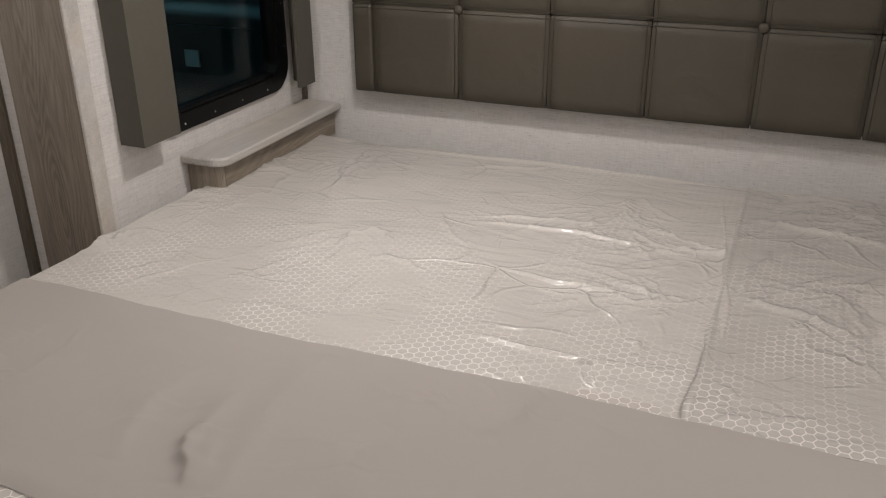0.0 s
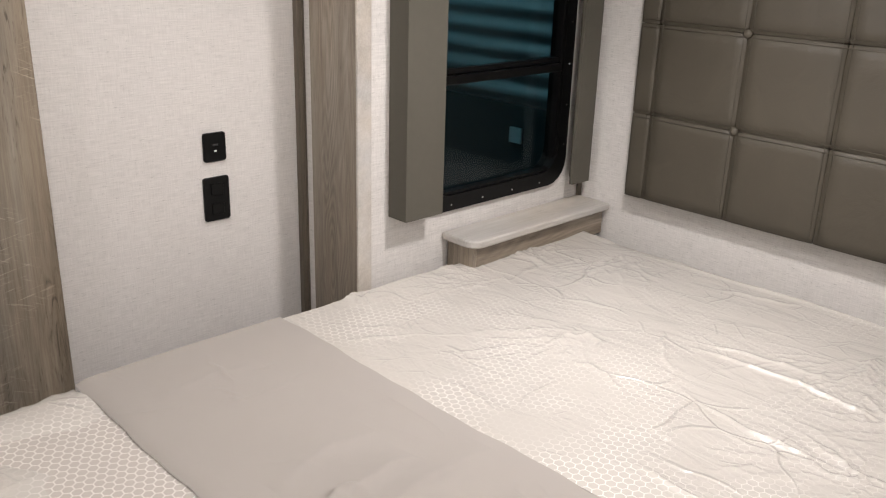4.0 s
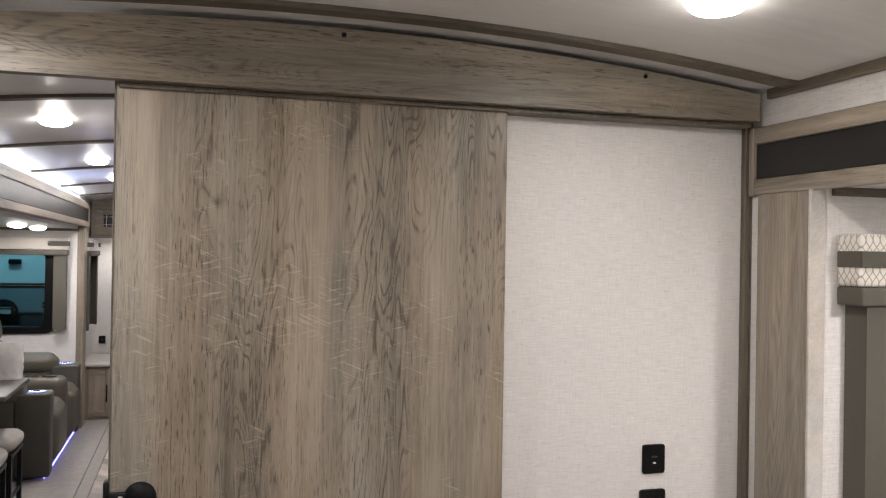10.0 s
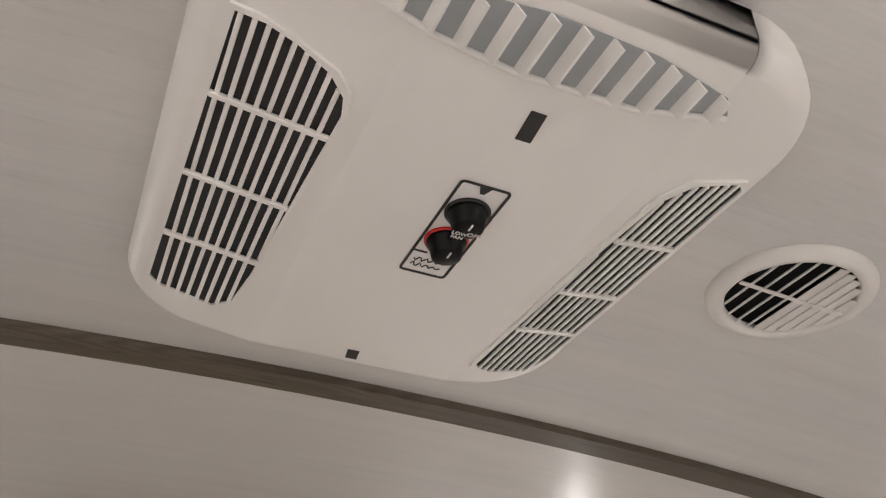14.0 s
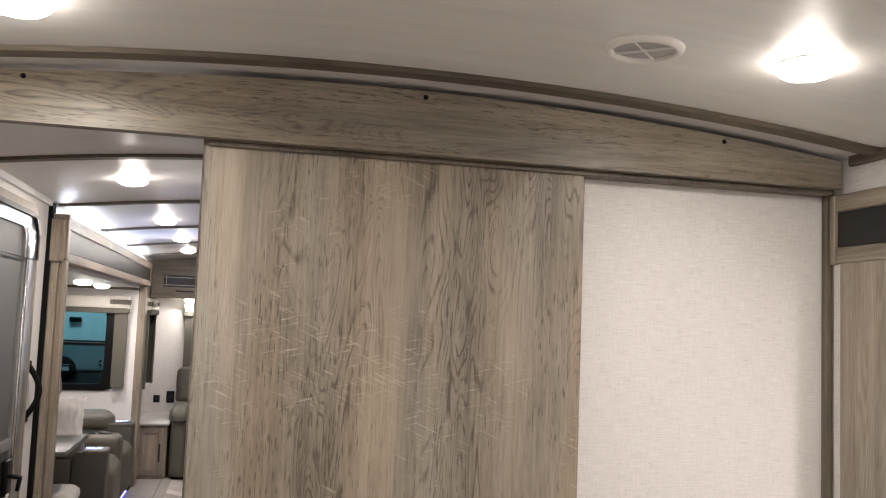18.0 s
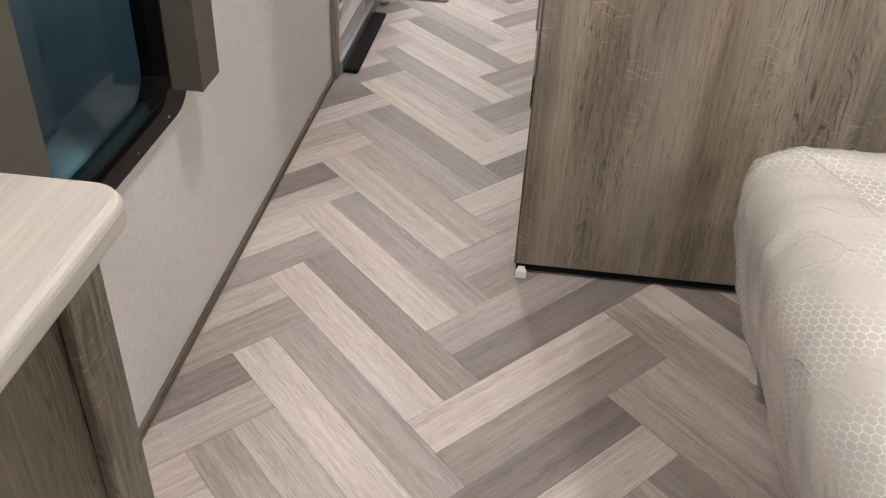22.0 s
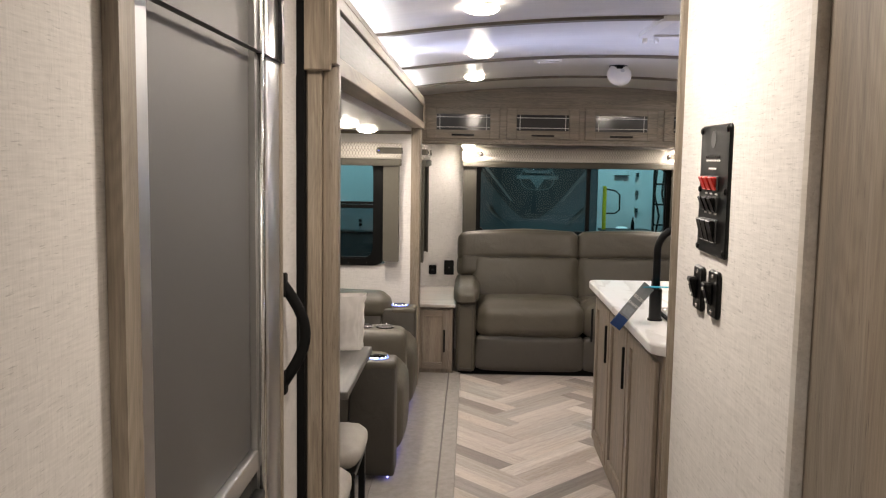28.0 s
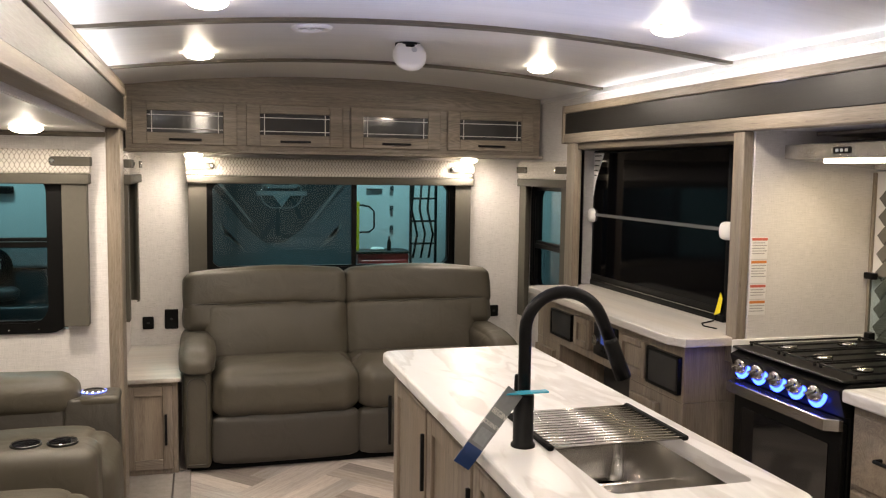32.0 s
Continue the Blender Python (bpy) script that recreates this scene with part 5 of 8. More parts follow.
# headboard: padded panels on a grid, buttons at every other crossing
hb = thing("headboard", (3.36, -1.2, 0.78), "olive-brown padded headboard with stitched squares and buttons", "headboard")
HBX, HBZ = 3.335, [0.775, 1.046, 1.322, 1.608]
HBY = [-0.508, -0.574, -0.860, -1.138, -1.424, -1.710, -1.988, -2.273, -2.35]
box("backing", (HBX + 0.022, HBY[-1], HBZ[0] + 0.004), (BED["x1"] - 0.001, HBY[0], HBZ[-1] - 0.004), M_olive, hb, "", 0.006, 2)
for a, b in zip(HBY, HBY[1:]):
    for c, d in zip(HBZ, HBZ[1:]):
        soft("padded_square", (HBX, b + 0.001, c + 0.001), (HBX + 0.03, a - 0.0005, d - 0.0005), 0.0035, M_olive, hb, "", 5, 0.0012)
for j, y in enumerate(HBY[1:-1]):
    for dy in (-0.012, 0.012):
        tube("seam", [(HBX + 0.001, y + dy, HBZ[0] + 0.01), (HBX - 0.0005, y + dy, (HBZ[0] + HBZ[-1]) / 2), (HBX + 0.001, y + dy, HBZ[-1] - 0.01)], 0.0012, M_olive, hb, "", 5)
for z in HBZ[1:3]:
    for dz in (-0.011, 0.011):
        tube("seam", [(HBX + 0.001, HBY[0] - 0.01, z + dz), (HBX - 0.0008, (HBY[0] + HBY[-1]) / 2, z + dz), (HBX + 0.001, HBY[-1] + 0.01, z + dz)], 0.0014, M_olive, hb, "", 5)
for y in (HBY[2], HBY[5]):
    for z in HBZ[1:3]:
        lathe("button", [(0.013, 0), (0.014, 0.004), (0.010, 0.008), (0.003, 0.010)], (HBX + 0.002, y, z), M_olive, hb, "covered button", "-x", 18)

# shelf beside the bed
sh = thing("bed_shelf", (3.05, -0.33, 0.6), "pale oak wall shelf beside the mattress", "shelf")
prism("top", rrect(2.737, 3.395, -0.416, -0.277, (0, 0, 0.045, 0), 6), 0.688, 0.713, M_lite_x, sh, "", "z", 0.006, 2)
box("front_rail", (2.775, -0.392, 0.60), (3.395, -0.374, 0.687), M_oak_x, sh)
box("end_rail", (2.760, -0.392, 0.56), (2.7745, -0.277, 0.687), M_oak_z, sh)

# ---- ceiling fittings in the bedroom ----
ac = thing("ceiling_air_conditioner", (1.21, -1.53, 2.03), "cream ceiling air conditioner with two grilles and two black knobs", "air conditioner")
AZ, FOLD_L, FOLD_R, LEAN = 2.035, 1.102, 1.343, 0.13


def ac_z(x):
    """The underside: a level middle panel and two sides that rise outwards."""
    return AZ + LEAN * (max(0.0, FOLD_L - x) + max(0.0, x - FOLD_R))


def ac_outline(d):
    n = 10
    pts = rrect(0.948 + d, 1.462 - d, -1.842 + d, -1.240 - d, [q - d for q in (0.085, 0.09, 0.12, 0.12)], n)
    back, front = -1.240 - d, -1.842 + d
    return pts[:n + 1] + [(FOLD_R, back), (FOLD_L, back)] + pts[n + 1:3 * n + 3] + [(FOLD_L, front), (FOLD_R, front)] + pts[3 * n + 3:]


def ac_shell():
    bm, r, rows = bmesh.new(), 0.020, []
    rows.append([bm.verts.new((x, y, ceil_z(x) + 0.003)) for x, y in ac_outline(0.0)])
    for k in range(7):
        a = math.pi / 2 * k / 6
        rows.append([bm.verts.new((x, y, ac_z(x) + r * (1 - math.sin(a)))) for x, y in ac_outline(r * (1 - math.cos(a)))])
    for a, b in zip(rows, rows[1:]):
        for k in range(len(a)):
            bm.faces.new((a[k], a[(k + 1) % len(a)], b[(k + 1) % len(a)], b[k])).smooth = True
    e = rows[-1]
    i1, i2, i3, i4 = 11, 12, 35, 36
    bm.faces.new(e[i2:i3 + 1])
    bm.faces.new((e[i1], e[i2], e[i3], e[i4]))
    bm.faces.new(e[i4:] + e[:i1 + 1])
    bmesh.ops.recalc_face_normals(bm, faces=bm.faces[:])
    return bm


part("shell", ac_shell(), M_cream, ac)


def within(poly, u):
    """The stretch of v that an outline covers at u, or None."""
    hits = [a[1] + (b[1] - a[1]) * (u - a[0]) / (b[0] - a[0]) for a, b in zip(poly, poly[1:] + poly[:1]) if (a[0] - u) * (b[0] - u) < 0]
    return (min(hits), max(hits)) if len(hits) > 1 else None


def grille(fold, side, poly, slots, cross):
    """A dark plate for the shade between cream slats on one sloping side; poly: (x, y) on the plan."""
    c, t = 1 / math.hypot(1, LEAN), LEAN / math.hypot(1, LEAN)
    m = Matrix(((side * c, 0, side * t, fold), (0, 1, 0, 0), (t, 0, -c, AZ), (0, 0, 0, 1)))
    uv = [(abs(x - fold) / c, y) for x, y in poly]
    # dark plate lies on the shell and stands in for the shaded recess
    g = part("grille", bm_prism(uv, 0.0005, 0.0012, "z"), M_ink, ac, "dark plate for the shaded grille opening", m)
    mid = (sum(q[0] for q in uv) / len(uv), sum(q[1] for q in uv) / len(uv))
    wide = [(u + math.copysign(0.005, u - mid[0]), v + math.copysign(0.005, v - mid[1])) for u, v in uv]
    rim = bm_ring(wide, uv, 0.0, 0.0035)
    part("rim", rim, M_cream, g, "", m @ Matrix(((1, 0, 0, 0), (0, 0, 1, 0), (0, 1, 0, 0), (0, 0, 0, 1))))
    lo, hi = min(q[0] for q in uv), max(q[0] for q in uv)
    for k in range(1, slots):
        u = lo + (hi - lo) * k / slots
        span = within(uv, u)
        if span:
            h = (hi - lo) / slots * 0.20
            part("slat", bm_box((u - h, span[0], 0.001), (u + h, span[1], 0.0045), 0.0008), M_cream, g, "", m)
    for v in cross:
        span = within([(q[1], q[0]) for q in uv], v)
        part("cross_bar", bm_box((span[0], v - 0.0032, 0.001), (span[1], v + 0.0032, 0.0055), 0.001), M_cream, g, "", m)


grille(FOLD_L, -1, [(0.981, -1.715), (0.975, -1.330), (0.985, -1.318), (1.044, -1.310), (1.062, -1.330), (1.069, -1.394), (1.081, -1.655), (1.076, -1.675), (1.060, -1.693), (1.030, -1.708), (1.004, -1.715)], 10, (-1.625, -1.518, -1.417))
grille(FOLD_R, 1, [(1.360, -1.312), (1.370, -1.303), (1.388, -1.297), (1.429, -1.308), (1.439, -1.340), (1.440, -1.700), (1.432, -1.708), (1.393, -1.694), (1.376, -1.664), (1.368, -1.560)], 9, (-1.598, -1.497, -1.410))
mouth = [(1.060, -1.784), (1.115, -1.767), (1.185, -1.758), (1.285, -1.761), (1.358, -1.781), (1.346, -1.797), (1.275, -1.811), (1.185, -1.815), (1.085, -1.804)]
# grey plate stands in for the shaded, faintly reflecting inside of the outlet
opening = prism("front_opening", mouth, AZ - 0.0012, AZ - 0.0004, plain("outlet_shade_grey", (0.36, 0.385, 0.40), 0.5), ac, "grey plate for the shaded air outlet", "z")
for k in range(11):
    x = 1.077 + 0.0262 * k
    span = within(mouth, x)
    part("front_vane", bm_prism([(-0.0012, 0.0), (0.0012, 0.0), (0.0075, -0.009), (0.0055, -0.009)], span[0], span[1], "y"), M_cream, opening, "", Matrix.Translation((x, 0, AZ - 0.001)))
lip = [(x, y + 0.003) for x, y in mouth[:5]]
tube("outlet_lip", [(x, y, AZ - 0.002) for x, y in lip], 0.003, M_cream, ac, "", 8)
# dark plates stand in for the shade in two slots
for x, y, l in ((1.223, -1.706, 0.034), (1.217, -1.275, 0.020)):
    prism("slot", [(x - 0.008, y - l / 2), (x + 0.006, y - l / 2), (x + 0.009, y + l / 2), (x - 0.005, y + l / 2)], AZ - 0.0012, AZ - 0.0002, M_ink, ac, "dark plate for a shaded slot", "z")
flat_down = Matrix(((1, 0, 0, 0), (0, 0, 1, 0), (0, 1, 0, AZ - 0.0012), (0, 0, 0, 1)))
part("label_border", bm_ring(rrect(1.200, 1.250, -1.624, -1.470, 0.005, 3), rrect(1.2025, 1.2475, -1.6215, -1.4725, 0.003, 3), 0, 0.001), M_ink, ac, "", flat_down)
box("label_line", (1.2025, -1.5085, AZ - 0.0012), (1.216, -1.5065, AZ - 0.0004), M_ink, ac, "", 0.0)
box("label_line", (1.234, -1.5085, AZ - 0.0012), (1.2475, -1.5065, AZ - 0.0004), M_ink, ac, "", 0.0)
prism("label_tab", [(1.219, -1.6215), (1.231, -1.6215), (1.227, -1.612), (1.223, -1.612)], AZ - 0.0012, AZ - 0.0004, M_ink, ac, "", "z")
for y, f in ((-1.494, 1.0), (-1.484, -1.0)):
    pts = [(1.208 + 0.0022 * k, y + f * 0.0045 * math.sin(k * 1.9) * (1 - k / 20), AZ - 0.0006) for k in range(15)]
    tube("label_mark", pts, 0.0007, M_ink, ac, "", 5)
KNOBS = []
for y, ring in ((-1.582, M_ink), (-1.534, M_red)):
    k_ = lathe("knob", [(0.0195, 0), (0.0195, 0.006), (0.0165, 0.010), (0.0145, 0.020), (0.012, 0.0215), (0.002, 0.022)], (1.225, y, AZ), M_black, ac, "black rotary knob", "-z", 28)
    lathe("knob_ring", [(0.0215, 0), (0.0215, 0.0025)], (1.225, y, AZ), ring, k_, "", "-z", 28)
    box("pointer", (1.2242, y - 0.011, AZ - 0.0228), (1.2258, y - 0.002, AZ - 0.0218), M_white, k_, "", 0.0)
    KNOBS.append(k_)

HERE = Vector((0, 0, 0))


def round_vent(x, y, r, open_, name, label):
    z = ceil_z(x)
    root = thing(name, (x, y, z), label, "ceiling vent")
    tilt = Matrix.Translation((x, y, z)) @ pose(0, 0, 0, 0, math.degrees(math.atan(2 * RISE * (x - W / 2) / (W / 2) ** 2)), 0)
    part("ring", bm_lathe([(r * 0.77, 0.0), (r * 0.77, -0.006), (r * 0.80, -0.011), (r * 0.88, -0.012), (r * 0.97, -0.007), (r, -0.003), (r, 0.001)], 48, False), M_white, root, "", tilt, True)
    # open vents get a flat black disc for the shade in the duct
    part("throat", bm_lathe([(r * 0.78, 0.0), (r * 0.78, -0.002)], 40), M_gum if open_ else plain("vent_grey", (0.40, 0.39, 0.38), 0.6), root, "black disc for the shaded throat" if open_ else "grey damper", tilt)
    if open_:
        # four thin louvres cross the open half, overlapping slats close the other
        for k in range(4):
            c = -0.60 + 0.19 * k
            h = math.sqrt(0.585 - c * c) * r
            part("louvre", bm_box((c * r - 0.0011, -h, -0.009), (c * r + 0.0011, h, -0.0065), 0.0004), M_white, root, "", tilt)
        for k in range(5):
            c = 0.06 + 0.142 * k
            h = math.sqrt(max(0.02, 0.575 - (c + 0.06) ** 2)) * r
            part("closed_slat", bm_box((-0.001, -h, -0.0016), (0.144 * r, h, 0.0), 0.0003), M_white, root, "", tilt @ Matrix.Translation((c * r, 0, -0.0085)) @ pose(0, 0, 0, 0, -9, 0))
        part("bar", bm_box((-r * 0.76, -0.004, -0.0105), (r * 0.76, 0.0015, -0.0085), 0.0005), M_white, root, "", tilt)
    else:
        for a in (45, 135):
            part("spoke", bm_box((-r * 0.75, -0.0015, -0.008), (r * 0.75, 0.0015, -0.004), 0.0), M_white, root, "", tilt @ pose(0, 0, 0, 0, 0, a))
    return root


round_vent(1.641, -1.546, 0.093, True, "ceiling_vent", "round white ceiling vent with turned louvres")
round_vent(1.606, -0.548, 0.078, False, "ceiling_vent", "small round white ceiling vent, closed")
round_vent(0.80, 4.87 + LS, 0.075, False, "ceiling_vent", "small round white ceiling vent in the living area, closed")

# ---- dresser by the side wall ----
dr = thing("dresser", (0.16, -1.95, 0), "grey oak dresser with a pale oak top", "dresser")
prism("top", rrect(0.001, 0.362, -2.70, -1.262, (0.045, 0, 0, 0), 8), 0.928, 0.966, M_lite, dr, "", "z", 0.012, 4)
box("body", (0.002, -2.70, 0.0), (0.300, -1.287, 0.9275), M_grey_oak, dr)
for k in range(3):
    y = -1.66 - 0.36 * k
    d = box("drawer_front", (0.3005, y - 0.33, 0.52), (0.316, y + 0.02, 0.90), M_grey_oak, dr)
    tube("handle", [(0.317, y - 0.21, 0.72), (0.334, y - 0.20, 0.72), (0.334, y - 0.11, 0.72), (0.317, y - 0.10, 0.72)], 0.005, M_black, d, "", 8)
box("end_stile", (0.3005, -1.36, 0.0), (0.318, -1.287, 0.9275), M_grey_oak, dr)
pull = tube("handle", [(0.302, -1.288, 0.565), (0.296, -1.27, 0.56), (0.262, -1.27, 0.488), (0.255, -1.288, 0.48)], 0.005, M_chrome, dr, "bright latch handle on the end panel", 8)

# sticker on the side window
stk = thing("exit_sticker", (0.0, -0.72, 1.26), "white window sticker with red letters", "sticker")
sm = facing("-x", -0.012, 0, 0)
box("paper", (-0.810, -0.0012, 1.240), (-0.722, 0.0, 1.286), M_paper, stk, "", 0.0, m=sm)


def letters(text, size, m, material, parent, name="lettering"):
    cu = bpy.data.curves.new(name, "FONT")
    cu.body, cu.size, cu.align_x, cu.align_y, cu.extrude = text, size, "CENTER", "CENTER", 0.0004
    tmp = bpy.data.objects.new(name, cu)
    scene.collection.objects.link(tmp)
    me = bpy.data.meshes.new_from_object(tmp.evaluated_get(bpy.context.evaluated_depsgraph_get()))
    bpy.data.objects.remove(tmp)
    bpy.data.curves.remove(cu)
    bm = bmesh.new()
    bm.from_mesh(me)
    bpy.data.meshes.remove(me)
    return part(name, bm, material, parent, "", m)


letters("EXIT", 0.036, sm @ Matrix.Translation((-0.766, -0.0022, 1.263)) @ pose(0, 0, 0, 90), M_red, stk)

for tx, sz, dx, dy in (("OFF", 0.0075, 0.011, 0.004), ("LOW", 0.0062, -0.008, 0.006), ("FAN", 0.0062, -0.008, 0.012)):
    letters(tx, sz, Matrix.Translation((1.225 + dx * 0.7, -1.582 + dy, AZ - 0.0222)) @ pose(0, 0, 0, 180, 0, 0), M_paper, KNOBS[0], "knob_print")

# ---- passage ----
cpl = thing("catch_plate", (0.0, 0.008, 0.985), "small steel door catch plate on the side wall", "catch plate")
box("plate", (0.0, -0.03, 0.985), (0.003, 0.045, 1.025), plain("dull_nickel", (0.34, 0.31, 0.285), 0.42, 1.0, grain=0.2, scale=50), cpl, "", 0.001)
for y in (-0.014, 0.029):
    lathe("catch_hole", [(0.008, 0), (0.008, 0.0008)], (0.003, y, 1.005), M_ink, cpl, "dark hole", "x", 14)

plate("light_switch", facing("+x", HALL_X, 0.135, 1.246), 0.030, 0.072, 0.010, "narrow black light switch on the passage wall", "light switch", ((-0.006, 0.006, -0.012, 0.012, M_ink),))

bd = thing("door_1", (HALL_X, 0.81, 0), "closed pale oak bathroom door with a round black knob", "door", "", "structure")
box("door_leaf", (HALL_X + 0.004, 0.485, 0.012), (HALL_X + 0.032, 1.142, 1.832), M_cab, bd)
for a, b in ((0.462, 0.484), (1.143, 1.165)):
    box("jamb", (HALL_X - 0.008, a, 0.0), (HALL_X + 0.044, b, 1.85), M_lite, bd)
box("head_jamb", (HALL_X - 0.008, 0.485, 1.8335), (HALL_X + 0.044, 1.142, 1.85), M_lite, bd)
lathe("knob", [(0.027, 0), (0.027, 0.006), (0.011, 0.010), (0.010, 0.030), (0.024, 0.036), (0.028, 0.050), (0.024, 0.062), (0.004, 0.066)], (HALL_X + 0.003, 1.09, 0.985), M_black, bd, "round glossy black knob", "-x", 24)
box("latch_plate", (HALL_X - 0.004, 1.075, 0.95), (HALL_X + 0.003, 1.105, 1.02), M_black, bd, "", 0.003)
for z in (0.298, 1.008, 1.66):
    box("hinge", (HALL_X - 0.013, 0.472, z - 0.050), (HALL_X + 0.003, 0.492, z + 0.050), M_black, bd, "black butt hinge", 0.003)

# entry door with its screen
ed = thing("door_2", (0, 1.5, 0), "closed entry door with rounded top, aluminium screen frame and dark screens", "door", "", "structure")
em = facing("-x", 0, 0, 0)
Y0, Y1, ZT = 1.085, 1.885, 1.945
part("trim", bm_ring(rrect(Y0, Y1, 0.0, ZT, (0.11, 0.11, 0, 0)), rrect(Y0 + 0.045, Y1 - 0.010, 0.05, ZT - 0.04, (0.07, 0.07, 0, 0)), -0.020, -0.001), M_oak_z, ed, "greyed oak door trim", em)
part("screen_frame", bm_ring(rrect(1.13, 1.872, 0.06, 1.905, (0.09, 0.09, 0.01, 0.01)), rrect(1.185, 1.692, 0.12, 1.845, (0.06, 0.06, 0.005, 0.005)), -0.012, 0.012), M_alu, ed, "aluminium screen door frame", em)
part("corner_cap", bm_ring(rrect(1.122, 1.876, 1.72, 1.912, (0.10, 0.10, 0, 0)), rrect(1.142, 1.856, 1.7205, 1.893, (0.085, 0.085, 0, 0)), -0.026, -0.012), M_black, ed, "black rounded head seal", em)
box("door_skin", (1.13, 0.020, 0.06), (1.868, 0.045, 1.905), M_screen, ed, "", 0.0, m=em)
for a, b in ((0.965, 1.005), (0.71, 0.748), (0.20, 0.245)):
    box("cross_bar", (1.186, -0.016, a), (1.691, 0.008, b), M_alu, ed, "aluminium cross bar", 0.004, 2, m=em)
box("edge_rib", (1.700, -0.024, 0.08), (1.722, -0.010, 1.84), M_chrome, ed, "bright aluminium rib", 0.003, 2, m=em)
box("edge_rib", (1.765, -0.018, 0.08), (1.862, -0.010, 1.84), M_alu, ed, "", 0.003, 2, m=em)
for a, b in ((1.006, 1.844), (0.749, 0.964), (0.246, 0.709)):
    box("screen", (1.188, -0.002, a), (1.690, 0.003, b), M_screen, ed, "dark insect screen", 0.0, m=em)
box("kick_plate", (1.188, -0.010, 0.121), (1.690, 0.006, 0.199), M_white, ed, "white kick plate", 0.003, m=em)
box("slide_panel", (1.38, -0.010, 0.752), (1.52, 0.0, 0.960), M_black, ed, "black sliding hand panel", 0.004, m=em)
prism("panel_grip", rrect(1.36, 1.374, 0.80, 0.92, 0.006, 3), -0.024, -0.008, M_gum, ed, "", "y", 0.003, 1, em)
lt = box("latch_box", (1.61, -0.028, 0.79), (1.695, -0.006, 0.93), M_black, ed, "black screen-door latch", 0.006, 2, m=em)
tube("lever", [(1.63, -0.03, 0.87), (1.63, -0.055, 0.865), (1.69, -0.06, 0.855), (1.70, -0.05, 0.80)], 0.009, M_black, lt, "", 8, em)
prism("tag", [(1.60, 0.74), (1.64, 0.75), (1.66, 0.80), (1.62, 0.80)], -0.030, -0.028, M_white, ed, "", "y", 0.0, 1, em)
box("sill", (1.13, -0.03, 0.0), (1.868, 0.04, 0.058), M_alu, ed, "aluminium sill", 0.004, m=em)
tagged(prism("door_mat", rrect(0.016, 0.088, 1.15, 1.79, 0.004, 3), 0.0, 0.018, M_gum, None, "", "z", 0.004), "narrow black rubber step tread by the entry door", "door mat")
tagged(box("step_lip", (0.011, 1.15, 0.018), (0.022, 1.79, 0.036), M_gum, None, "", 0.003), "raised black lip of the step tread", "step lip")

gh = thing("grab_handle", (0.0, 1.88, 1.1), "curved black grab handle beside the entry door", "grab handle")
arc = [(0.005 + 0.044 * math.sin(math.pi * k / 14), 1.955 + 0.01 * math.sin(math.pi * k / 14), 1.06 + 0.21 * k / 14) for k in range(15)]
tube("grip", arc, 0.012, M_gum, gh, "", 10)
for z in (1.06, 1.27):
    box("foot", (0.001, 1.94, z - 0.025), (0.012, 1.97, z + 0.025), M_gum, gh, "", 0.004, 2)

fx = thing("fire_extinguisher", (0.055, 1.943, 0), "small white fire extinguisher with black valve in a wall bracket", "fire extinguisher")
lathe("bottle", [(0.028, 0.0), (0.032, 0.006), (0.032, 0.185), (0.028, 0.212), (0.015, 0.232), (0.012, 0.240)], (0.056, 1.943, 0.018), M_white, fx, "white bottle")
lathe("strap", [(0.0335, 0.0), (0.0335, 0.034)], (0.056, 1.943, 0.135), M_black, fx, "black strap with print")
lathe("valve", [(0.015, 0.0), (0.018, 0.01), (0.014, 0.03), (0.010, 0.034)], (0.056, 1.943, 0.256), M_black, fx, "black valve")
box("lever", (0.044, 1.906, 0.290), (0.068, 1.963, 0.303), M_black, fx, "", 0.004, 2)
prism("lever", [(1.903, 0.332), (1.963, 0.306), (1.963, 0.316), (1.908, 0.344)], 0.046, 0.066, M_black, fx, "", "x", 0.002)
lathe("gauge", [(0.012, 0), (0.012, 0.006), (0.003, 0.007)], (0.056, 1.926, 0.292), M_chrome, fx, "", "-y", 14)
box("bracket", (0.002, 1.923, 0.02), (0.015, 1.963, 0.25), M_gum, fx, "", 0.002)
tube("hose", [(0.066, 1.930, 0.275), (0.086, 1.926, 0.262), (0.094, 1.928, 0.21), (0.092, 1.933, 0.165)], 0.006, M_gum, fx, "", 8)

# control panel
cp = thing("control_panel", (HALL_X, 1.535, 1.48), "black tank monitor panel with red and black rocker switches", "control panel")
cm = facing("+x", HALL_X, 1.535, 1.497) @ Matrix.Scale(0.90, 4)
part("panel", bm_prism(rrect(-0.088, 0.088, -0.113, 0.113, 0.008, 4), -0.006, 0.001, "y", 0.002), M_black, cp, "", cm)
for u in (-0.079, 0.079):
    for v in (-0.104, 0.0, 0.104):
        part("screw", bm_lathe([(0.006, 0), (0.006, 0.002), (0.003, 0.004)], 12), M_black, cp, "", cm @ Matrix.Translation((u, -0.006, v)) @ pose(0, 0, 0, 90))
part("emblem", bm_lathe([(0.015, 0), (0.015, 0.001)], 22), plain("grey_print", (0.07, 0.07, 0.07), 0.5), cp, "grey round emblem", cm @ Matrix.Translation((-0.005, -0.006, 0.088)) @ pose(0, 0, 0, 90))
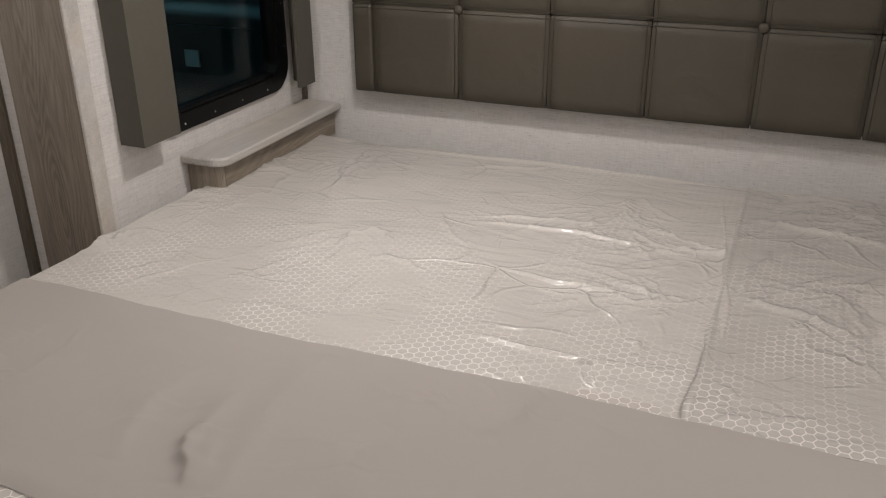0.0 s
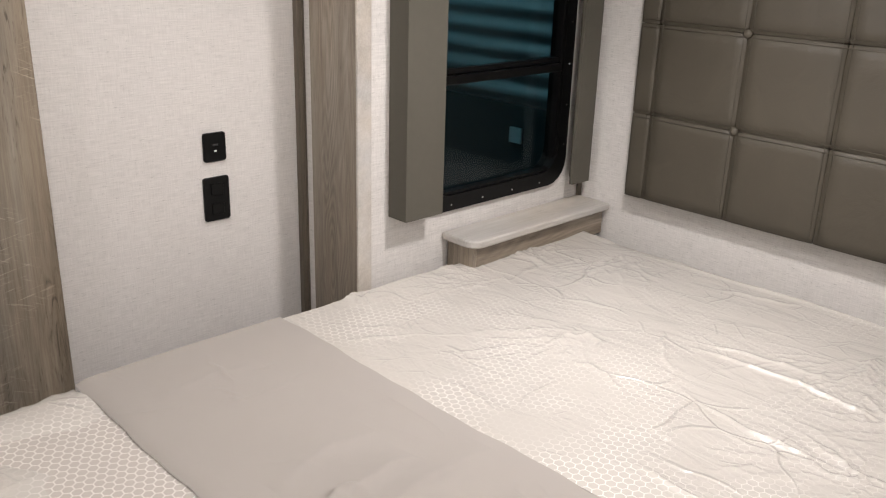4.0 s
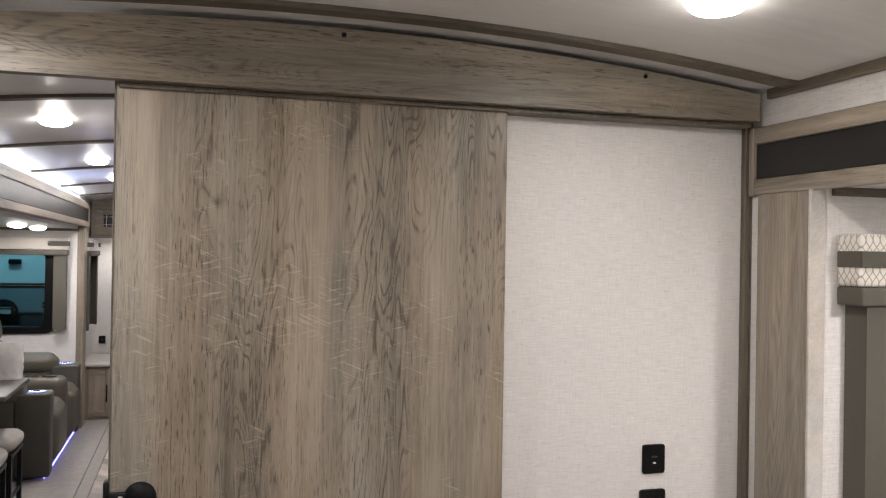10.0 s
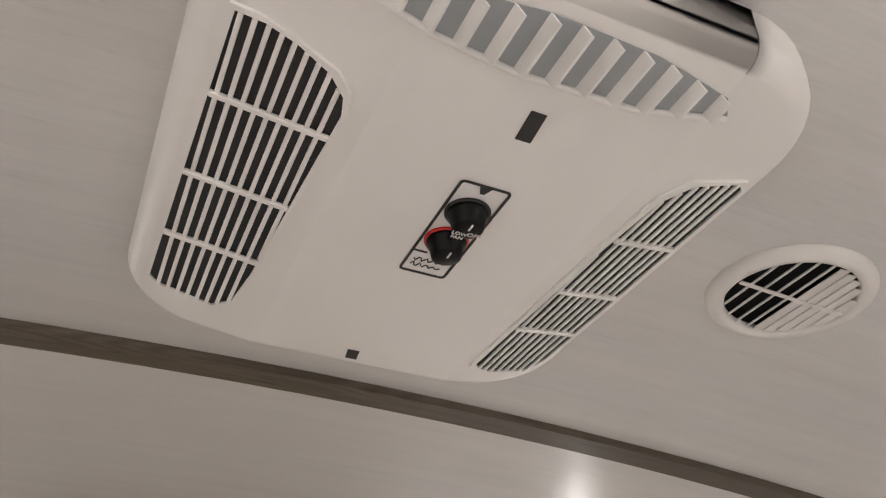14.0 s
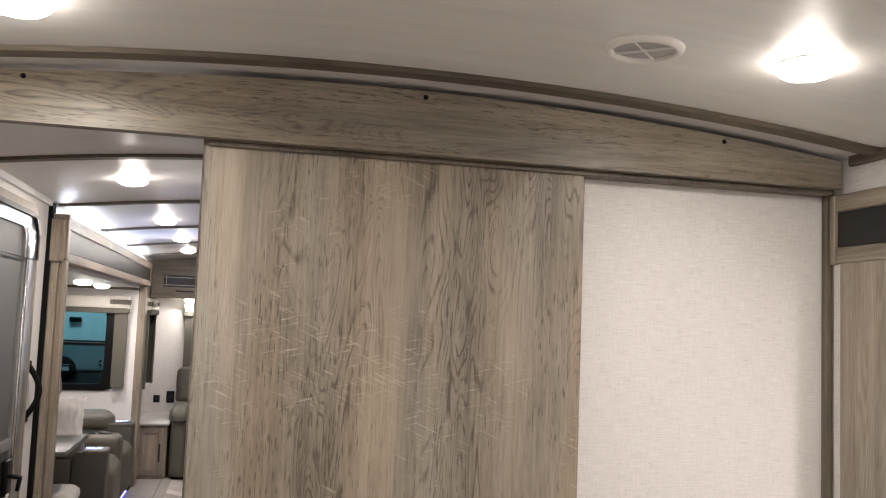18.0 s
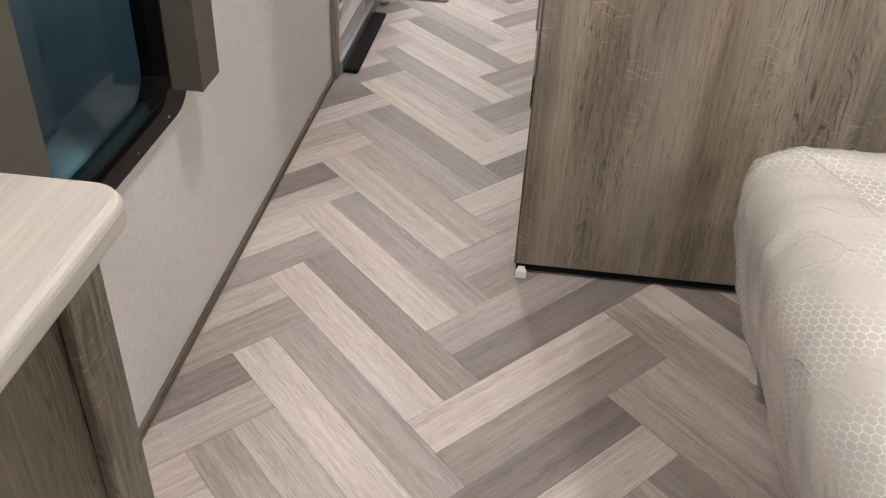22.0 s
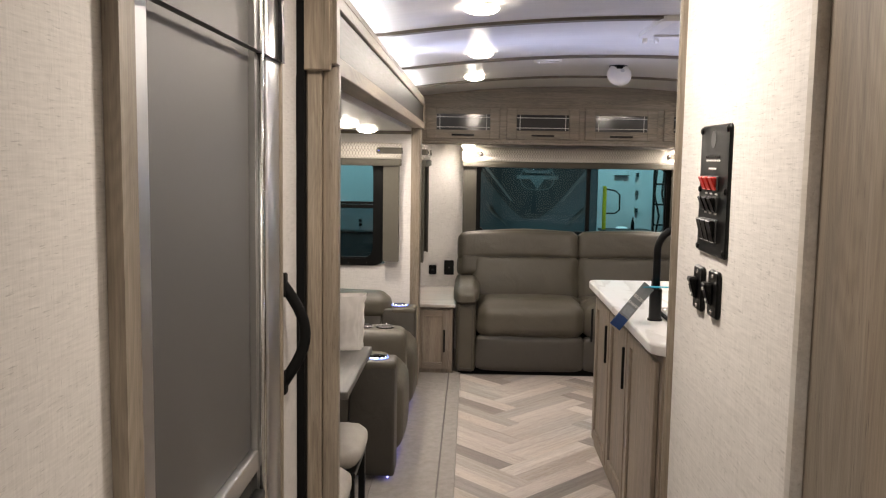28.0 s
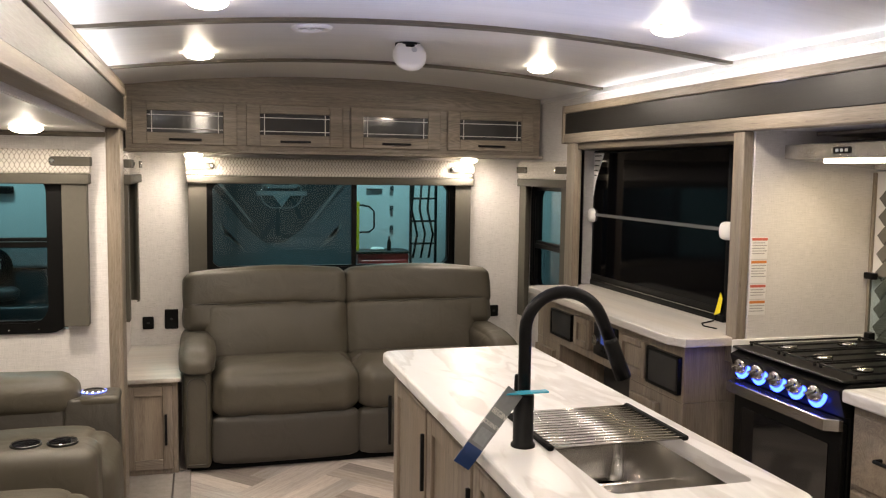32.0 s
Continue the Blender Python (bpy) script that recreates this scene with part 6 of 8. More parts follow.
for k in range(8):
    part("indicator", bm_lathe([(0.003, 0), (0.002, 0.003)], 8), M_ink, cp, "", cm @ Matrix.Translation((-0.042 + 0.011 * k, -0.006, 0.058)) @ pose(0, 0, 0, 90))
    box("print", (-0.046 + 0.011 * k, -0.0068, 0.050), (-0.039 + 0.011 * k, -0.006, 0.053), M_white, cp, "", 0.0, m=cm)
box("print", (-0.028, -0.0068, 0.036), (0.016, -0.006, 0.039), M_white, cp, "", 0.0, m=cm)
for k, u in enumerate((-0.038, -0.008, 0.024)):
    for z, hgt, mt, nm in ((0.012, 0.0115, M_red, "red_rocker"), (-0.024, 0.012, M_black, "rocker"), (-0.070, 0.019, M_black, "large_rocker")):
        w_ = 0.011 if hgt < 0.019 else 0.014
        s_ = box("switch_frame", (u - w_ - 0.002, -0.010, z - hgt - 0.002), (u + w_ + 0.002, -0.005, z + hgt + 0.002), M_ink, cp, "", 0.002, m=cm)
        rk = bm_box((u - w_, -0.016, z - hgt), (u + w_, -0.0095, z + hgt), 0.002)
        for v in rk.verts:
            if v.co.y < -0.012:
                v.co.y -= 0.005 * (v.co.z - z) / hgt
        part(nm, rk, mt, s_, "red rocker switch" if mt is M_red else "", cm)
    for z in (-0.006, -0.040):
        box("print", (u - 0.007, -0.0068, z - 0.0015), (u + 0.007, -0.006, z + 0.0015), M_white, cp, "", 0.0, m=cm)
for y, z in ((1.591, 1.334), (1.503, 1.337)):
    sw = thing("slide_switch", (HALL_X, y, z), "black slide-out rocker switch below the control panel", "switch", "slide-out switches")
    qm = facing("+x", HALL_X, y, z)
    part("cover", bm_prism(rrect(-0.026, 0.026, -0.037, 0.037, 0.008, 4), -0.008, 0.001, "y", 0.003), M_black, sw, "", qm)
    rk = bm_box((-0.016, -0.018, -0.018), (0.006, -0.0075, 0.018), 0.003)
    for v in rk.verts:
        if v.co.y < -0.012:
            v.co.y -= 0.005 * v.co.z / 0.018
    part("rocker", rk, M_black, sw, "", qm)
    for k in range(2):
        box("print", (-0.010, -0.0215 + k * 0.006, 0.006 - 0.018 * k), (-0.004, -0.016, 0.010 - 0.018 * k), M_white, sw, "", 0.0, m=qm)
    for v in (-0.028, 0.028):
        part("screw", bm_lathe([(0.004, 0), (0.003, 0.002)], 10), M_chrome, sw, "", qm @ Matrix.Translation((0, -0.008, v)) @ pose(0, 0, 0, 90))


HERE = Vector((0, LS, 0))

# ---- living area: rug, theatre seats, dining table ----
rug = thing("rug", (-0.15, 4.1, 0), "grey speckled carpet runner with a stitched border line", "rug")
prism("carpet", rrect(-0.05, 0.345, 1.955, 6.20, (0, 0, 0, 0.02), 4), 0.0, 0.012, M_carpet, rug, "", "z", 0.004)
line = [(-0.04, 2.03), (0.20, 2.03)] + [(0.20 + 0.06 * math.sin(a), 2.09 - 0.06 * math.cos(a)) for a in (0.3, 0.7, 1.1, 1.5)] + [(0.262, 2.25), (0.262, 6.19)]
tube("border_line", [(x, y, 0.0115) for x, y in line], 0.0045, M_carpet_line, rug, "darker stitched line", 6)


def recliner_seat(name, y0, y1, label, parent_group):
    root = thing(name, (-0.45, (y0 + y1) / 2, 0), label, "theatre seat", parent_group)
    soft("seat", (-0.50, y0, 0.30), (0.0, y1, 0.475), 0.07, M_sofa, root, "", 12, 0.025, 0.004, 1)
    soft("seat_front", (-0.12, y0 + 0.004, 0.06), (0.068, y1 - 0.004, 0.455), 0.085, M_sofa, root, "padded footrest front", 12, 0.018, 0.004, 2)
    tip = Matrix.Translation((-0.46, 0, 0.42)) @ pose(0, 0, 0, 0, -12, 0)
    soft("lumbar_cushion", (-0.26, y0, 0.0), (0.055, y1, 0.405), 0.085, M_sofa, root, "", 14, 0.022, 0.006, 3, m=tip)
    soft("head_cushion", (-0.27, y0 + 0.003, 0.360), (0.045, y1 - 0.003, 0.640), 0.105, M_sofa, root, "", 14, 0.022, 0.006, 4, m=tip)
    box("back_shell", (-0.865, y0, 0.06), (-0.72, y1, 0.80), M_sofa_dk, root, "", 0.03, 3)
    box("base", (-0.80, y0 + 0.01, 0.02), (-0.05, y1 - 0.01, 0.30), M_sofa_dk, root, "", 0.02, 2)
    return root


def arm(name, y0, y1, z, cups, label):
    root = thing(name, (-0.35, (y0 + y1) / 2, 0), label, "armrest", "theatre seat armrests")
    soft("pad", (-0.66, y0 - 0.006, 0.50), (-0.112, y1 + 0.006, 0.676), 0.07, M_sofa, root, "padded arm", 12, 0.012, 0.004, 6)
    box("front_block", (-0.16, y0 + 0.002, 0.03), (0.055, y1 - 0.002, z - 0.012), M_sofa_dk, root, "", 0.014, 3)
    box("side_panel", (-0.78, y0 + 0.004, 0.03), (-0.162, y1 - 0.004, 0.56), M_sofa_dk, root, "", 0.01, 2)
    soft("block_top", (-0.105, y0, z - 0.05), (0.06, y1, z - 0.001), 0.022, M_sofa, root, "", 8)
    for cx, cy, lit in cups:
        at = Matrix.Translation((cx, cy, z + 0.001))
        c = part("cup_holder", bm_lathe([(0.034, -0.05), (0.036, 0.0), (0.046, 0.004), (0.050, 0.003), (0.050, 0.0)], 28, False), M_black, root, "black cup holder", at, True)
        # flat dark disc at the rim stands in for the shaded hollow
        part("cup_floor", bm_lathe([(0.046, 0.0), (0.046, 0.0022)], 24), M_dark_glass, c, "", at)
        part("bright_lip", bm_lathe([(0.044, 0.0045), (0.046, 0.0062), (0.048, 0.0045)], 28, False), M_chrome, c, "chrome lip", at, True)
        if lit:
            part("rim", bm_lathe([(0.050, 0.0), (0.0535, 0.001), (0.0535, 0.003), (0.050, 0.003)], 28, False), M_led_ring, c, "blue-lit ring", at, True)
            for k in range(5):
                a = -2.6 + 0.52 * k
                part("light_point", bm_lathe([(0.004, 0), (0.004, 0.002)], 8), M_led_spot, c, "", Matrix.Translation((cx + 0.046 * math.cos(a), cy + 0.046 * math.sin(a), z + 0.005)))
    return root


recliner_seat("recliner", 4.225, 4.795, "grey-olive leather recliner seat facing the television", "theatre seats")
recliner_seat("recliner", 5.025, 5.53, "grey-olive leather recliner seat beside the end window", "theatre seats")
arm("armrest", 4.05, 4.22, 0.59, ((-0.035, 4.135, True),), "grey-olive leather armrest with a blue-lit cup holder")
arm("armrest", 5.535, 5.70, 0.59, ((-0.05, 5.62, True),), "grey-olive leather armrest with a blue-lit cup holder by the end wall")
con = thing("centre_console", (-0.3, 4.91, 0), "grey-olive leather centre console with two black cup holders", "console")
soft("console_body", (-0.66, 4.80, 0.10), (0.045, 5.02, 0.580), 0.05, M_sofa, con, "", 12, 0.004, 0.003, 5)
for cx in (-0.195, -0.075):
    at = Matrix.Translation((cx, 4.91, 0.586))
    c = part("cup_holder", bm_lathe([(0.036, -0.05), (0.040, 0.0), (0.050, 0.004), (0.053, 0.002), (0.053, -0.004)], 28, False), M_black, con, "black cup holder", at, True)
    # here too a dark disc takes the place of the shaded cup hollow
    part("cup_floor", bm_lathe([(0.049, 0.0), (0.049, 0.0022)], 24), M_dark_glass, c, "", at)
    part("bright_lip", bm_lathe([(0.047, 0.0045), (0.049, 0.0062), (0.051, 0.0045)], 28, False), M_chrome, c, "chrome lip", at, True)
tagged(box("led_strip", (0.02, 4.06, 0.022), (0.028, 5.68, 0.030), M_led_foot), "violet LED strip under the theatre seats", "LED strip", "LED strips")

tb = thing("dining_table", (-0.45, 3.0, 0), "grey wood-grain dining table in the slide-out", "table")
box("tabletop", (-0.868, 2.93, 0.722), (-0.006, 3.655, 0.750), M_table, tb, "", 0.006, 2)
for x in (-0.80, -0.20):
    for y in (3.03, 3.55):
        box("leg", (x - 0.03, y - 0.03, 0.0), (x + 0.03, y + 0.03, 0.7215), M_blackm, tb, "black table leg", 0.004)
box("apron", (-0.82, 3.01, 0.66), (-0.18, 3.03, 0.7215), M_blackm, tb)
box("apron", (-0.82, 3.55, 0.66), (-0.18, 3.57, 0.7215), M_blackm, tb)


def stool(y, x):
    root = thing("dining_stool", (x, y, 0), "dining stool with a padded pale cloth seat and black metal legs", "stool", "stools at the table")
    soft("seat", (x - 0.175, y - 0.175, 0.390), (x + 0.175, y + 0.175, 0.475), 0.04, M_stool, root, "", 8, 0.012)
    box("seat_frame", (x - 0.17, y - 0.17, 0.36), (x + 0.17, y + 0.17, 0.385), M_blackm, root)
    for i in (-1, 1):
        for j in (-1, 1):
            box("leg", (x + i * 0.155 - 0.013, y + j * 0.155 - 0.013, 0.0), (x + i * 0.155 + 0.013, y + j * 0.155 + 0.013, 0.36), M_blackm, root, "", 0.003)
        box("stretcher", (x + i * 0.155 - 0.009, y - 0.142, 0.12), (x + i * 0.155 + 0.009, y + 0.142, 0.14), M_blackm, root)
    return root


stool(3.32, -0.180)
stool(2.82, -0.175)

bag = thing("plastic_bag", (-0.345, 3.598, 0.75), "large open white film bag with cream papers on the table", "plastic bag")
for k, (xa, xb, ya, yb, h, c) in enumerate(((-0.60, -0.26, 3.568, 3.59, 0.155, (0.62, 0.55, 0.46)), (-0.255, -0.08, 3.572, 3.60, 0.175, (0.42, 0.39, 0.36)), (-0.60, -0.08, 3.602, 3.63, 0.14, (0.55, 0.50, 0.44)))):
    soft("content", (xa, ya, 0.7515), (xb, yb, 0.7515 + h), 0.006, plain(f"bag_content_{k}", c, 0.7, grain=0.12, scale=7), bag, "cream paper bundle", 8, 0.002, 0.003, k)
fm = bpy.data.materials.new("clear_film")
fn, fl, fp = nodes_of(fm)
fp.inputs["Base Color"].default_value = (0.90, 0.87, 0.84, 1)
fp.inputs["Roughness"].default_value = 0.28
fco, ft, fr_, fb = fn.new("ShaderNodeTexCoord"), fn.new("ShaderNodeTexNoise"), fn.new("ShaderNodeMapRange"), fn.new("ShaderNodeBump")
ft.inputs["Scale"].default_value, ft.inputs["Detail"].default_value, ft.inputs["Distortion"].default_value = 8.0, 4, 0.6
fl.new(fco.outputs["Object"], ft.inputs["Vector"])
fl.new(ft.outputs[0], fr_.inputs[0])
fr_.inputs[1].default_value, fr_.inputs[2].default_value, fr_.inputs[3].default_value, fr_.inputs[4].default_value = 0.35, 0.65, 0.55, 0.80
fl.new(fr_.outputs[0], fp.inputs["Alpha"])
fb.inputs["Strength"].default_value, fb.inputs["Distance"].default_value = 0.5, 0.01
fl.new(ft.outputs[0], fb.inputs["Height"])
fl.new(fb.outputs[0], fp.inputs["Normal"])
bm = bmesh.new()
NR, NZ = 96, 16
rows = []
for j in range(NZ + 1):
    f = j / NZ
    row = []
    for k in range(NR):
        a = 2 * math.pi * k / NR
        ca, sa = math.cos(a), math.sin(a)
        u, v = math.copysign(abs(ca) ** 0.28, ca), math.copysign(abs(sa) ** 0.28, sa)
        q = Vector((u * 2.2, v * 2.2, f * 1.3))
        w_ = noise.noise(q * 1.1) * 0.008 + max(0, 1 - abs(noise.noise(q * 2.3)) * 7) * 0.006 * (1 - 0.6 * f)
        flare = 1.0 + 0.03 * f + (0.03 if f > 0.9 else 0)
        top = 0.225 + 0.010 * noise.noise(Vector((u * 1.5, v * 1.5, 7)))
        row.append(bm.verts.new((-0.345 + (0.300 * flare + w_) * u, 3.598 + (0.042 * flare + w_) * v, 0.752 + top * f)))
    rows.append(row)
for a, b in zip(rows, rows[1:]):
    for k in range(NR):
        bm.faces.new((a[k], a[(k + 1) % NR], b[(k + 1) % NR], b[k]))
part("film", bm, fm, bag, "thin wrinkled white film", smooth=True)

# ---- sofa under the rear window ----
sofa = thing("sofa", (1.2, 6.55, 0), "grey-olive leather two-seat sleeper sofa under the rear window", "sofa")
SX0, SX1, SM = 0.305, 2.10, 1.215
for s, a, b in ((-1, SX0 + 0.148, SM), (1, SM + 0.003, SX1 - 0.148)):
    soft("seat_cushion", (a, 6.40, 0.395), (b, 6.75, 0.530), 0.05, M_sofa, sofa, "", 12, 0.012)
    soft("seat_front", (a, 6.125, 0.262), (b, 6.56, 0.536), 0.10, M_sofa, sofa, "rolled seat front", 20, 0.016, 0.007, 3)
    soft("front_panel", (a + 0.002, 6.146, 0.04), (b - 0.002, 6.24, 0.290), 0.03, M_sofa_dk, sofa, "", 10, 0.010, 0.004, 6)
    lean = Matrix.Translation((0, 6.60, 0.5)) @ pose(0, 0, 0, -10, 0, 0)
    lo_, hi_ = (SX0 + 0.012, SM - 0.010) if s < 0 else (SM + 0.010, SX1 - 0.012)
    ci, co_ = (SX0 + 0.105, SM - 0.008) if s < 0 else (SM + 0.008, SX1 - 0.105)
    soft("back_cushion", (ci, -0.088, -0.03), (co_, 0.16, 0.322), 0.050, M_sofa, sofa, "", 22, 0.022, 0.009, 2, m=lean)
    wing = (lo_ - 0.004, lo_ + 0.20) if s < 0 else (hi_ - 0.20, hi_ + 0.004)
    soft("wing", (wing[0], -0.078, 0.150), (wing[1], 0.15, 0.345), 0.05, M_sofa, sofa, "padded outer corner", 12, 0.012, 0.008, 7, m=lean)
    head = bm_soft((lo_ - 0.004, -0.080, 0.285), (hi_ + 0.004, 0.15, 0.500), 0.040, 20, 0.014, 0.008, 5)
    for v in head.verts:
        # the outer end droops a little and the top edge bows
        far = max(0.0, abs(v.co.x - SM) / 0.9)
        v.co.z += 0.010 * math.sin(far * math.pi) - 0.018 * far ** 3
    part("head_cushion", head, M_sofa, sofa, "", lean, True)
    seam = [(lo_ + 0.06 + (hi_ - lo_ - 0.12) * k / 12, -0.0835 - 0.004 * math.sin(math.pi * k / 12), 0.300 + 0.006 * math.sin(k * 1.3)) for k in range(13)]
    tube("seam", seam, 0.004, M_sofa_dk, sofa, "", 6, m=lean)
for s, a, b in ((-1, SX0 - 0.004, SX0 + 0.150), (1, SX1 - 0.150, SX1 + 0.004)):
    pad = bm_soft((a - 0.004, 6.115, 0.512), (b + 0.008, 6.80, 0.655), 0.045, 16, 0.012, 0.008, 2)
    for v in pad.verts:
        front = max(0.0, (6.32 - v.co.y) / 0.2)
        v.co.z -= 0.030 * front * front * (v.co.z > 0.56)
    part("arm_pad", pad, M_sofa, sofa, "", smooth=True)
    soft("arm_panel", (a + 0.010, 6.140, 0.025), (b - 0.006, 6.80, 0.545), 0.028, M_sofa, sofa, "", 12, 0.006, 0.004, 9)
    part("arm_piping", bm_ring(rrect(a + 0.028, b - 0.028, 0.05, 0.505, (0.045, 0.045, 0, 0)), rrect(a + 0.034, b - 0.034, 0.056, 0.499, (0.04, 0.04, 0, 0)), 6.130, 6.145), M_sofa_dk, sofa)
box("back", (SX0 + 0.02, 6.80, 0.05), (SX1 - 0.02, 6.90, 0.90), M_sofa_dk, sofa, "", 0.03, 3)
# black block fills the gap between sofa and floor
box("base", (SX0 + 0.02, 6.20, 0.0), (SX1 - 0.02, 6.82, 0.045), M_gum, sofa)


def shaker(m, w, h, d, parent, handle=None, mats=(M_cab, M_cab_x), rail=0.05, name="cabinet_door"):
    """A framed door in the plane of m, with a sunk panel; handle: (u0, u1, v0, v1)."""
    root = box(name, (rail * 0.9, -d * 0.35, rail * 0.9), (w - rail * 0.9, 0, h - rail * 0.9), M_oak_z if name == "sunk_panel" else mats[0], parent, "", 0.0, m=m)
    for lo, hi, mt in (((0, 0), (rail, h), mats[0]), ((w - rail, 0), (w, h), mats[0]), ((rail, 0), (w - rail, rail), mats[1]), ((rail, h - rail), (w - rail, h), mats[1])):
        box("rail", (lo[0], -d, lo[1]), (hi[0], 0, hi[1]), mt, root, "", 0.003, m=m)
    if handle:
        u0, u1, v0, v1 = handle
        box("handle", (u0, -d - 0.026, v0), (u1, -d - 0.014, v1), M_blackm, root, "matt black bar handle", 0.003, 2, m=m)
    return root


sc = thing("side_cabinet", (0.16, 6.5, 0), "pale oak side cabinet beside the sofa", "cabinet")
box("body", (0.003, 6.165, 0.0), (0.285, 6.995, 0.489), M_cab, sc)
box("top", (0.002, 6.125, 0.490), (0.302, 7.0, 0.513), M_lite_x, sc, "pale wood top", 0.006, 2)
shaker(facing("+y", 0.025, 6.1645, 0.04), 0.235, 0.43, 0.018, sc, (0.195, 0.208, 0.13, 0.29))

for x, z, w_, h_, nm in ((0.100, 0.645, 0.062, 0.075, "usb_outlet"), (0.232, 0.665, 0.078, 0.118, "power_outlet"), (2.165, 0.675, 0.078, 0.118, "power_outlet"), (2.262, 0.655, 0.062, 0.075, "usb_outlet")):
    plate(nm, facing("+y", x, (REAR - LS), z), w_, h_, 0.010, "black outlet plate on the rear wall", "outlet", ((-0.008, 0.008, -0.006, 0.006, M_ink),))

# ---- overhead cabinets ----
oc = thing("overhead_cabinet", (1.2, 6.8, 1.65), "arched greyed oak overhead cabinets with four glazed doors", "cabinet")
n = 20
bm = bmesh.new()
rows = []
for k in range(n + 1):
    x = 0.02 + (W - 0.04) * k / n
    rows.append([bm.verts.new(q) for q in ((x, 6.645, 1.665), (x, 6.665, 1.665), (x, 6.665, ceil_z(x) + 0.004), (x, 6.645, ceil_z(x) + 0.004))])
for a, b in zip(rows, rows[1:]):
    for i in range(4):
        bm.faces.new((a[i], a[(i + 1) % 4], b[(i + 1) % 4], b[i]))
bm.faces.new(rows[0])
bm.faces.new(rows[-1][::-1])
bmesh.ops.recalc_face_normals(bm, faces=bm.faces[:])
part("face_board", bm, M_oak_x, oc)
box("bottom_board", (0.003, 6.620, 1.650), (W - 0.003, (REAR - LS) - 0.003, 1.664), M_oak_x, oc, "", 0.002)
for a, b in ((0.055, 0.605), (0.655, 1.195), (1.24, 1.775), (1.82, 2.36)):
    dm = facing("+y", a, 6.6445, 1.690)
    w_, h_ = b - a, 0.232
    d = box("door_panel", (0.07, -0.006, 0.06), (w_ - 0.07, 0.0, h_ - 0.045), plain("smoked_glass", (0.05, 0.05, 0.05), 0.08), oc, "smoked glass pane", 0.0, m=dm)
    for lo, hi in (((0, 0), (0.075, h_)), ((w_ - 0.075, 0), (w_, h_)), ((0.075, 0), (w_ - 0.075, 0.065)), ((0.075, h_ - 0.05), (w_ - 0.075, h_))):
        box("rail", (lo[0], -0.020, lo[1]), (hi[0], 0, hi[1]), M_oak_x, d, "", 0.003, m=dm)
    for z in (0.085, h_ - 0.072):
        box("muntin", (0.075, -0.010, z - 0.002), (w_ - 0.075, -0.006, z + 0.002), M_white, d, "pale glazing line", 0.0, m=dm)
    for u in (0.10, w_ - 0.10):
        box("muntin", (u - 0.002, -0.010, 0.066), (u + 0.002, -0.006, h_ - 0.051), M_white, d, "", 0.0, m=dm)
    box("handle", (w_ / 2 - 0.085, -0.044, 0.022), (w_ / 2 + 0.085, -0.032, 0.034), M_blackm, d, "matt black bar handle", 0.003, 2, m=dm)
    for u in (-0.07, 0.07):
        box("handle_foot", (w_ / 2 + u - 0.006, -0.033, 0.023), (w_ / 2 + u + 0.006, -0.019, 0.033), M_blackm, d, "", 0.0, m=dm)

# ---- television wall ----
tv = thing("television", (2.47, 5.33, 0.97), "large black flat television with shipping tape across the screen", "television")
box("panel", (2.465, 4.72, 0.985), (2.50, 5.99, 1.685), M_black, tv, "", 0.006, 2)
box("screen", (2.4635, 4.735, 1.02), (2.466, 5.975, 1.672), M_tv, tv, "dark glossy screen", 0.0)
box("tape", (2.461, 4.72, 1.335), (2.4632, 5.99, 1.35), plain("clear_tape", (0.10, 0.10, 0.10), 0.3), tv, "grey strip of tape", 0.0)
for y in (4.73, 5.98):
    soft("foam_corner", (2.44, y - 0.035, 1.30), (2.505, y + 0.035, 1.375), 0.025, M_white, tv, "white foam wrap", 6)
prism("label", [(-5.975, 1.44), (-5.95, 1.52), (-5.86, 1.672), (-5.975, 1.672)], -0.002, 0.0, M_paper, tv, "white corner label", "y", 0.0, 1, facing("+x", 2.4625, 0, 0))
for k in range(5):
    box("label_print", (-5.967, -0.0028, 1.655 - 0.026 * k), (-5.885 - 0.014 * k, -0.0021, 1.661 - 0.026 * k), M_ink, tv, "", 0.0, m=facing("+x", 2.4625, 0, 0))
prism("yellow_tag", [(-4.775, 0.985), (-4.735, 1.0), (-4.72, 1.06), (-4.735, 1.085)], -0.012, -0.010, M_yellow, tv, "yellow energy tag", "y", 0.0, 1, facing("+x", 2.4625, 0, 0))
box("lower_bezel", (2.458, 4.725, 0.9605), (2.50, 5.985, 0.990), M_black, tv, "", 0.004, 2)
box("bezel_line", (2.4565, 4.74, 0.988), (2.4582, 5.97, 0.9905), M_steel, tv, "thin grey line", 0.0)
tube("cable", [(2.35, 4.60, 0.963), (2.33, 4.66, 0.964), (2.36, 4.72, 0.963), (2.44, 4.76, 0.964), (2.47, 4.78, 0.99)], 0.003, M_gum, tv, "", 6)
structure("wall_tv_back", (2.56, 4.515, 0.0), (2.58, (KIT["y1"] - LS), KIT["z"]), M_oak_z, "greyed oak panel behind the television")
structure("trim_tv_head", (2.335, 4.515, 1.69), (2.56, (KIT["y1"] - LS), 1.724), M_edge_y, "dark wooden head board over the television", 0.002, "trim")
structure("wall_tv_side", (2.364, 4.425, 0.0), (2.99, 4.475, KIT["z"]), M_wall, "off-white linen-textured panel beside the range")

ct = thing("media_cabinet", (2.4, 5.2, 0), "oak media cabinet with a fireplace opening under the television", "cabinet")
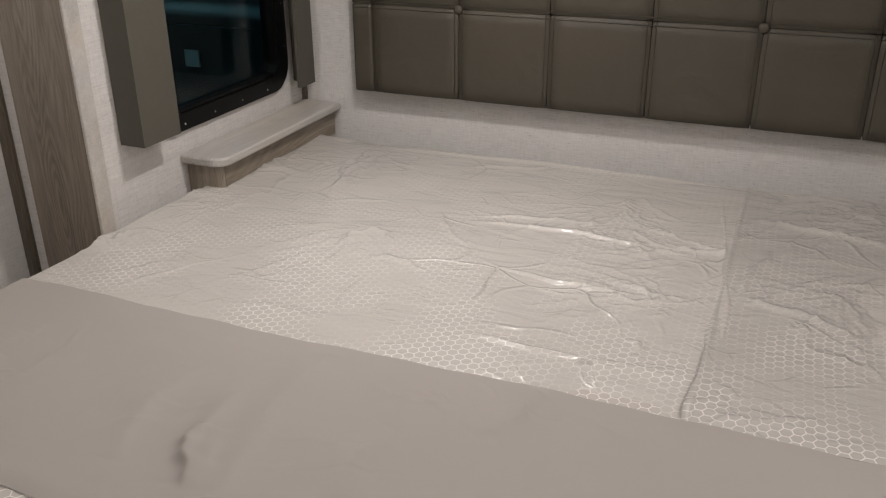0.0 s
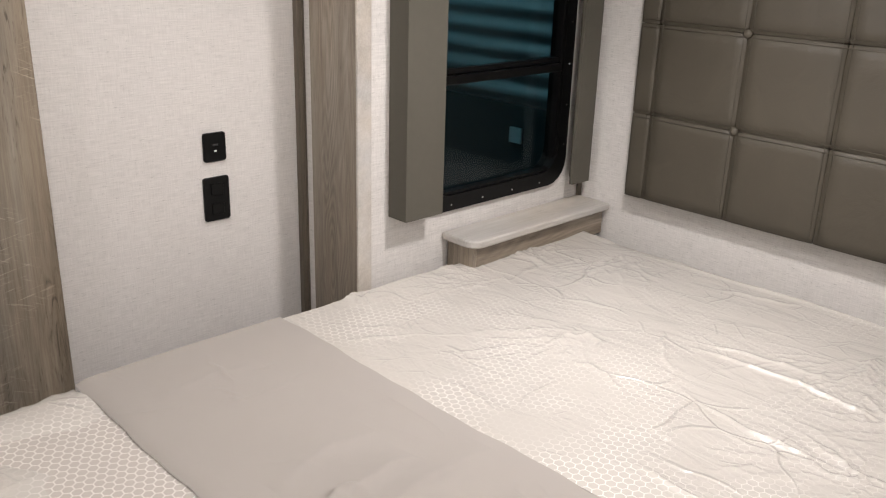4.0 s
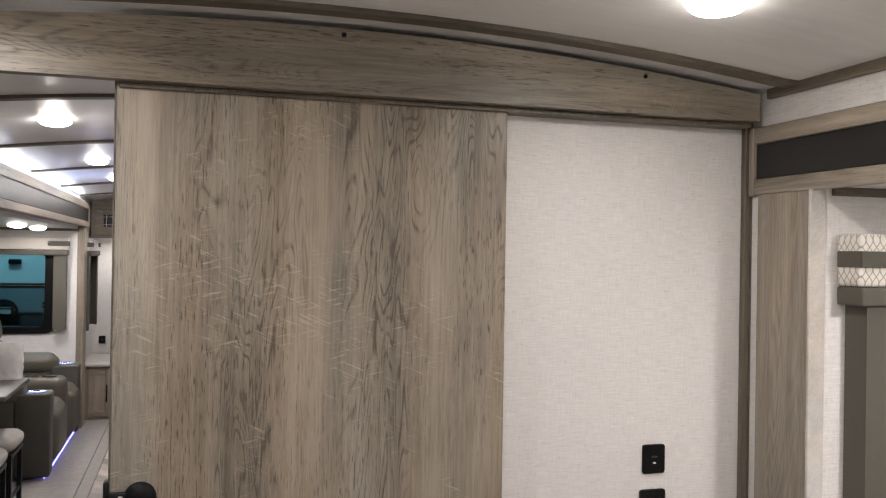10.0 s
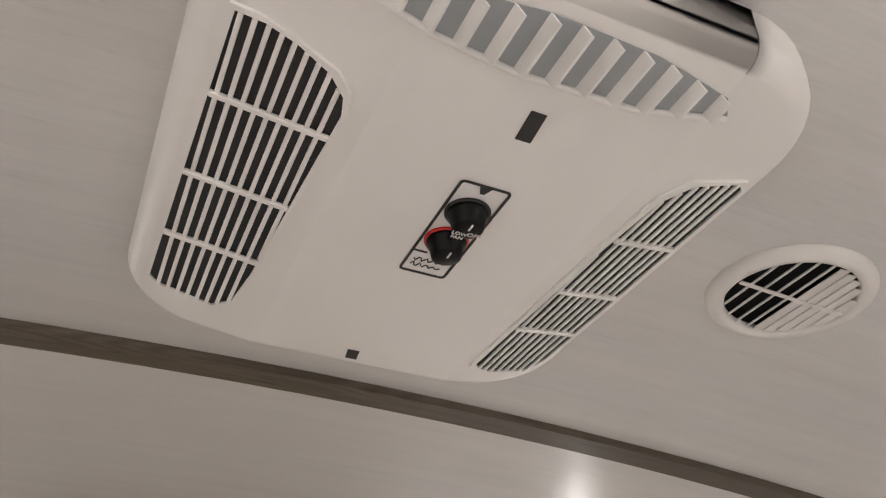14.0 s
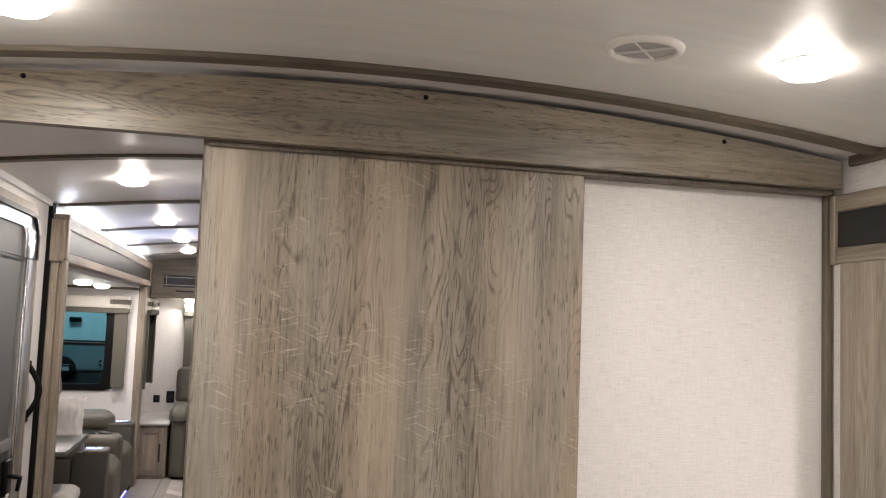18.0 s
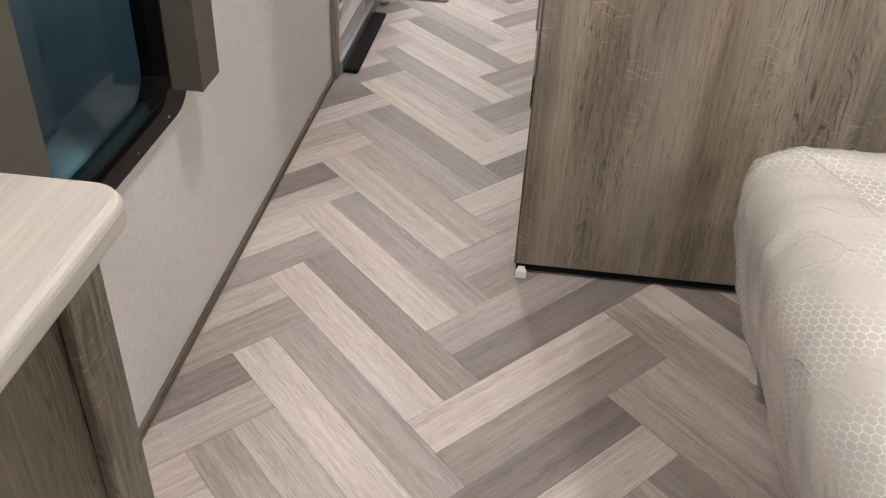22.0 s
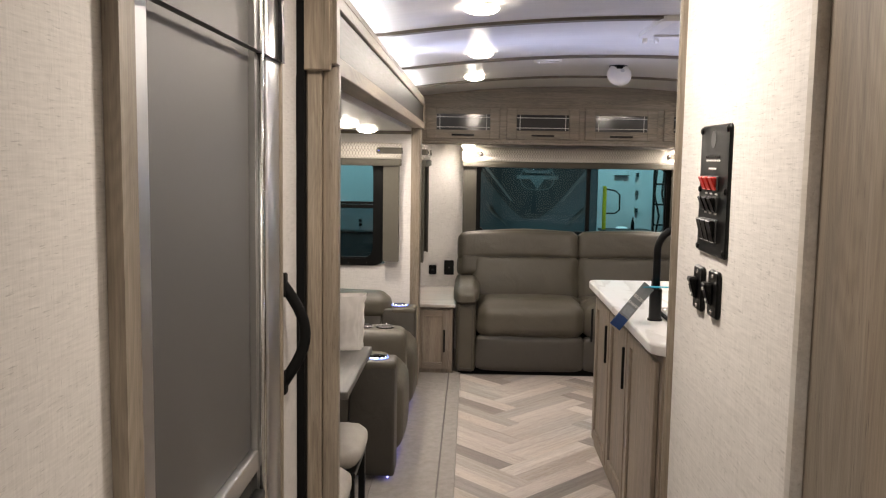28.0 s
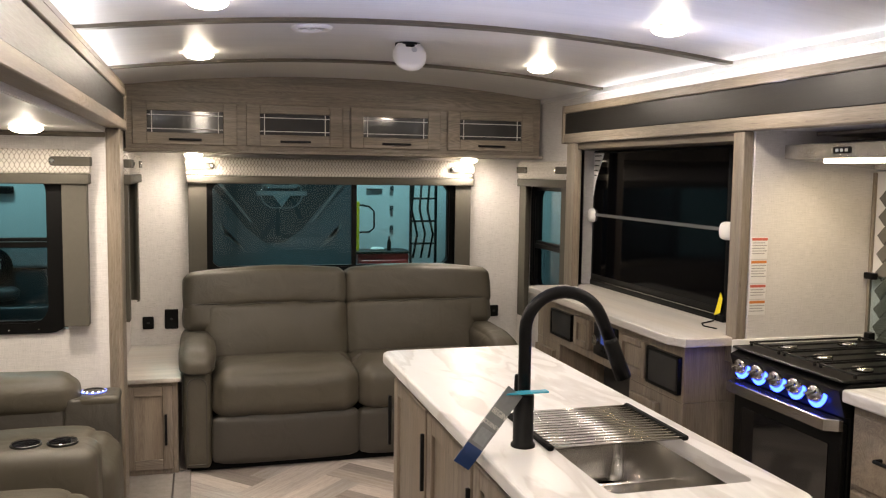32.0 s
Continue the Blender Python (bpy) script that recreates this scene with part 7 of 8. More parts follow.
prism("worktop", [(2.10, 5.98), (2.085, 5.94), (2.085, 4.52), (2.120, 4.445), (2.316, 4.445), (2.316, 4.50), (2.56, 4.50), (2.56, 5.98)], 0.925, 0.960, M_lite, ct, "bleached oak laminate top", "z", 0.006, 3)
box("body_upper", (2.15, 4.50, 0.70), (2.555, 5.96, 0.924), M_cab, ct)
box("body_near", (2.15, 4.50, 0.0), (2.555, 4.92, 0.6995), M_cab, ct)
box("body_far", (2.15, 5.66, 0.0), (2.555, 5.96, 0.6995), M_cab, ct)
box("body_plinth", (2.15, 4.9205, 0.0), (2.555, 5.6595, 0.20), M_cab, ct)
box("fireplace_back", (2.40, 4.9205, 0.2005), (2.42, 5.6595, 0.6995), M_ink, ct, "dark fireplace recess", 0.0)
tm = facing("+x", 2.1495, 0, 0)
for u0, u1, v0, v1 in ((-5.455, -5.285, 0.745, 0.885), (-4.985, -4.765, 0.735, 0.885), (-5.94, -5.70, 0.42, 0.66), (-5.94, -5.70, 0.08, 0.38), (-4.88, -4.66, 0.40, 0.66), (-4.88, -4.66, 0.08, 0.36)):
    shaker(tm @ Matrix.Translation((u0, 0, v0)), u1 - u0, v1 - v0, 0.022, ct, None, (M_cab, M_cab), 0.03, "sunk_panel")
for nm, u0, u1, v0, v1 in (("speaker", -5.74, -5.50, 0.75, 0.87), ("speaker", -4.745, -4.515, 0.735, 0.87)):
    s_ = thing(nm, (2.15, -(u0 + u1) / 2, v0), "flat black speaker set in the media cabinet", "speaker", "media speakers")
    box("grille", (u0, -0.016, v0), (u1, 0.0, v1), M_ink, s_, "", 0.004, 2, m=tm)
    part("bezel", bm_ring(rrect(u0 - 0.006, u1 + 0.006, v0 - 0.006, v1 + 0.006, 0.006, 3), rrect(u0 + 0.006, u1 - 0.006, v0 + 0.006, v1 - 0.006, 0.004, 3), -0.019, -0.001), M_black, s_, "", tm)
st = thing("stereo", (2.15, 5.135, 0.74), "black wall stereo with a blue-lit display", "stereo")
box("front", (-5.245, -0.016, 0.74), (-5.025, 0.0, 0.89), M_black, st, "", 0.005, 2, m=tm)
part("dial", bm_lathe([(0.026, 0), (0.024, 0.012), (0.004, 0.014)], 22), M_steel, st, "", tm @ Matrix.Translation((-5.210, -0.016, 0.81)) @ pose(0, 0, 0, 90))
box("display", (-5.165, -0.018, 0.80), (-5.065, -0.0165, 0.84), glow("display_blue", (0.03, 0.08, 0.45), 0.3), st, "", 0.0, m=tm)
for k in range(4):
    box("button", (-5.165 + 0.026 * k, -0.020, 0.765), (-5.147 + 0.026 * k, -0.0165, 0.778), M_blackm, st, "", 0.0, m=tm)

# ---- range and kitchen run ----
rg = thing("range", (2.6, 4.1, 0), "black gas range with steel trim and blue-lit knobs", "range")
RY0, RY1 = 3.845, 4.418
box("body", (2.335, RY0, 0.06), (2.885, RY1, 0.922), M_black, rg)
prism("control_fascia", [(2.318, 0.815), (2.290, 0.905), (2.335, 0.925), (2.36, 0.815)], RY0, RY1, M_black, rg, "", "y", 0.003)
box("cooktop", (2.30, RY0 - 0.002, 0.9255), (2.885, RY1 + 0.002, 0.935), M_black, rg, "", 0.004)
box("side_rim", (2.30, RY1 + 0.003, 0.895), (2.885, RY1 + 0.0065, 0.955), M_cream, rg, "pale side rim", 0.003)
for k in range(5):
    y = RY1 - 0.072 - 0.099 * k
    turn = pose(0, 0, 0, 0, -75, 0)
    kb = part("knob", bm_lathe([(0.029, 0), (0.029, 0.008), (0.0265, 0.012), (0.025, 0.026), (0.022, 0.030), (0.002, 0.031)], 26), M_steel, rg, "brushed steel knob", Matrix.Translation((2.301, y, 0.868)) @ turn, True)
    part("lit_ring", bm_lathe([(0.026, 0.001), (0.0425, 0.001), (0.0415, 0.004), (0.026, 0.006)], 28, False), M_led_blue, kb, "blue-lit ring", Matrix.Translation((2.301, y, 0.868)) @ turn)
    part("grip", bm_box((-0.005, -0.024, 0.028), (0.005, 0.024, 0.040), 0.002), M_steel, kb, "", Matrix.Translation((2.301, y, 0.868)) @ turn @ pose(0, 0, 0, 0, 0, 25))
lathe("pilot_light", [(0.006, 0), (0.006, 0.004)], (2.300, RY0 + 0.05, 0.895), M_led_blue, rg, "", "-x", 12)
od = box("oven_door", (2.312, RY0 + 0.006, 0.30), (2.335, RY1 - 0.006, 0.795), M_black, rg, "black oven door", 0.006, 2)
box("oven_glass", (2.309, RY0 + 0.06, 0.36), (2.3125, RY1 - 0.06, 0.72), M_dark_glass, od, "dark glass", 0.0)
prism("handle_bar", [(RY1 - 0.005, 2.30), (RY1 - 0.03, 2.262), (RY0 + 0.03, 2.262), (RY0 + 0.005, 2.30), (RY0 + 0.005, 2.316), (RY1 - 0.005, 2.316)], 0.772, 0.812, M_steel, od, "brushed steel bar", "z", 0.003, 1, Matrix(((0, 1, 0, 0), (1, 0, 0, 0), (0, 0, 1, 0), (0, 0, 0, 1))))
box("lower_panel", (2.312, RY0 + 0.006, 0.10), (2.335, RY1 - 0.006, 0.22), M_dark_glass, rg, "", 0.006, 2)
box("steel_strip", (2.306, RY0 + 0.006, 0.235), (2.335, RY1 - 0.006, 0.285), M_steel, rg, "brushed steel strip", 0.004)
for k in range(3):
    y = RY0 + 0.10 + 0.186 * k
    g = thing("pan_support", (2.6, y, 0.936), "black cast-iron grate over a gas burner", "grate", "burner grates")
    for dx in (0.0, 0.48):
        box("bar", (2.36 + dx, y - 0.085, 0.944), (2.37 + dx, y + 0.085, 0.951), M_blackm, g, "", 0.002)
    for dy in (-0.085, 0.0, 0.078):
        box("bar", (2.3705, y + dy, 0.944), (2.8395, y + dy + 0.008, 0.951), M_blackm, g, "", 0.002)
    for i in (2.362, 2.84):
        for j in (-0.082, 0.075):
            box("foot", (i, y + j, 0.935), (i + 0.008, y + j + 0.008, 0.9435), M_blackm, g, "", 0.0)
    for xx in (2.47, 2.73):
        lathe("burner_cap", [(0.034, 0), (0.034, 0.008), (0.030, 0.012), (0.006, 0.013)], (xx, y + 0.01, 0.9355), M_steel, g, "steel burner cap")
lid = thing("splash_glass", (2.875, 4.1, 0.92), "raised smoked glass cooktop cover", "glass cover")
cl = box("pane", (2.872, RY0 + 0.01, 0.945), (2.878, RY1 - 0.03, 1.19), M_glass, lid, "smoked glass pane", 0.0)
cl.visible_shadow = False
box("hinge", (2.855, RY1 - 0.06, 0.9355), (2.885, RY1 - 0.03, 0.97), M_black, lid, "", 0.003)
box("clip", (2.852, RY1 - 0.06, 1.175), (2.882, RY1 - 0.015, 1.20), M_black, lid, "", 0.003)

sp = thing("safety_sticker", (2.5, 4.424, 1.2), "white safety label sheet with red and orange headings", "sticker")
qm = facing("+y", 2.373, 4.4245, -0.02)
for k, (z0, z1) in enumerate(((1.205, 1.285), (1.115, 1.20), (1.055, 1.11), (0.995, 1.05))):
    box("sheet", (-0.008, -0.002, z0 + 0.07), (0.062, 0.0, z1 + 0.07), M_paper, sp, "", 0.0, m=qm)
    box("heading", (-0.006, -0.003, z1 + 0.058), (0.060, -0.0022, z1 + 0.068), (M_pink, M_orange, M_pink, M_orange)[k], sp, "", 0.0, m=qm)
    for j in range(5):
        z = z1 + 0.048 - 0.010 * j
        if z > z0 + 0.074:
            box("text_bar", (-0.004, -0.003, z), (0.050 + 0.008 * ((j * 7 + k) % 2), -0.0022, z + 0.003), plain("print_grey", (0.35, 0.34, 0.33), 0.7) if (j, k) == (0, 0) else bpy.data.materials["print_grey"], sp, "", 0.0, m=qm)

hd = thing("range_hood", (2.7, 4.1, 1.6), "steel-grey range hood with a lit lamp strip", "range hood")
prism("canopy", [(2.47, 1.625), (2.47, 1.675), (2.90, 1.712), (2.90, 1.590)], 3.80, 4.40, M_steel, hd, "", "y", 0.004)
box("lamp", (2.52, 3.95, 1.610), (2.58, 4.25, 1.6185), M_led_hood, hd, "lit lamp strip", 0.0)
box("control_strip", (2.466, 4.06, 1.640), (2.4695, 4.14, 1.662), M_black, hd, "", 0.0)
for k in range(3):
    box("control_mark", (2.464, 4.07 + 0.022 * k, 1.646), (2.4655, 4.083 + 0.022 * k, 1.656), M_white, hd, "", 0.0)
uc = thing("upper_cabinet", (2.8, 3.5, 1.5), "greyed oak upper cabinet beside the hood", "cabinet")
box("body", (2.62, 2.6, 1.22), (2.99, 3.78, 1.728), M_oak_z, uc)
box("over_hood_body", (2.62, 3.79, 1.714), (2.99, 4.42, 1.728), M_oak_y, uc)
area_lamp("hood_lamp", (2.55, 4.10 + LS, 1.60), (2.585, 4.10 + LS, 0.9), 1.5, (1.0, 0.82, 0.54), 0.06, 0.28, False)

bk = thing("backsplash", (2.90, 4.1, 1.0), "grey glazed tile backsplash with white joints", "tiles")
box("backing", (2.900, 3.849, 0.02), (2.998, 4.42, 1.585), M_grout, bk, "", 0.0)
box("edge_trim", (2.888, 4.408, 0.957), (2.8995, 4.421, 1.58), M_oak_z, bk, "oak edge strip", 0.001)

kc = thing("kitchen_counter_unit", (2.6, 3.2, 0), "oak drawer unit with a white marble-look top beside the range", "cabinet")
box("body", (2.345, 2.60, 0.0), (2.98, RY0 - 0.004, 0.868), M_cab, kc)
prism("worktop", [(2.30, 2.58), (2.98, 2.58), (2.98, RY0 - 0.003), (2.30, RY0 - 0.003)], 0.870, 0.912, M_marble, kc, "", "z", 0.008, 3)
km = facing("+x", 2.3445, 0, 0)
for z0, z1 in ((0.62, 0.84), (0.34, 0.60), (0.08, 0.32)):
    d = box("drawer_front", (-3.82, -0.018, z0), (-3.30, 0.0, z1), M_cab_x, kc, "", 0.004, m=km)
    tube("handle", [(-3.70, -0.018, (z0 + z1) / 2), (-3.70, -0.045, (z0 + z1) / 2), (-3.46, -0.045, (z0 + z1) / 2), (-3.46, -0.018, (z0 + z1) / 2)], 0.006, M_blackm, d, "matt black bar handle", 8, km)

# ---- island ----
isl = thing("kitchen_island", (1.3, 3.8, 0), "oak kitchen island with panelled doors and sink", "island")
IX0, IX1, IY0, IY1, IZ = 1.040, 1.630, 3.062, 4.755, 0.90
BX0, BX1, BY0, BY1 = 1.090, 1.585, 3.128, 4.69
SKX0, SKX1, SKY0, SKY1 = 1.218, 1.558, 3.235, 3.845
body = joined_boxes([((BX0, BY0, 0.0), (BX0 + 0.02, BY1, 0.857)), ((BX1 - 0.02, BY0, 0.0), (BX1, BY1, 0.857)), ((BX0 + 0.0205, BY0, 0.0), (BX1 - 0.0205, BY0 + 0.02, 0.857)), ((BX0 + 0.0205, BY1 - 0.02, 0.0), (BX1 - 0.0205, BY1, 0.857))])
part("carcass", body, M_cab, isl)
im = facing("+x", BX0 - 0.0005, 0, 0)
for a, b in ((-4.66, -4.21), (-4.19, -3.74), (-3.72, -3.17)):
    shaker(im @ Matrix.Translation((a, 0, 0.06)), b - a, 0.76, 0.018, isl, (0.015, 0.028, 0.52, 0.70), (M_cab, M_cab), 0.055)
fm_ = facing("+y", 0, BY0 - 0.0005, 0)
shaker(fm_ @ Matrix.Translation((BX0 + 0.02, 0, 0.06)), BX1 - BX0 - 0.04, 0.76, 0.016, isl, None, (M_cab, M_cab), 0.06, "end_panel")
plate("island_outlet", facing("+y", 1.455, BY0 - 0.006, 0.772), 0.046, 0.080, 0.012, "black outlet on the island end panel", "outlet", ((-0.010, 0.010, 0.006, 0.026, M_ink), (-0.010, 0.010, -0.026, -0.006, M_ink)))

# worktop with a cut-out for the sink
bm = bmesh.new()
outer = rrect(IX0, IX1, IY0, IY1, (0.06, 0.05, 0.07, 0.06), 6)
inner = rrect(SKX0, SKX1, SKY0, SKY1, 0.02, 6)
# the near end is bowed: more points along it, the corners set back
half = (IX1 - IX0) / 2
outer[21:21] = [(IX0 + 0.07 + (IX1 - IX0 - 0.13) * k / 10, IY0) for k in range(1, 10)]
inner[21:21] = [(SKX0 + 0.02 + (SKX1 - SKX0 - 0.04) * k / 10, SKY0) for k in range(1, 10)]
outer = [(u, v + 0.034 * ((u - IX0 - half) / half) ** 2 * (v < IY0 + 0.10)) for u, v in outer]
def ringed(poly, z):
    return [bm.verts.new((u, v, z)) for u, v in poly]
for z, flip in ((IZ, False), (IZ - 0.042, True)):
    a, b = ringed(outer, z), ringed(inner, z)
    for i in range(len(a)):
        j = (i + 1) % len(a)
        f = (a[i], a[j], b[j], b[i])
        bm.faces.new(f[::-1] if flip else f)
    if flip:
        lo_a, lo_b = a, b
    else:
        hi_a, hi_b = a, b
for i in range(len(outer)):
    j = (i + 1) % len(outer)
    bm.faces.new((lo_a[i], lo_a[j], hi_a[j], hi_a[i]))
    bm.faces.new((hi_b[i], hi_b[j], lo_b[j], lo_b[i]))
bmesh.ops.recalc_face_normals(bm, faces=bm.faces[:])
edges = [e for e in bm.edges if all(abs(v.co.z - IZ) < 1e-5 or abs(v.co.z - IZ + 0.042) < 1e-5 for v in e.verts) and abs(e.verts[0].co.z - e.verts[1].co.z) < 1e-5 and any(abs(f.normal.z) < 0.1 for f in e.link_faces) and any(v in hi_a or v in lo_a for v in e.verts)]
bmesh.ops.bevel(bm, geom=edges, offset=0.010, segments=3, affect="EDGES", profile=0.5)
tagged(linked("island_worktop", bm, M_marble), "white marble-look laminate island worktop with a sink cut-out", "worktop")

sk = thing("kitchen_sink", (1.39, 3.48, 0.7), "stainless steel undermount sink in the island", "sink")
bm = bmesh.new()
lev = []
for z, g, r in ((IZ - 0.005, 0.000, 0.02), (IZ - 0.010, -0.004, 0.02), (IZ - 0.19, 0.006, 0.03), (IZ - 0.20, 0.03, 0.03)):
    lev.append([bm.verts.new((u, v, z)) for u, v in rrect(SKX0 + g, SKX1 - g, SKY0 + g, SKY1 - g, r, 6)])
for a, b in zip(lev, lev[1:]):
    for i in range(len(a)):
        bm.faces.new((a[i], b[i], b[(i + 1) % len(a)], a[(i + 1) % len(a)]))
bm.faces.new(lev[-1])
part("bowl", bm, M_steel, sk, "", smooth=True)
lathe("drain", [(0.045, 0), (0.045, 0.003), (0.03, 0.004)], (1.39, 3.42, IZ - 0.1995), M_chrome, sk, "bright drain")
box("divider", (SKX0 + 0.002, 3.54, IZ - 0.19), (SKX1 - 0.002, 3.552, IZ - 0.10), M_steel, sk, "low steel divider", 0.004, 2)
rk = thing("drying_rack", (1.39, 3.64, 0.9), "roll-up steel drying rack over the sink", "drying rack")
for k in range(15):
    y = 3.532 + 0.0215 * k
    tube("rod", [(SKX0 - 0.018, y, IZ + 0.006), (SKX1 + 0.012, y, IZ + 0.006)], 0.0044, M_steel, rk, "", 8)
for x in (SKX0 - 0.018, SKX1 + 0.004):
    box("rubber_edge", (x - 0.006, 3.522, IZ + 0.0002), (x + 0.010, 3.842, IZ + 0.013), M_gum, rk, "black rubber edge", 0.003)

fc = thing("kitchen_faucet", (1.155, 3.58, 0.9), "matt black gooseneck pull-down faucet", "faucet")
FX, FY = 1.152, 3.58
lathe("base", [(0.030, 0), (0.030, 0.006), (0.025, 0.010), (0.025, 0.125), (0.022, 0.13)], (FX, FY, IZ), M_blackm, fc)
pts = [(FX, FY, IZ + 0.12), (FX, FY, IZ + 0.22), (FX, FY, IZ + 0.285)]
for k in range(1, 15):
    a = math.pi * k / 15 * 0.93
    pts.append((FX + 0.092 * (1 - math.cos(a)), FY - 0.02 * (1 - math.cos(a)), IZ + 0.285 + 0.092 * math.sin(a)))
pts.append((FX + 0.200, FY - 0.044, IZ + 0.265))
tube("neck", pts, 0.0155, M_blackm, fc, "", 14)
e0, e1 = Vector(pts[-1]), Vector((FX + 0.236, FY - 0.052, IZ + 0.168))
tube("spray_head", [e0, e0.lerp(e1, 0.1), e0.lerp(e1, 0.5), e1], 0.0175, M_blackm, fc, "", 14, None, (0.9, 1.05, 1.1, 1.15))
box("lever", (FX - 0.012, FY + 0.026, IZ + 0.09), (FX + 0.012, FY + 0.040, IZ + 0.17), M_blackm, fc, "", 0.005, 2)
tg = thing("hang_tag", (1.12, 3.56, 0.98), "folded blue and black cardboard tag hanging on the faucet", "hang tag")
tgm = Matrix.Translation((1.118, 3.548, IZ + 0.145)) @ pose(0, 0, 0, 0, 38, 0) @ pose(0, 0, 0, 0, 0, 22)
box("card", (-0.030, -0.001, -0.215), (0.030, 0.001, 0.0), plain("printed_card", (0.22, 0.235, 0.25), 0.3, grain=0.6, scale=45), tg, "dark printed card", 0.0, m=tgm)
box("blue_field", (-0.030, -0.0016, -0.215), (0.030, -0.0011, -0.16), M_blue, tg, "", 0.0, m=tgm)
box("picture", (-0.022, -0.0016, -0.152), (0.022, -0.0011, -0.112), plain("grey_photo", (0.3, 0.33, 0.36), 0.5, grain=0.5, scale=90), tg, "", 0.0, m=tgm)
for tx, z, sz in (("BEGIN", -0.066, 0.020), ("JOURNEY", -0.098, 0.0145)):
    letters(tx, sz, tgm @ Matrix.Translation((0, -0.0018, z)) @ pose(0, 0, 0, 90), M_paper, tg)
box("tape", (1.09, 3.54, IZ + 0.138), (1.20, 3.56, IZ + 0.142), M_teal, tg, "cyan tape", 0.0)

# ---- living ceiling fittings ----
sd = thing("smoke_detector", (1.23, 5.2, 2.09), "round white smoke detector on the ceiling", "smoke detector")
lathe("bracket", [(0.052, 0), (0.052, 0.010)], (1.235, 5.20, ceil_z(1.235)), M_black, sd, "", "-z")
sdm = Matrix.Translation((1.235, 5.175, ceil_z(1.235) - 0.062)) @ pose(0, 0, 0, 62, 0, 0)
part("body", bm_lathe([(0.066, 0.0), (0.070, 0.010), (0.068, 0.028), (0.055, 0.040), (0.004, 0.042)], 32), M_white, sd, "", sdm, True)
part("sounder", bm_lathe([(0.012, 0.041), (0.012, 0.044)], 16), plain("pale_grey", (0.5, 0.5, 0.5), 0.5), sd, "", sdm @ Matrix.Translation((0.015, 0.012, 0)))
box("arm", (1.215, 5.15, ceil_z(1.235) - 0.06), (1.255, 5.20, ceil_z(1.235) - 0.008), M_black, sd, "", 0.004)
dt = thing("gas_detector_base", (1.17, 3.98, 2.09), "empty clear-white detector base on the ceiling", "detector base")
lathe("plate", [(0.050, 0), (0.052, 0.008), (0.04, 0.012)], (1.17, 3.98, ceil_z(1.17)), M_white, dt, "", "-z")
for a in range(4):
    c_, s_ = math.cos(a * 1.57 + 0.6) * 0.035, math.sin(a * 1.57 + 0.6) * 0.035
    box("clip", (1.17 + c_ - 0.01, 3.98 + s_ - 0.01, ceil_z(1.17) - 0.030), (1.17 + c_ + 0.01, 3.98 + s_ + 0.01, ceil_z(1.17) - 0.010), M_white, dt, "", 0.003)
hv = thing("roof_hatch", (1.30, 3.45, 2.09), "white square roof hatch trim on the ceiling", "roof hatch")
part("frame", bm_ring(rrect(1.10, 1.66, 3.42, 3.90, 0.03, 4), rrect(1.15, 1.61, 3.47, 3.85, 0.02, 4), 0, 0.02), M_white, hv, "", Matrix(((1, 0, 0, 0), (0, 0, 1, 0), (0, 1, 0, ceil_z(1.15) - 0.022), (0, 0, 0, 1))))
box("cover", (1.14, 3.46, ceil_z(1.15) - 0.012), (1.62, 3.86, ceil_z(1.15) - 0.006), M_ceil, hv, "", 0.0)

HERE = Vector((0, 0, 0))

# ---- outside: the hall the trailer stands in ----
M_conc = plain("dark_concrete", (0.14, 0.16, 0.18), 0.22, grain=0.3, scale=3)
M_shed = plain("blue_grey_sheet_metal", (0.26, 0.31, 0.32), 0.45, 0.0, grain=0.1, scale=5)
M_coach = plain("white_coach_side", (0.55, 0.62, 0.63), 0.35, grain=0.05, scale=4)
M_coach_dk = plain("charcoal_coach_front", (0.03, 0.045, 0.05), 0.3, grain=0.2, scale=5)
tagged(box("ground", (-60, -60, -0.95), (60, 60, -0.80), M_conc), "dark polished concrete hall floor", "ground", "", "structure")
# corrugated neighbour trailer beside the bedroom
bm = bmesh.new()
rows = []
for k in range(121):
    z = 0.55 + 2.2 * k / 120
    x = 5.2 + 0.02 * math.sin(2 * math.pi * z / 0.13)
    rows.append([bm.verts.new((x, -4.0, z)), bm.verts.new((x, 8.0, z)), bm.verts.new((x + 0.3, 8.0, z)), bm.verts.new((x + 0.3, -4.0, z))])
for a, b in zip(rows, rows[1:]):
    for i in range(4):
        bm.faces.new((a[i], a[(i + 1) % 4], b[(i + 1) % 4], b[i]))
nb = thing("corrugated_trailer", (5.3, 2, -0.8), "blue-grey corrugated trailer side seen through the bedroom window", "trailer")
part("siding", bm, M_shed, nb, smooth=True)
box("skirt", (5.20, -4.0, -0.3), (5.5, 8.0, 0.545), M_coach_dk, nb)
box("chassis", (5.26, -4.0, -0.8), (5.5, 8.0, -0.305), M_gum, nb)
box("marker", (5.185, 1.55, 0.30), (5.199, 1.65, 0.40), M_coach, nb, "pale marker plate", 0.0)

# travel trailer behind the dining window, with a covered spare wheel
tt = thing("white_trailer", (-0.9, 9.5, -0.8), "white travel trailer rear with a black spare wheel cover", "trailer")
box("body", (-2.6, 9.2, 0.755), (0.05, 11.5, 2.4), M_coach, tt, "", 0.03, 3)
box("lower_body", (-2.6, 9.23, -0.5), (0.05, 11.5, 0.75), M_coach_dk, tt, "", 0.03, 2)
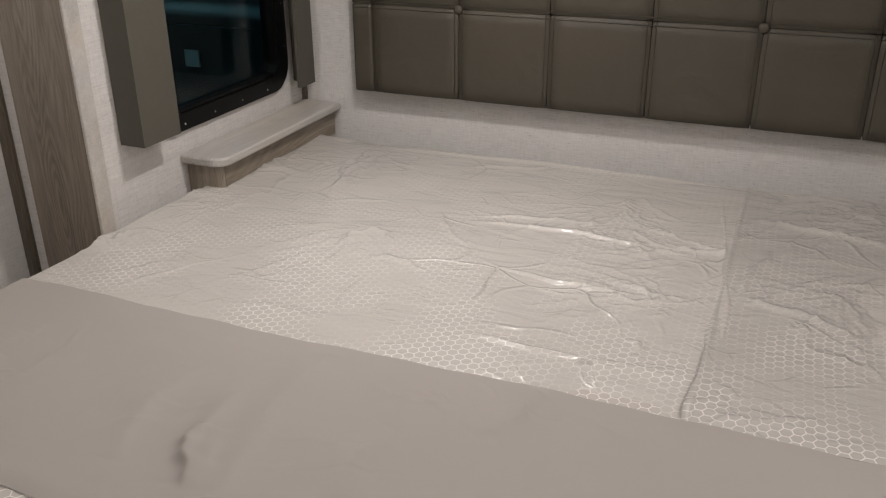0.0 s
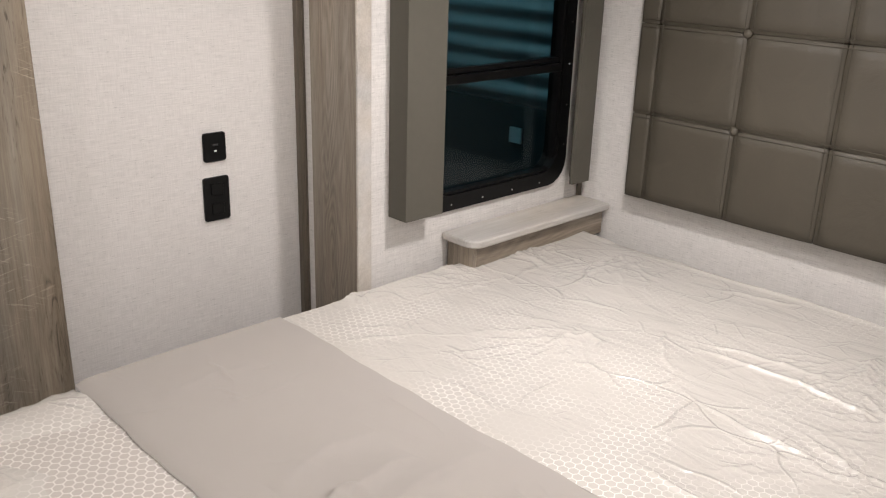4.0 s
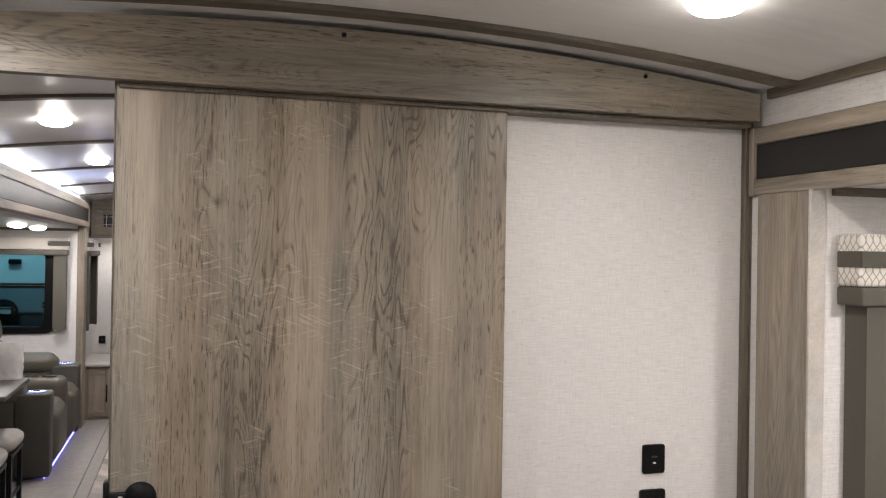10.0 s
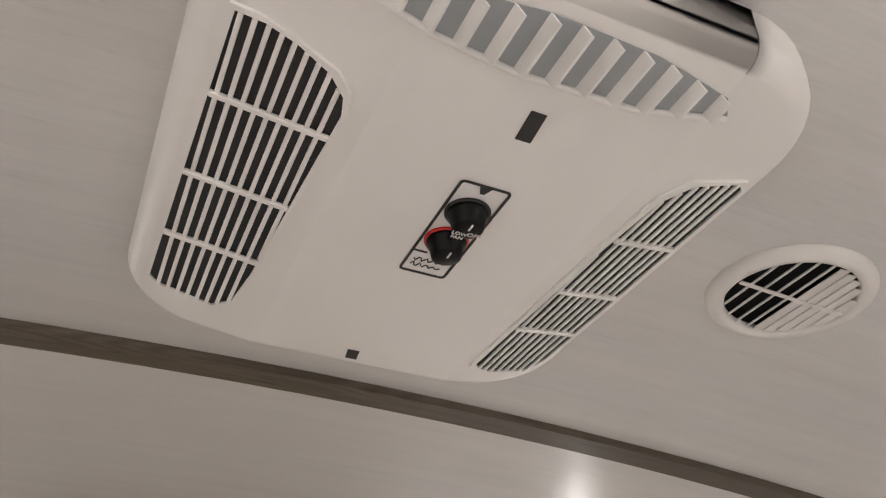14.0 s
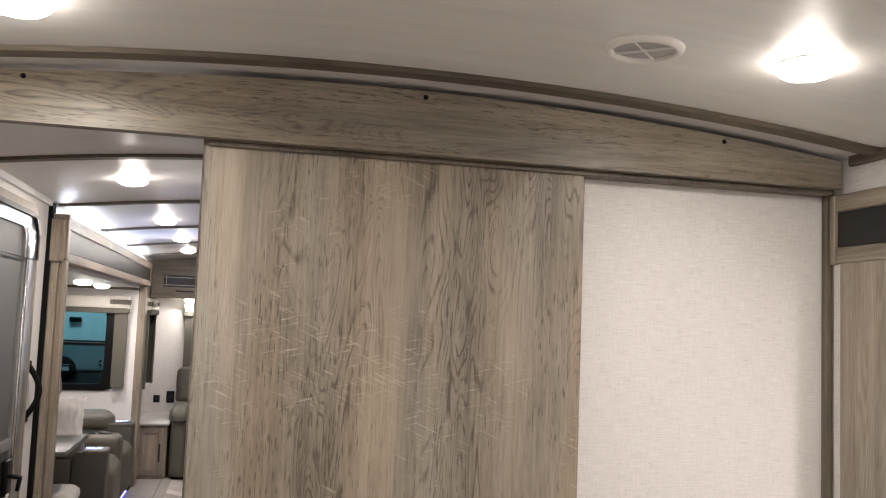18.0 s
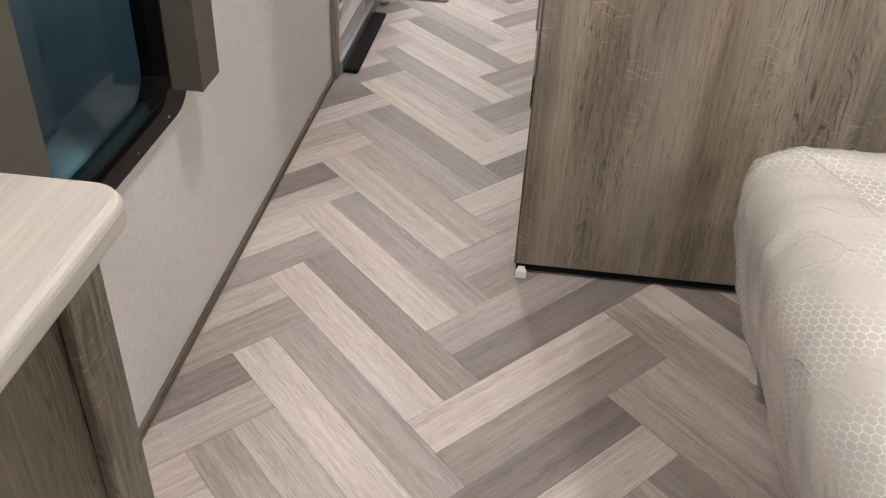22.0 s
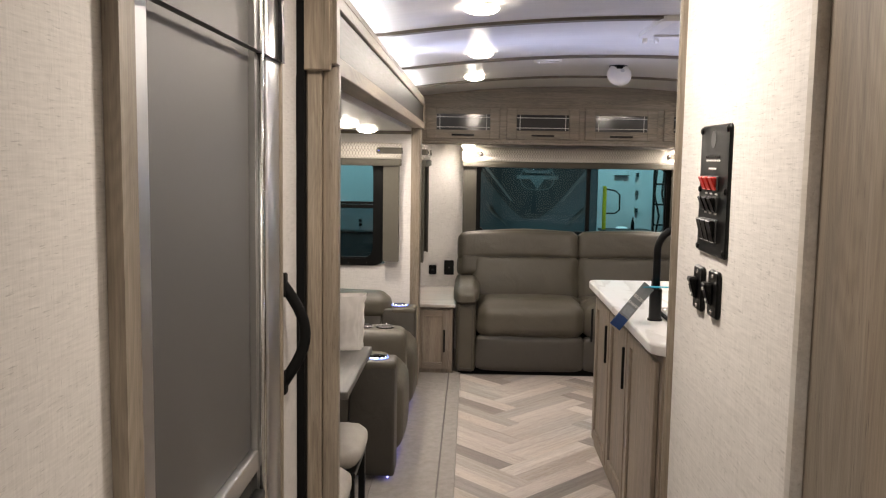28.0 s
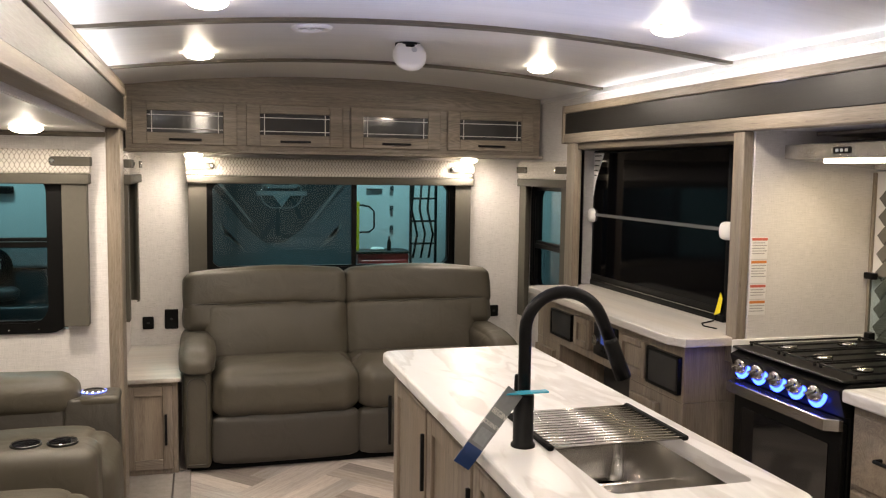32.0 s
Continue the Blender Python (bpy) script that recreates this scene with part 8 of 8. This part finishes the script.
lathe("wheel_cover", [(0.150, 0), (0.155, 0.03), (0.145, 0.10), (0.10, 0.12), (0.01, 0.125)], (-1.175, 9.19, 0.775), M_gum, tt, "black spare wheel cover", "-y", 32)
box("cover_mark", (-1.265, 9.058, 0.765), (-1.085, 9.062, 0.815), M_paper, tt, "pale lettering bar", 0.0)
box("cover_mark", (-1.27, 9.058, 0.832), (-1.08, 9.062, 0.842), M_paper, tt, "", 0.0)
box("tail_lamp", (-1.48, 9.18, 0.80), (-1.33, 9.199, 0.915), M_black, tt, "dark square lamp", 0.01)
for z in (0.88, 0.835):
    lathe("marker", [(0.018, 0), (0.016, 0.01)], (-0.755, 9.20, z), M_black, tt, "", "-y", 14)
box("camera_box", (-1.14, 9.16, 1.345), (-1.0, 9.199, 1.405), M_black, tt, "", 0.01)
soft("hitch_bag", (-1.28, 9.05, 0.52), (-0.98, 9.16, 0.62), 0.04, M_coach_dk, tt, "", 8, 0.01, 0.02, 4)
box("bumper", (-2.5, 9.05, 0.35), (-0.1, 9.2, 0.47), M_coach_dk, tt, "", 0.02, 2)

# front cap of another trailer behind the rear window
cf = thing("trailer_front", (0.9, 10.5, -0.8), "slate-blue trailer front cap with a pale emblem and stripes", "trailer")
M_cap = plain("slate_front_cap", (0.075, 0.115, 0.13), 0.3, grain=0.1, scale=3)
M_emb = plain("pale_emblem", (0.16, 0.21, 0.22), 0.4)
M_emb_dim = plain("grey_emblem", (0.14, 0.185, 0.195), 0.4)
prism("cap", [(-0.9, -0.3), (1.86, -0.3), (1.86, 2.0), (1.6, 2.6), (-0.5, 2.6), (-0.85, 2.0)], 10.2, 10.9, M_cap, cf, "", "y", 0.02, 3)
prism("dark_vee", [(0.46, 1.46), (0.83, 1.0), (1.0, 0.86), (1.18, 0.86), (1.36, 1.0), (1.73, 1.46)], 10.19, 10.199, M_coach_dk, cf, "dark pointed field", "y")
part("emblem_ring", bm_ring(rrect(0.96, 1.36, 1.19, 1.47, 0.135, 8), rrect(0.972, 1.348, 1.202, 1.458, 0.125, 8), 10.175, 10.188), M_emb_dim, cf, "pale round emblem outline")
prism("emblem_bar", [(0.92, 1.36), (1.40, 1.36), (1.40, 1.315), (1.24, 1.315), (1.16, 1.20), (1.08, 1.315), (0.92, 1.315)], 10.170, 10.174, M_emb, cf, "", "y")
prism("emblem_bar", [(1.02, 1.385), (1.30, 1.385), (1.34, 1.44), (1.22, 1.415), (1.10, 1.415), (0.98, 1.44)], 10.170, 10.174, M_emb_dim, cf, "", "y")
for s in (-1, 1):
    c = 1.16
    prism("stripe", [(c + s * 0.60, 1.48), (c + s * 0.64, 1.48), (c + s * 0.30, 1.06), (c + s * 0.275, 1.06)], 10.182, 10.190, M_emb, cf, "", "y")
    prism("stripe", [(c + s * 0.58, 1.06), (c + s * 0.58, 1.0), (c + s * 0.32, 0.76), (c + s * 0.50, 0.90)], 10.19, 10.198, M_emb, cf, "", "y")
box("marker_lamp", (0.44, 10.19, 0.84), (0.465, 10.198, 0.90), M_red, cf, "", 0.0)
ww = thing("workshop_wall", (4, 12.5, -0.8), "pale workshop wall behind the rear window", "wall", "", "structure")
box("panel", (1.2, 12.5, -0.8), (8.0, 12.6, 4.0), M_coach, ww)
for z in (0.85, 1.1, 1.35):
    box("wall_fitting", (2.72, 12.47, z - 0.03), (2.76, 12.499, z + 0.03), M_coach_dk, ww, "", 0.0)
box("wall_fitting", (2.42, 12.47, 1.33), (2.62, 12.499, 1.345), M_coach_dk, ww, "", 0.0)
tc = thing("tool_chest", (2.6, 11.9, -0.8), "red rolling tool chest in the workshop", "tool chest")
box("chest", (2.19, 11.8, -0.72), (2.81, 12.2, 0.585), M_red, tc, "", 0.02, 2)
box("tray", (2.17, 11.78, 0.586), (2.83, 12.22, 0.612), M_black, tc)
for k in range(4):
    box("drawer", (2.22, 11.785, -0.62 + 0.29 * k), (2.78, 11.80, -0.36 + 0.29 * k), M_red, tc, "", 0.006)
for x in (2.24, 2.76):
    lathe("caster", [(0.035, 0), (0.035, 0.04)], (x, 11.9, -0.76), M_gum, tc, "", "x", 14)
sb = thing("spray_bottle", (2.6, 11.95, 0.61), "dark spray bottle on the tool chest", "bottle")
lathe("bottle", [(0.025, 0), (0.025, 0.10), (0.01, 0.13), (0.01, 0.17)], (2.597, 11.95, 0.6125), M_black, sb)
rag = thing("shop_rag", (2.4, 11.95, 0.61), "white rag on the tool chest", "rag")
soft("cloth", (2.36, 11.88, 0.6125), (2.52, 12.0, 0.65), 0.018, M_paper, rag, "", 8, 0.004, 0.02, 2)
rc = thing("tool_rack", (3.05, 12.2, -0.8), "dark workshop rack with hanging hoses", "rack")
for x in (2.90, 3.22):
    box("upright", (x, 12.15, -0.8), (x + 0.03, 12.19, 1.7), M_blackm, rc)
for k in range(6):
    box("shelf", (2.93, 12.15, 0.1 + 0.28 * k), (3.22, 12.18, 0.125 + 0.28 * k), M_blackm, rc)
for k in range(3):
    tube("hose", [(2.94 + 0.10 * k, 12.12, 1.45), (2.90 + 0.10 * k, 12.06, 1.1), (2.97 + 0.10 * k, 12.05, 0.8), (2.93 + 0.10 * k, 12.10, 0.5)], 0.014, M_gum, rc, "", 6)
hk = thing("hose_bracket", (2.3, 12.0, -0.8), "bent black steel bracket with a yellow post in the workshop", "bracket")
tube("tube_arm", [(2.22, 12.0, 1.16), (2.36, 12.0, 1.14), (2.42, 12.0, 1.08), (2.42, 12.0, 0.88), (2.36, 12.0, 0.83), (2.22, 12.0, 0.83)], 0.011, M_black, hk, "", 8)
box("post", (2.19, 11.98, -0.8), (2.24, 12.02, 1.20), M_yellow, hk, "yellow steel post", 0.006)

# scissor lift and a stack of cartons seen through the bedroom side window
M_carton = plain("brown_carton", (0.34, 0.25, 0.165), 0.8, grain=0.1, scale=12)
M_print = plain("blue_print", (0.05, 0.2, 0.5), 0.6)
lift = thing("scissor_lift", (-4.0, 7.2, -0.8), "grey scissor lift platform with black folding arms", "scissor lift")
box("platform", (-4.3, 5.4, 1.48), (-3.5, 9.0, 1.66), plain("grey_steel", (0.30, 0.33, 0.35), 0.5, grain=0.1), lift, "grey steel platform", 0.01)
for x in (-3.62, -4.2):
    for ya, za, yb, zb in ((5.7, 0.62, 8.5, 1.46), (5.7, 1.46, 8.5, 0.62), (5.7, -0.2, 8.5, 0.62), (5.7, 0.62, 8.5, -0.2)):
        tube("arm", [(x, ya, za), (x, (ya + yb) / 2, (za + zb) / 2), (x, yb, zb)], 0.045, M_blackm, lift, "", 8)
box("chassis", (-4.4, 5.4, -0.72), (-3.4, 9.0, -0.22), M_coach_dk, lift, "", 0.03, 2)
for y in (5.8, 8.6):
    lathe("wheel", [(0.18, 0), (0.18, 0.10)], (-3.4, y, -0.62), M_gum, lift, "", "x", 20)
box("rail", (-4.2, 5.5, 2.3), (-4.15, 8.9, 2.35), M_blackm, lift)
for y in (5.6, 7.2, 8.8):
    box("rail_post", (-4.2, y, 1.6605), (-4.15, y + 0.05, 2.2995), M_blackm, lift)
random.seed(5)
pal = thing("pallet", (-5.3, 7.5, -0.8), "wooden pallet stack under the cartons", "pallet")
box("deck", (-5.9, 5.6, -0.10), (-4.75, 9.6, -0.002), M_carton, pal)
for y in (5.7, 7.5, 9.3):
    box("block", (-5.85, y, -0.8), (-4.8, y + 0.15, -0.1005), M_carton, pal)
for z, h, w_, n in ((0.0, 0.42, 0.78, 5), (0.423, 0.22, 0.38, 10), (0.646, 0.22, 0.38, 10), (0.869, 0.20, 0.38, 5)):
    for j in range(n):
        y0 = 5.65 + (w_ + 0.006) * j
        c = thing("carton", (-5.2, y0 + w_ / 2, z), "brown cardboard carton with a blue-white label" if h < 0.4 else "large plain brown cardboard carton", "carton", "stacked cartons")
        xf = -4.85 + random.uniform(-0.03, 0.03)
        box("box", (-5.7, y0, z), (xf, y0 + w_, z + h), M_carton, c, "", 0.004)
        if h < 0.4:
            box("label", (xf + 0.0005, y0 + 0.11, z + 0.06), (xf + 0.003, y0 + 0.27, z + 0.17), M_paper, c, "", 0.0)
            box("label_print", (xf + 0.0031, y0 + 0.13, z + 0.085), (xf + 0.005, y0 + 0.25, z + 0.155), M_print, c, "", 0.0)
# the hall's own walls, and cool lamps added out of view
for nm, lo, hi in (("wall_hall_left", (-14, -16, -0.8), (-13.9, 24, 6)), ("wall_hall_right", (14, -16, -0.8), (14.1, 24, 6)), ("wall_hall_near", (-14, -16.1, -0.8), (14, -16, 6)), ("wall_hall_far", (-14, 24, -0.8), (14, 24.1, 6))):
    structure(nm, lo, hi, M_shed, "dim blue-grey hall wall")
structure("roof_hall", (-14.1, -16.1, 6.0), (14.1, 24.1, 6.1), M_shed, "dim hall roof", category="ceiling")
TEAL = (0.45, 0.85, 1.0)
# six added lamps brighten what the windows show; the last reflects in the floor
for at, aim, power in (((-2.5, 1.0, 4.6), (-7.0, 4.0, 2.4), 120.0), ((-3.0, 7.2, 3.6), (-5.2, 7.4, 0.6), 60.0), ((3.55, 3.0, 3.2), (5.6, 3.0, 1.6), 24.0), ((-1.2, 7.9, 4.0), (-1.2, 9.8, 1.0), 120.0), ((0.9, 8.2, 4.2), (1.0, 10.4, 1.0), 32.0), ((2.6, 11.2, 4.2), (2.6, 12.8, 1.0), 190.0), ((-6.35, 9.98, 4.6), (-6.35, 9.98, 0.0), 60.0)):
    area_lamp("high_bay_lamp", at, aim, power, TEAL, 0.6)
    at = (at[0], at[1], at[2] + 0.1)
    hb_ = thing("added_hall_light", at, "cool hanging lamp added out of view in the hall", "hall lamp", "high-bay lamps")
    lathe("reflector", [(0.42, 0.03), (0.30, 0.2), (0.06, 0.30), (0.05, 0.40)], at, M_steel, hb_)
    tube("rod", [(at[0], at[1], at[2] + 0.39), (at[0], at[1], 6.0)], 0.015, M_blackm, hb_, "", 6)

# ---- herringbone floor: paired planks, joints recessed ----
PW, PL = 0.10674, 0.64044
# the pattern is laid slightly drawn out along the length of the coach
LAY_X, LAY_Y = 0.99271, 1.03433
LAY = Matrix.Diagonal((LAY_X, LAY_Y, 1.0, 1.0))
OX, OY = 0.11218, -0.17269
D1, D2 = Vector((1, -1)) / math.sqrt(2), Vector((1, 1)) / math.sqrt(2)
# the bedroom, the passage and the living area: a plank that lies on two of them is one piece cut round the walls
ZONES = [(0.011, W - 0.001, FRONT, -0.001), (0.011, HALL_X - 0.001, -0.001, HALL_END + 0.001), (0.001, W - 0.03, HALL_END + 0.001, REAR - 0.001)]


def clip_poly(poly, x0, x1, y0, y1):
    for k, lim, sign in ((0, x0, 1), (0, x1, -1), (1, y0, 1), (1, y1, -1)):
        out = []
        for a, b in zip(poly, poly[1:] + poly[:1]):
            da, db = (a[k] - lim) * sign, (b[k] - lim) * sign
            if da >= 0:
                out.append(a)
            if da * db < 0:
                out.append(a + (b - a) * (da / (da - db)))
        poly = out
        if len(poly) < 3:
            return []
    return poly


def plank_mesh(polys, name, material):
    """Outlines in the plank's own frame, length along x; a whole plank has slightly eased edges."""
    bm = bmesh.new()
    ease = 0.0005 if len(polys) == 1 else 0.0
    for poly in polys:
        c = sum((p for p in poly), Vector((0, 0))) / len(poly)
        top = []
        for p in poly:
            k = min(0.5, ease / max(1e-4, (c - p).length))
            top.append(bm.verts.new((p.x + (c.x - p.x) * k, p.y + (c.y - p.y) * k, 0.0)))
        low = [bm.verts.new((p.x, p.y, -0.004)) for p in poly]
        bm.faces.new(top)
        for i in range(len(poly)):
            bm.faces.new((low[i], low[(i + 1) % len(poly)], top[(i + 1) % len(poly)], top[i]))
    bmesh.ops.recalc_face_normals(bm, faces=bm.faces[:])
    me = bpy.data.meshes.new(name)
    bm.to_mesh(me)
    bm.free()
    me.materials.append(material)
    return me


floor_ob = bpy.data.objects["floor"]
G = 0.0002
FULL = [Vector((G, G)), Vector((PL - G, G)), Vector((PL - G, PW - G)), Vector((G, PW - G))]
full_mesh = {k: plank_mesh([FULL], "plank", m) for k, m in PLANKS.items()}
lay = random.Random(21)
S2 = 2 * PW
for U in range(-40, 60):
    for V in range(-40, 60):
        k = (U + V) % 6
        if k not in (0, 3):
            continue
        pair = lay.choice(("pale dark", "pale middle", "dark pale", "middle pale", "middle dark", "pale middle", "pale pale", "dark middle")).split()
        for half in (0, 1):
            if k == 0:      # along D1
                o = Vector((OX, OY)) + D1 * (U * S2) + D2 * (V * S2 + half * PW)
                ang, ax, ay = -45.0, D1, D2
            else:           # along D2, three cells long
                o = Vector((OX, OY)) + D1 * (U * S2 + (half + 1) * PW) + D2 * (V * S2)
                ang, ax, ay = 45.0, D2, -D1
            quad = [o + ax * q.x + ay * q.y for q in FULL]
            cuts = [c for c in (clip_poly(quad, a / LAY_X, b / LAY_X, c / LAY_Y, d / LAY_Y) for a, b, c, d in ZONES) if len(c) > 2]
            if not cuts:
                continue
            pts = [q for c in cuts for q in c]
            cx, cy = sum(q.x for q in pts) / len(pts), sum(q.y for q in pts) / len(pts)
            cx, cy = cx * LAY_X, cy * LAY_Y
            if (1.55 < cx and -2.3 < cy < -0.5) or (cy > 6.45 and cx > 0.35) or cy < -2.4:
                continue
            whole = len(cuts) == 1 and len(cuts[0]) == 4 and all(min((a - b).length for b in quad) < 1e-5 for a in cuts[0])
            me = full_mesh[pair[half]] if whole else plank_mesh([[Vector(((q - o).dot(ax), (q - o).dot(ay))) for q in c] for c in cuts], "plank", PLANKS[pair[half]])
            ob = new("plank", me)
            ob.matrix_basis = pose(o.x, o.y, 0.0, 0, 0, ang)
            ob.parent = floor_ob
            ob.matrix_parent_inverse = LAY

# herringbone tiles on the backsplash
TW, TL = 0.05, 0.20
Q = math.sqrt(0.5)
bm = bm_box((-0.003, 0.0015, 0.0015), (0.003, TL - 0.0015, TW - 0.0015), 0.001)
tile_me = bpy.data.meshes.new("tile")
bm.to_mesh(tile_me)
bm.free()
tile_me.materials.append(M_tile)
for i in range(-16, 17):
    for j in range(-16, 17):
        if (i - j) % 8 not in (0, 7):
            continue
        flat = (i - j) % 8 == 0
        k = i if flat else i + 1
        y = 4.11 + LS + (k - j) * TW * Q
        z = 1.20 + (k + j) * TW * Q
        a = 45 if flat else 135
        cy = y + TL / 2 * Q * (1 if flat else -1)
        cz = z + TL / 2 * Q
        if not (3.88 < cy - LS < 4.46 and 0.95 < cz < 1.62):
            continue
        ob = new("tile", tile_me)
        ob.matrix_basis = Matrix.Translation((2.897, y, z)) @ pose(0, 0, 0, a)
        ob.parent = bk
        ob.matrix_parent_inverse = bk.matrix_basis.inverted()
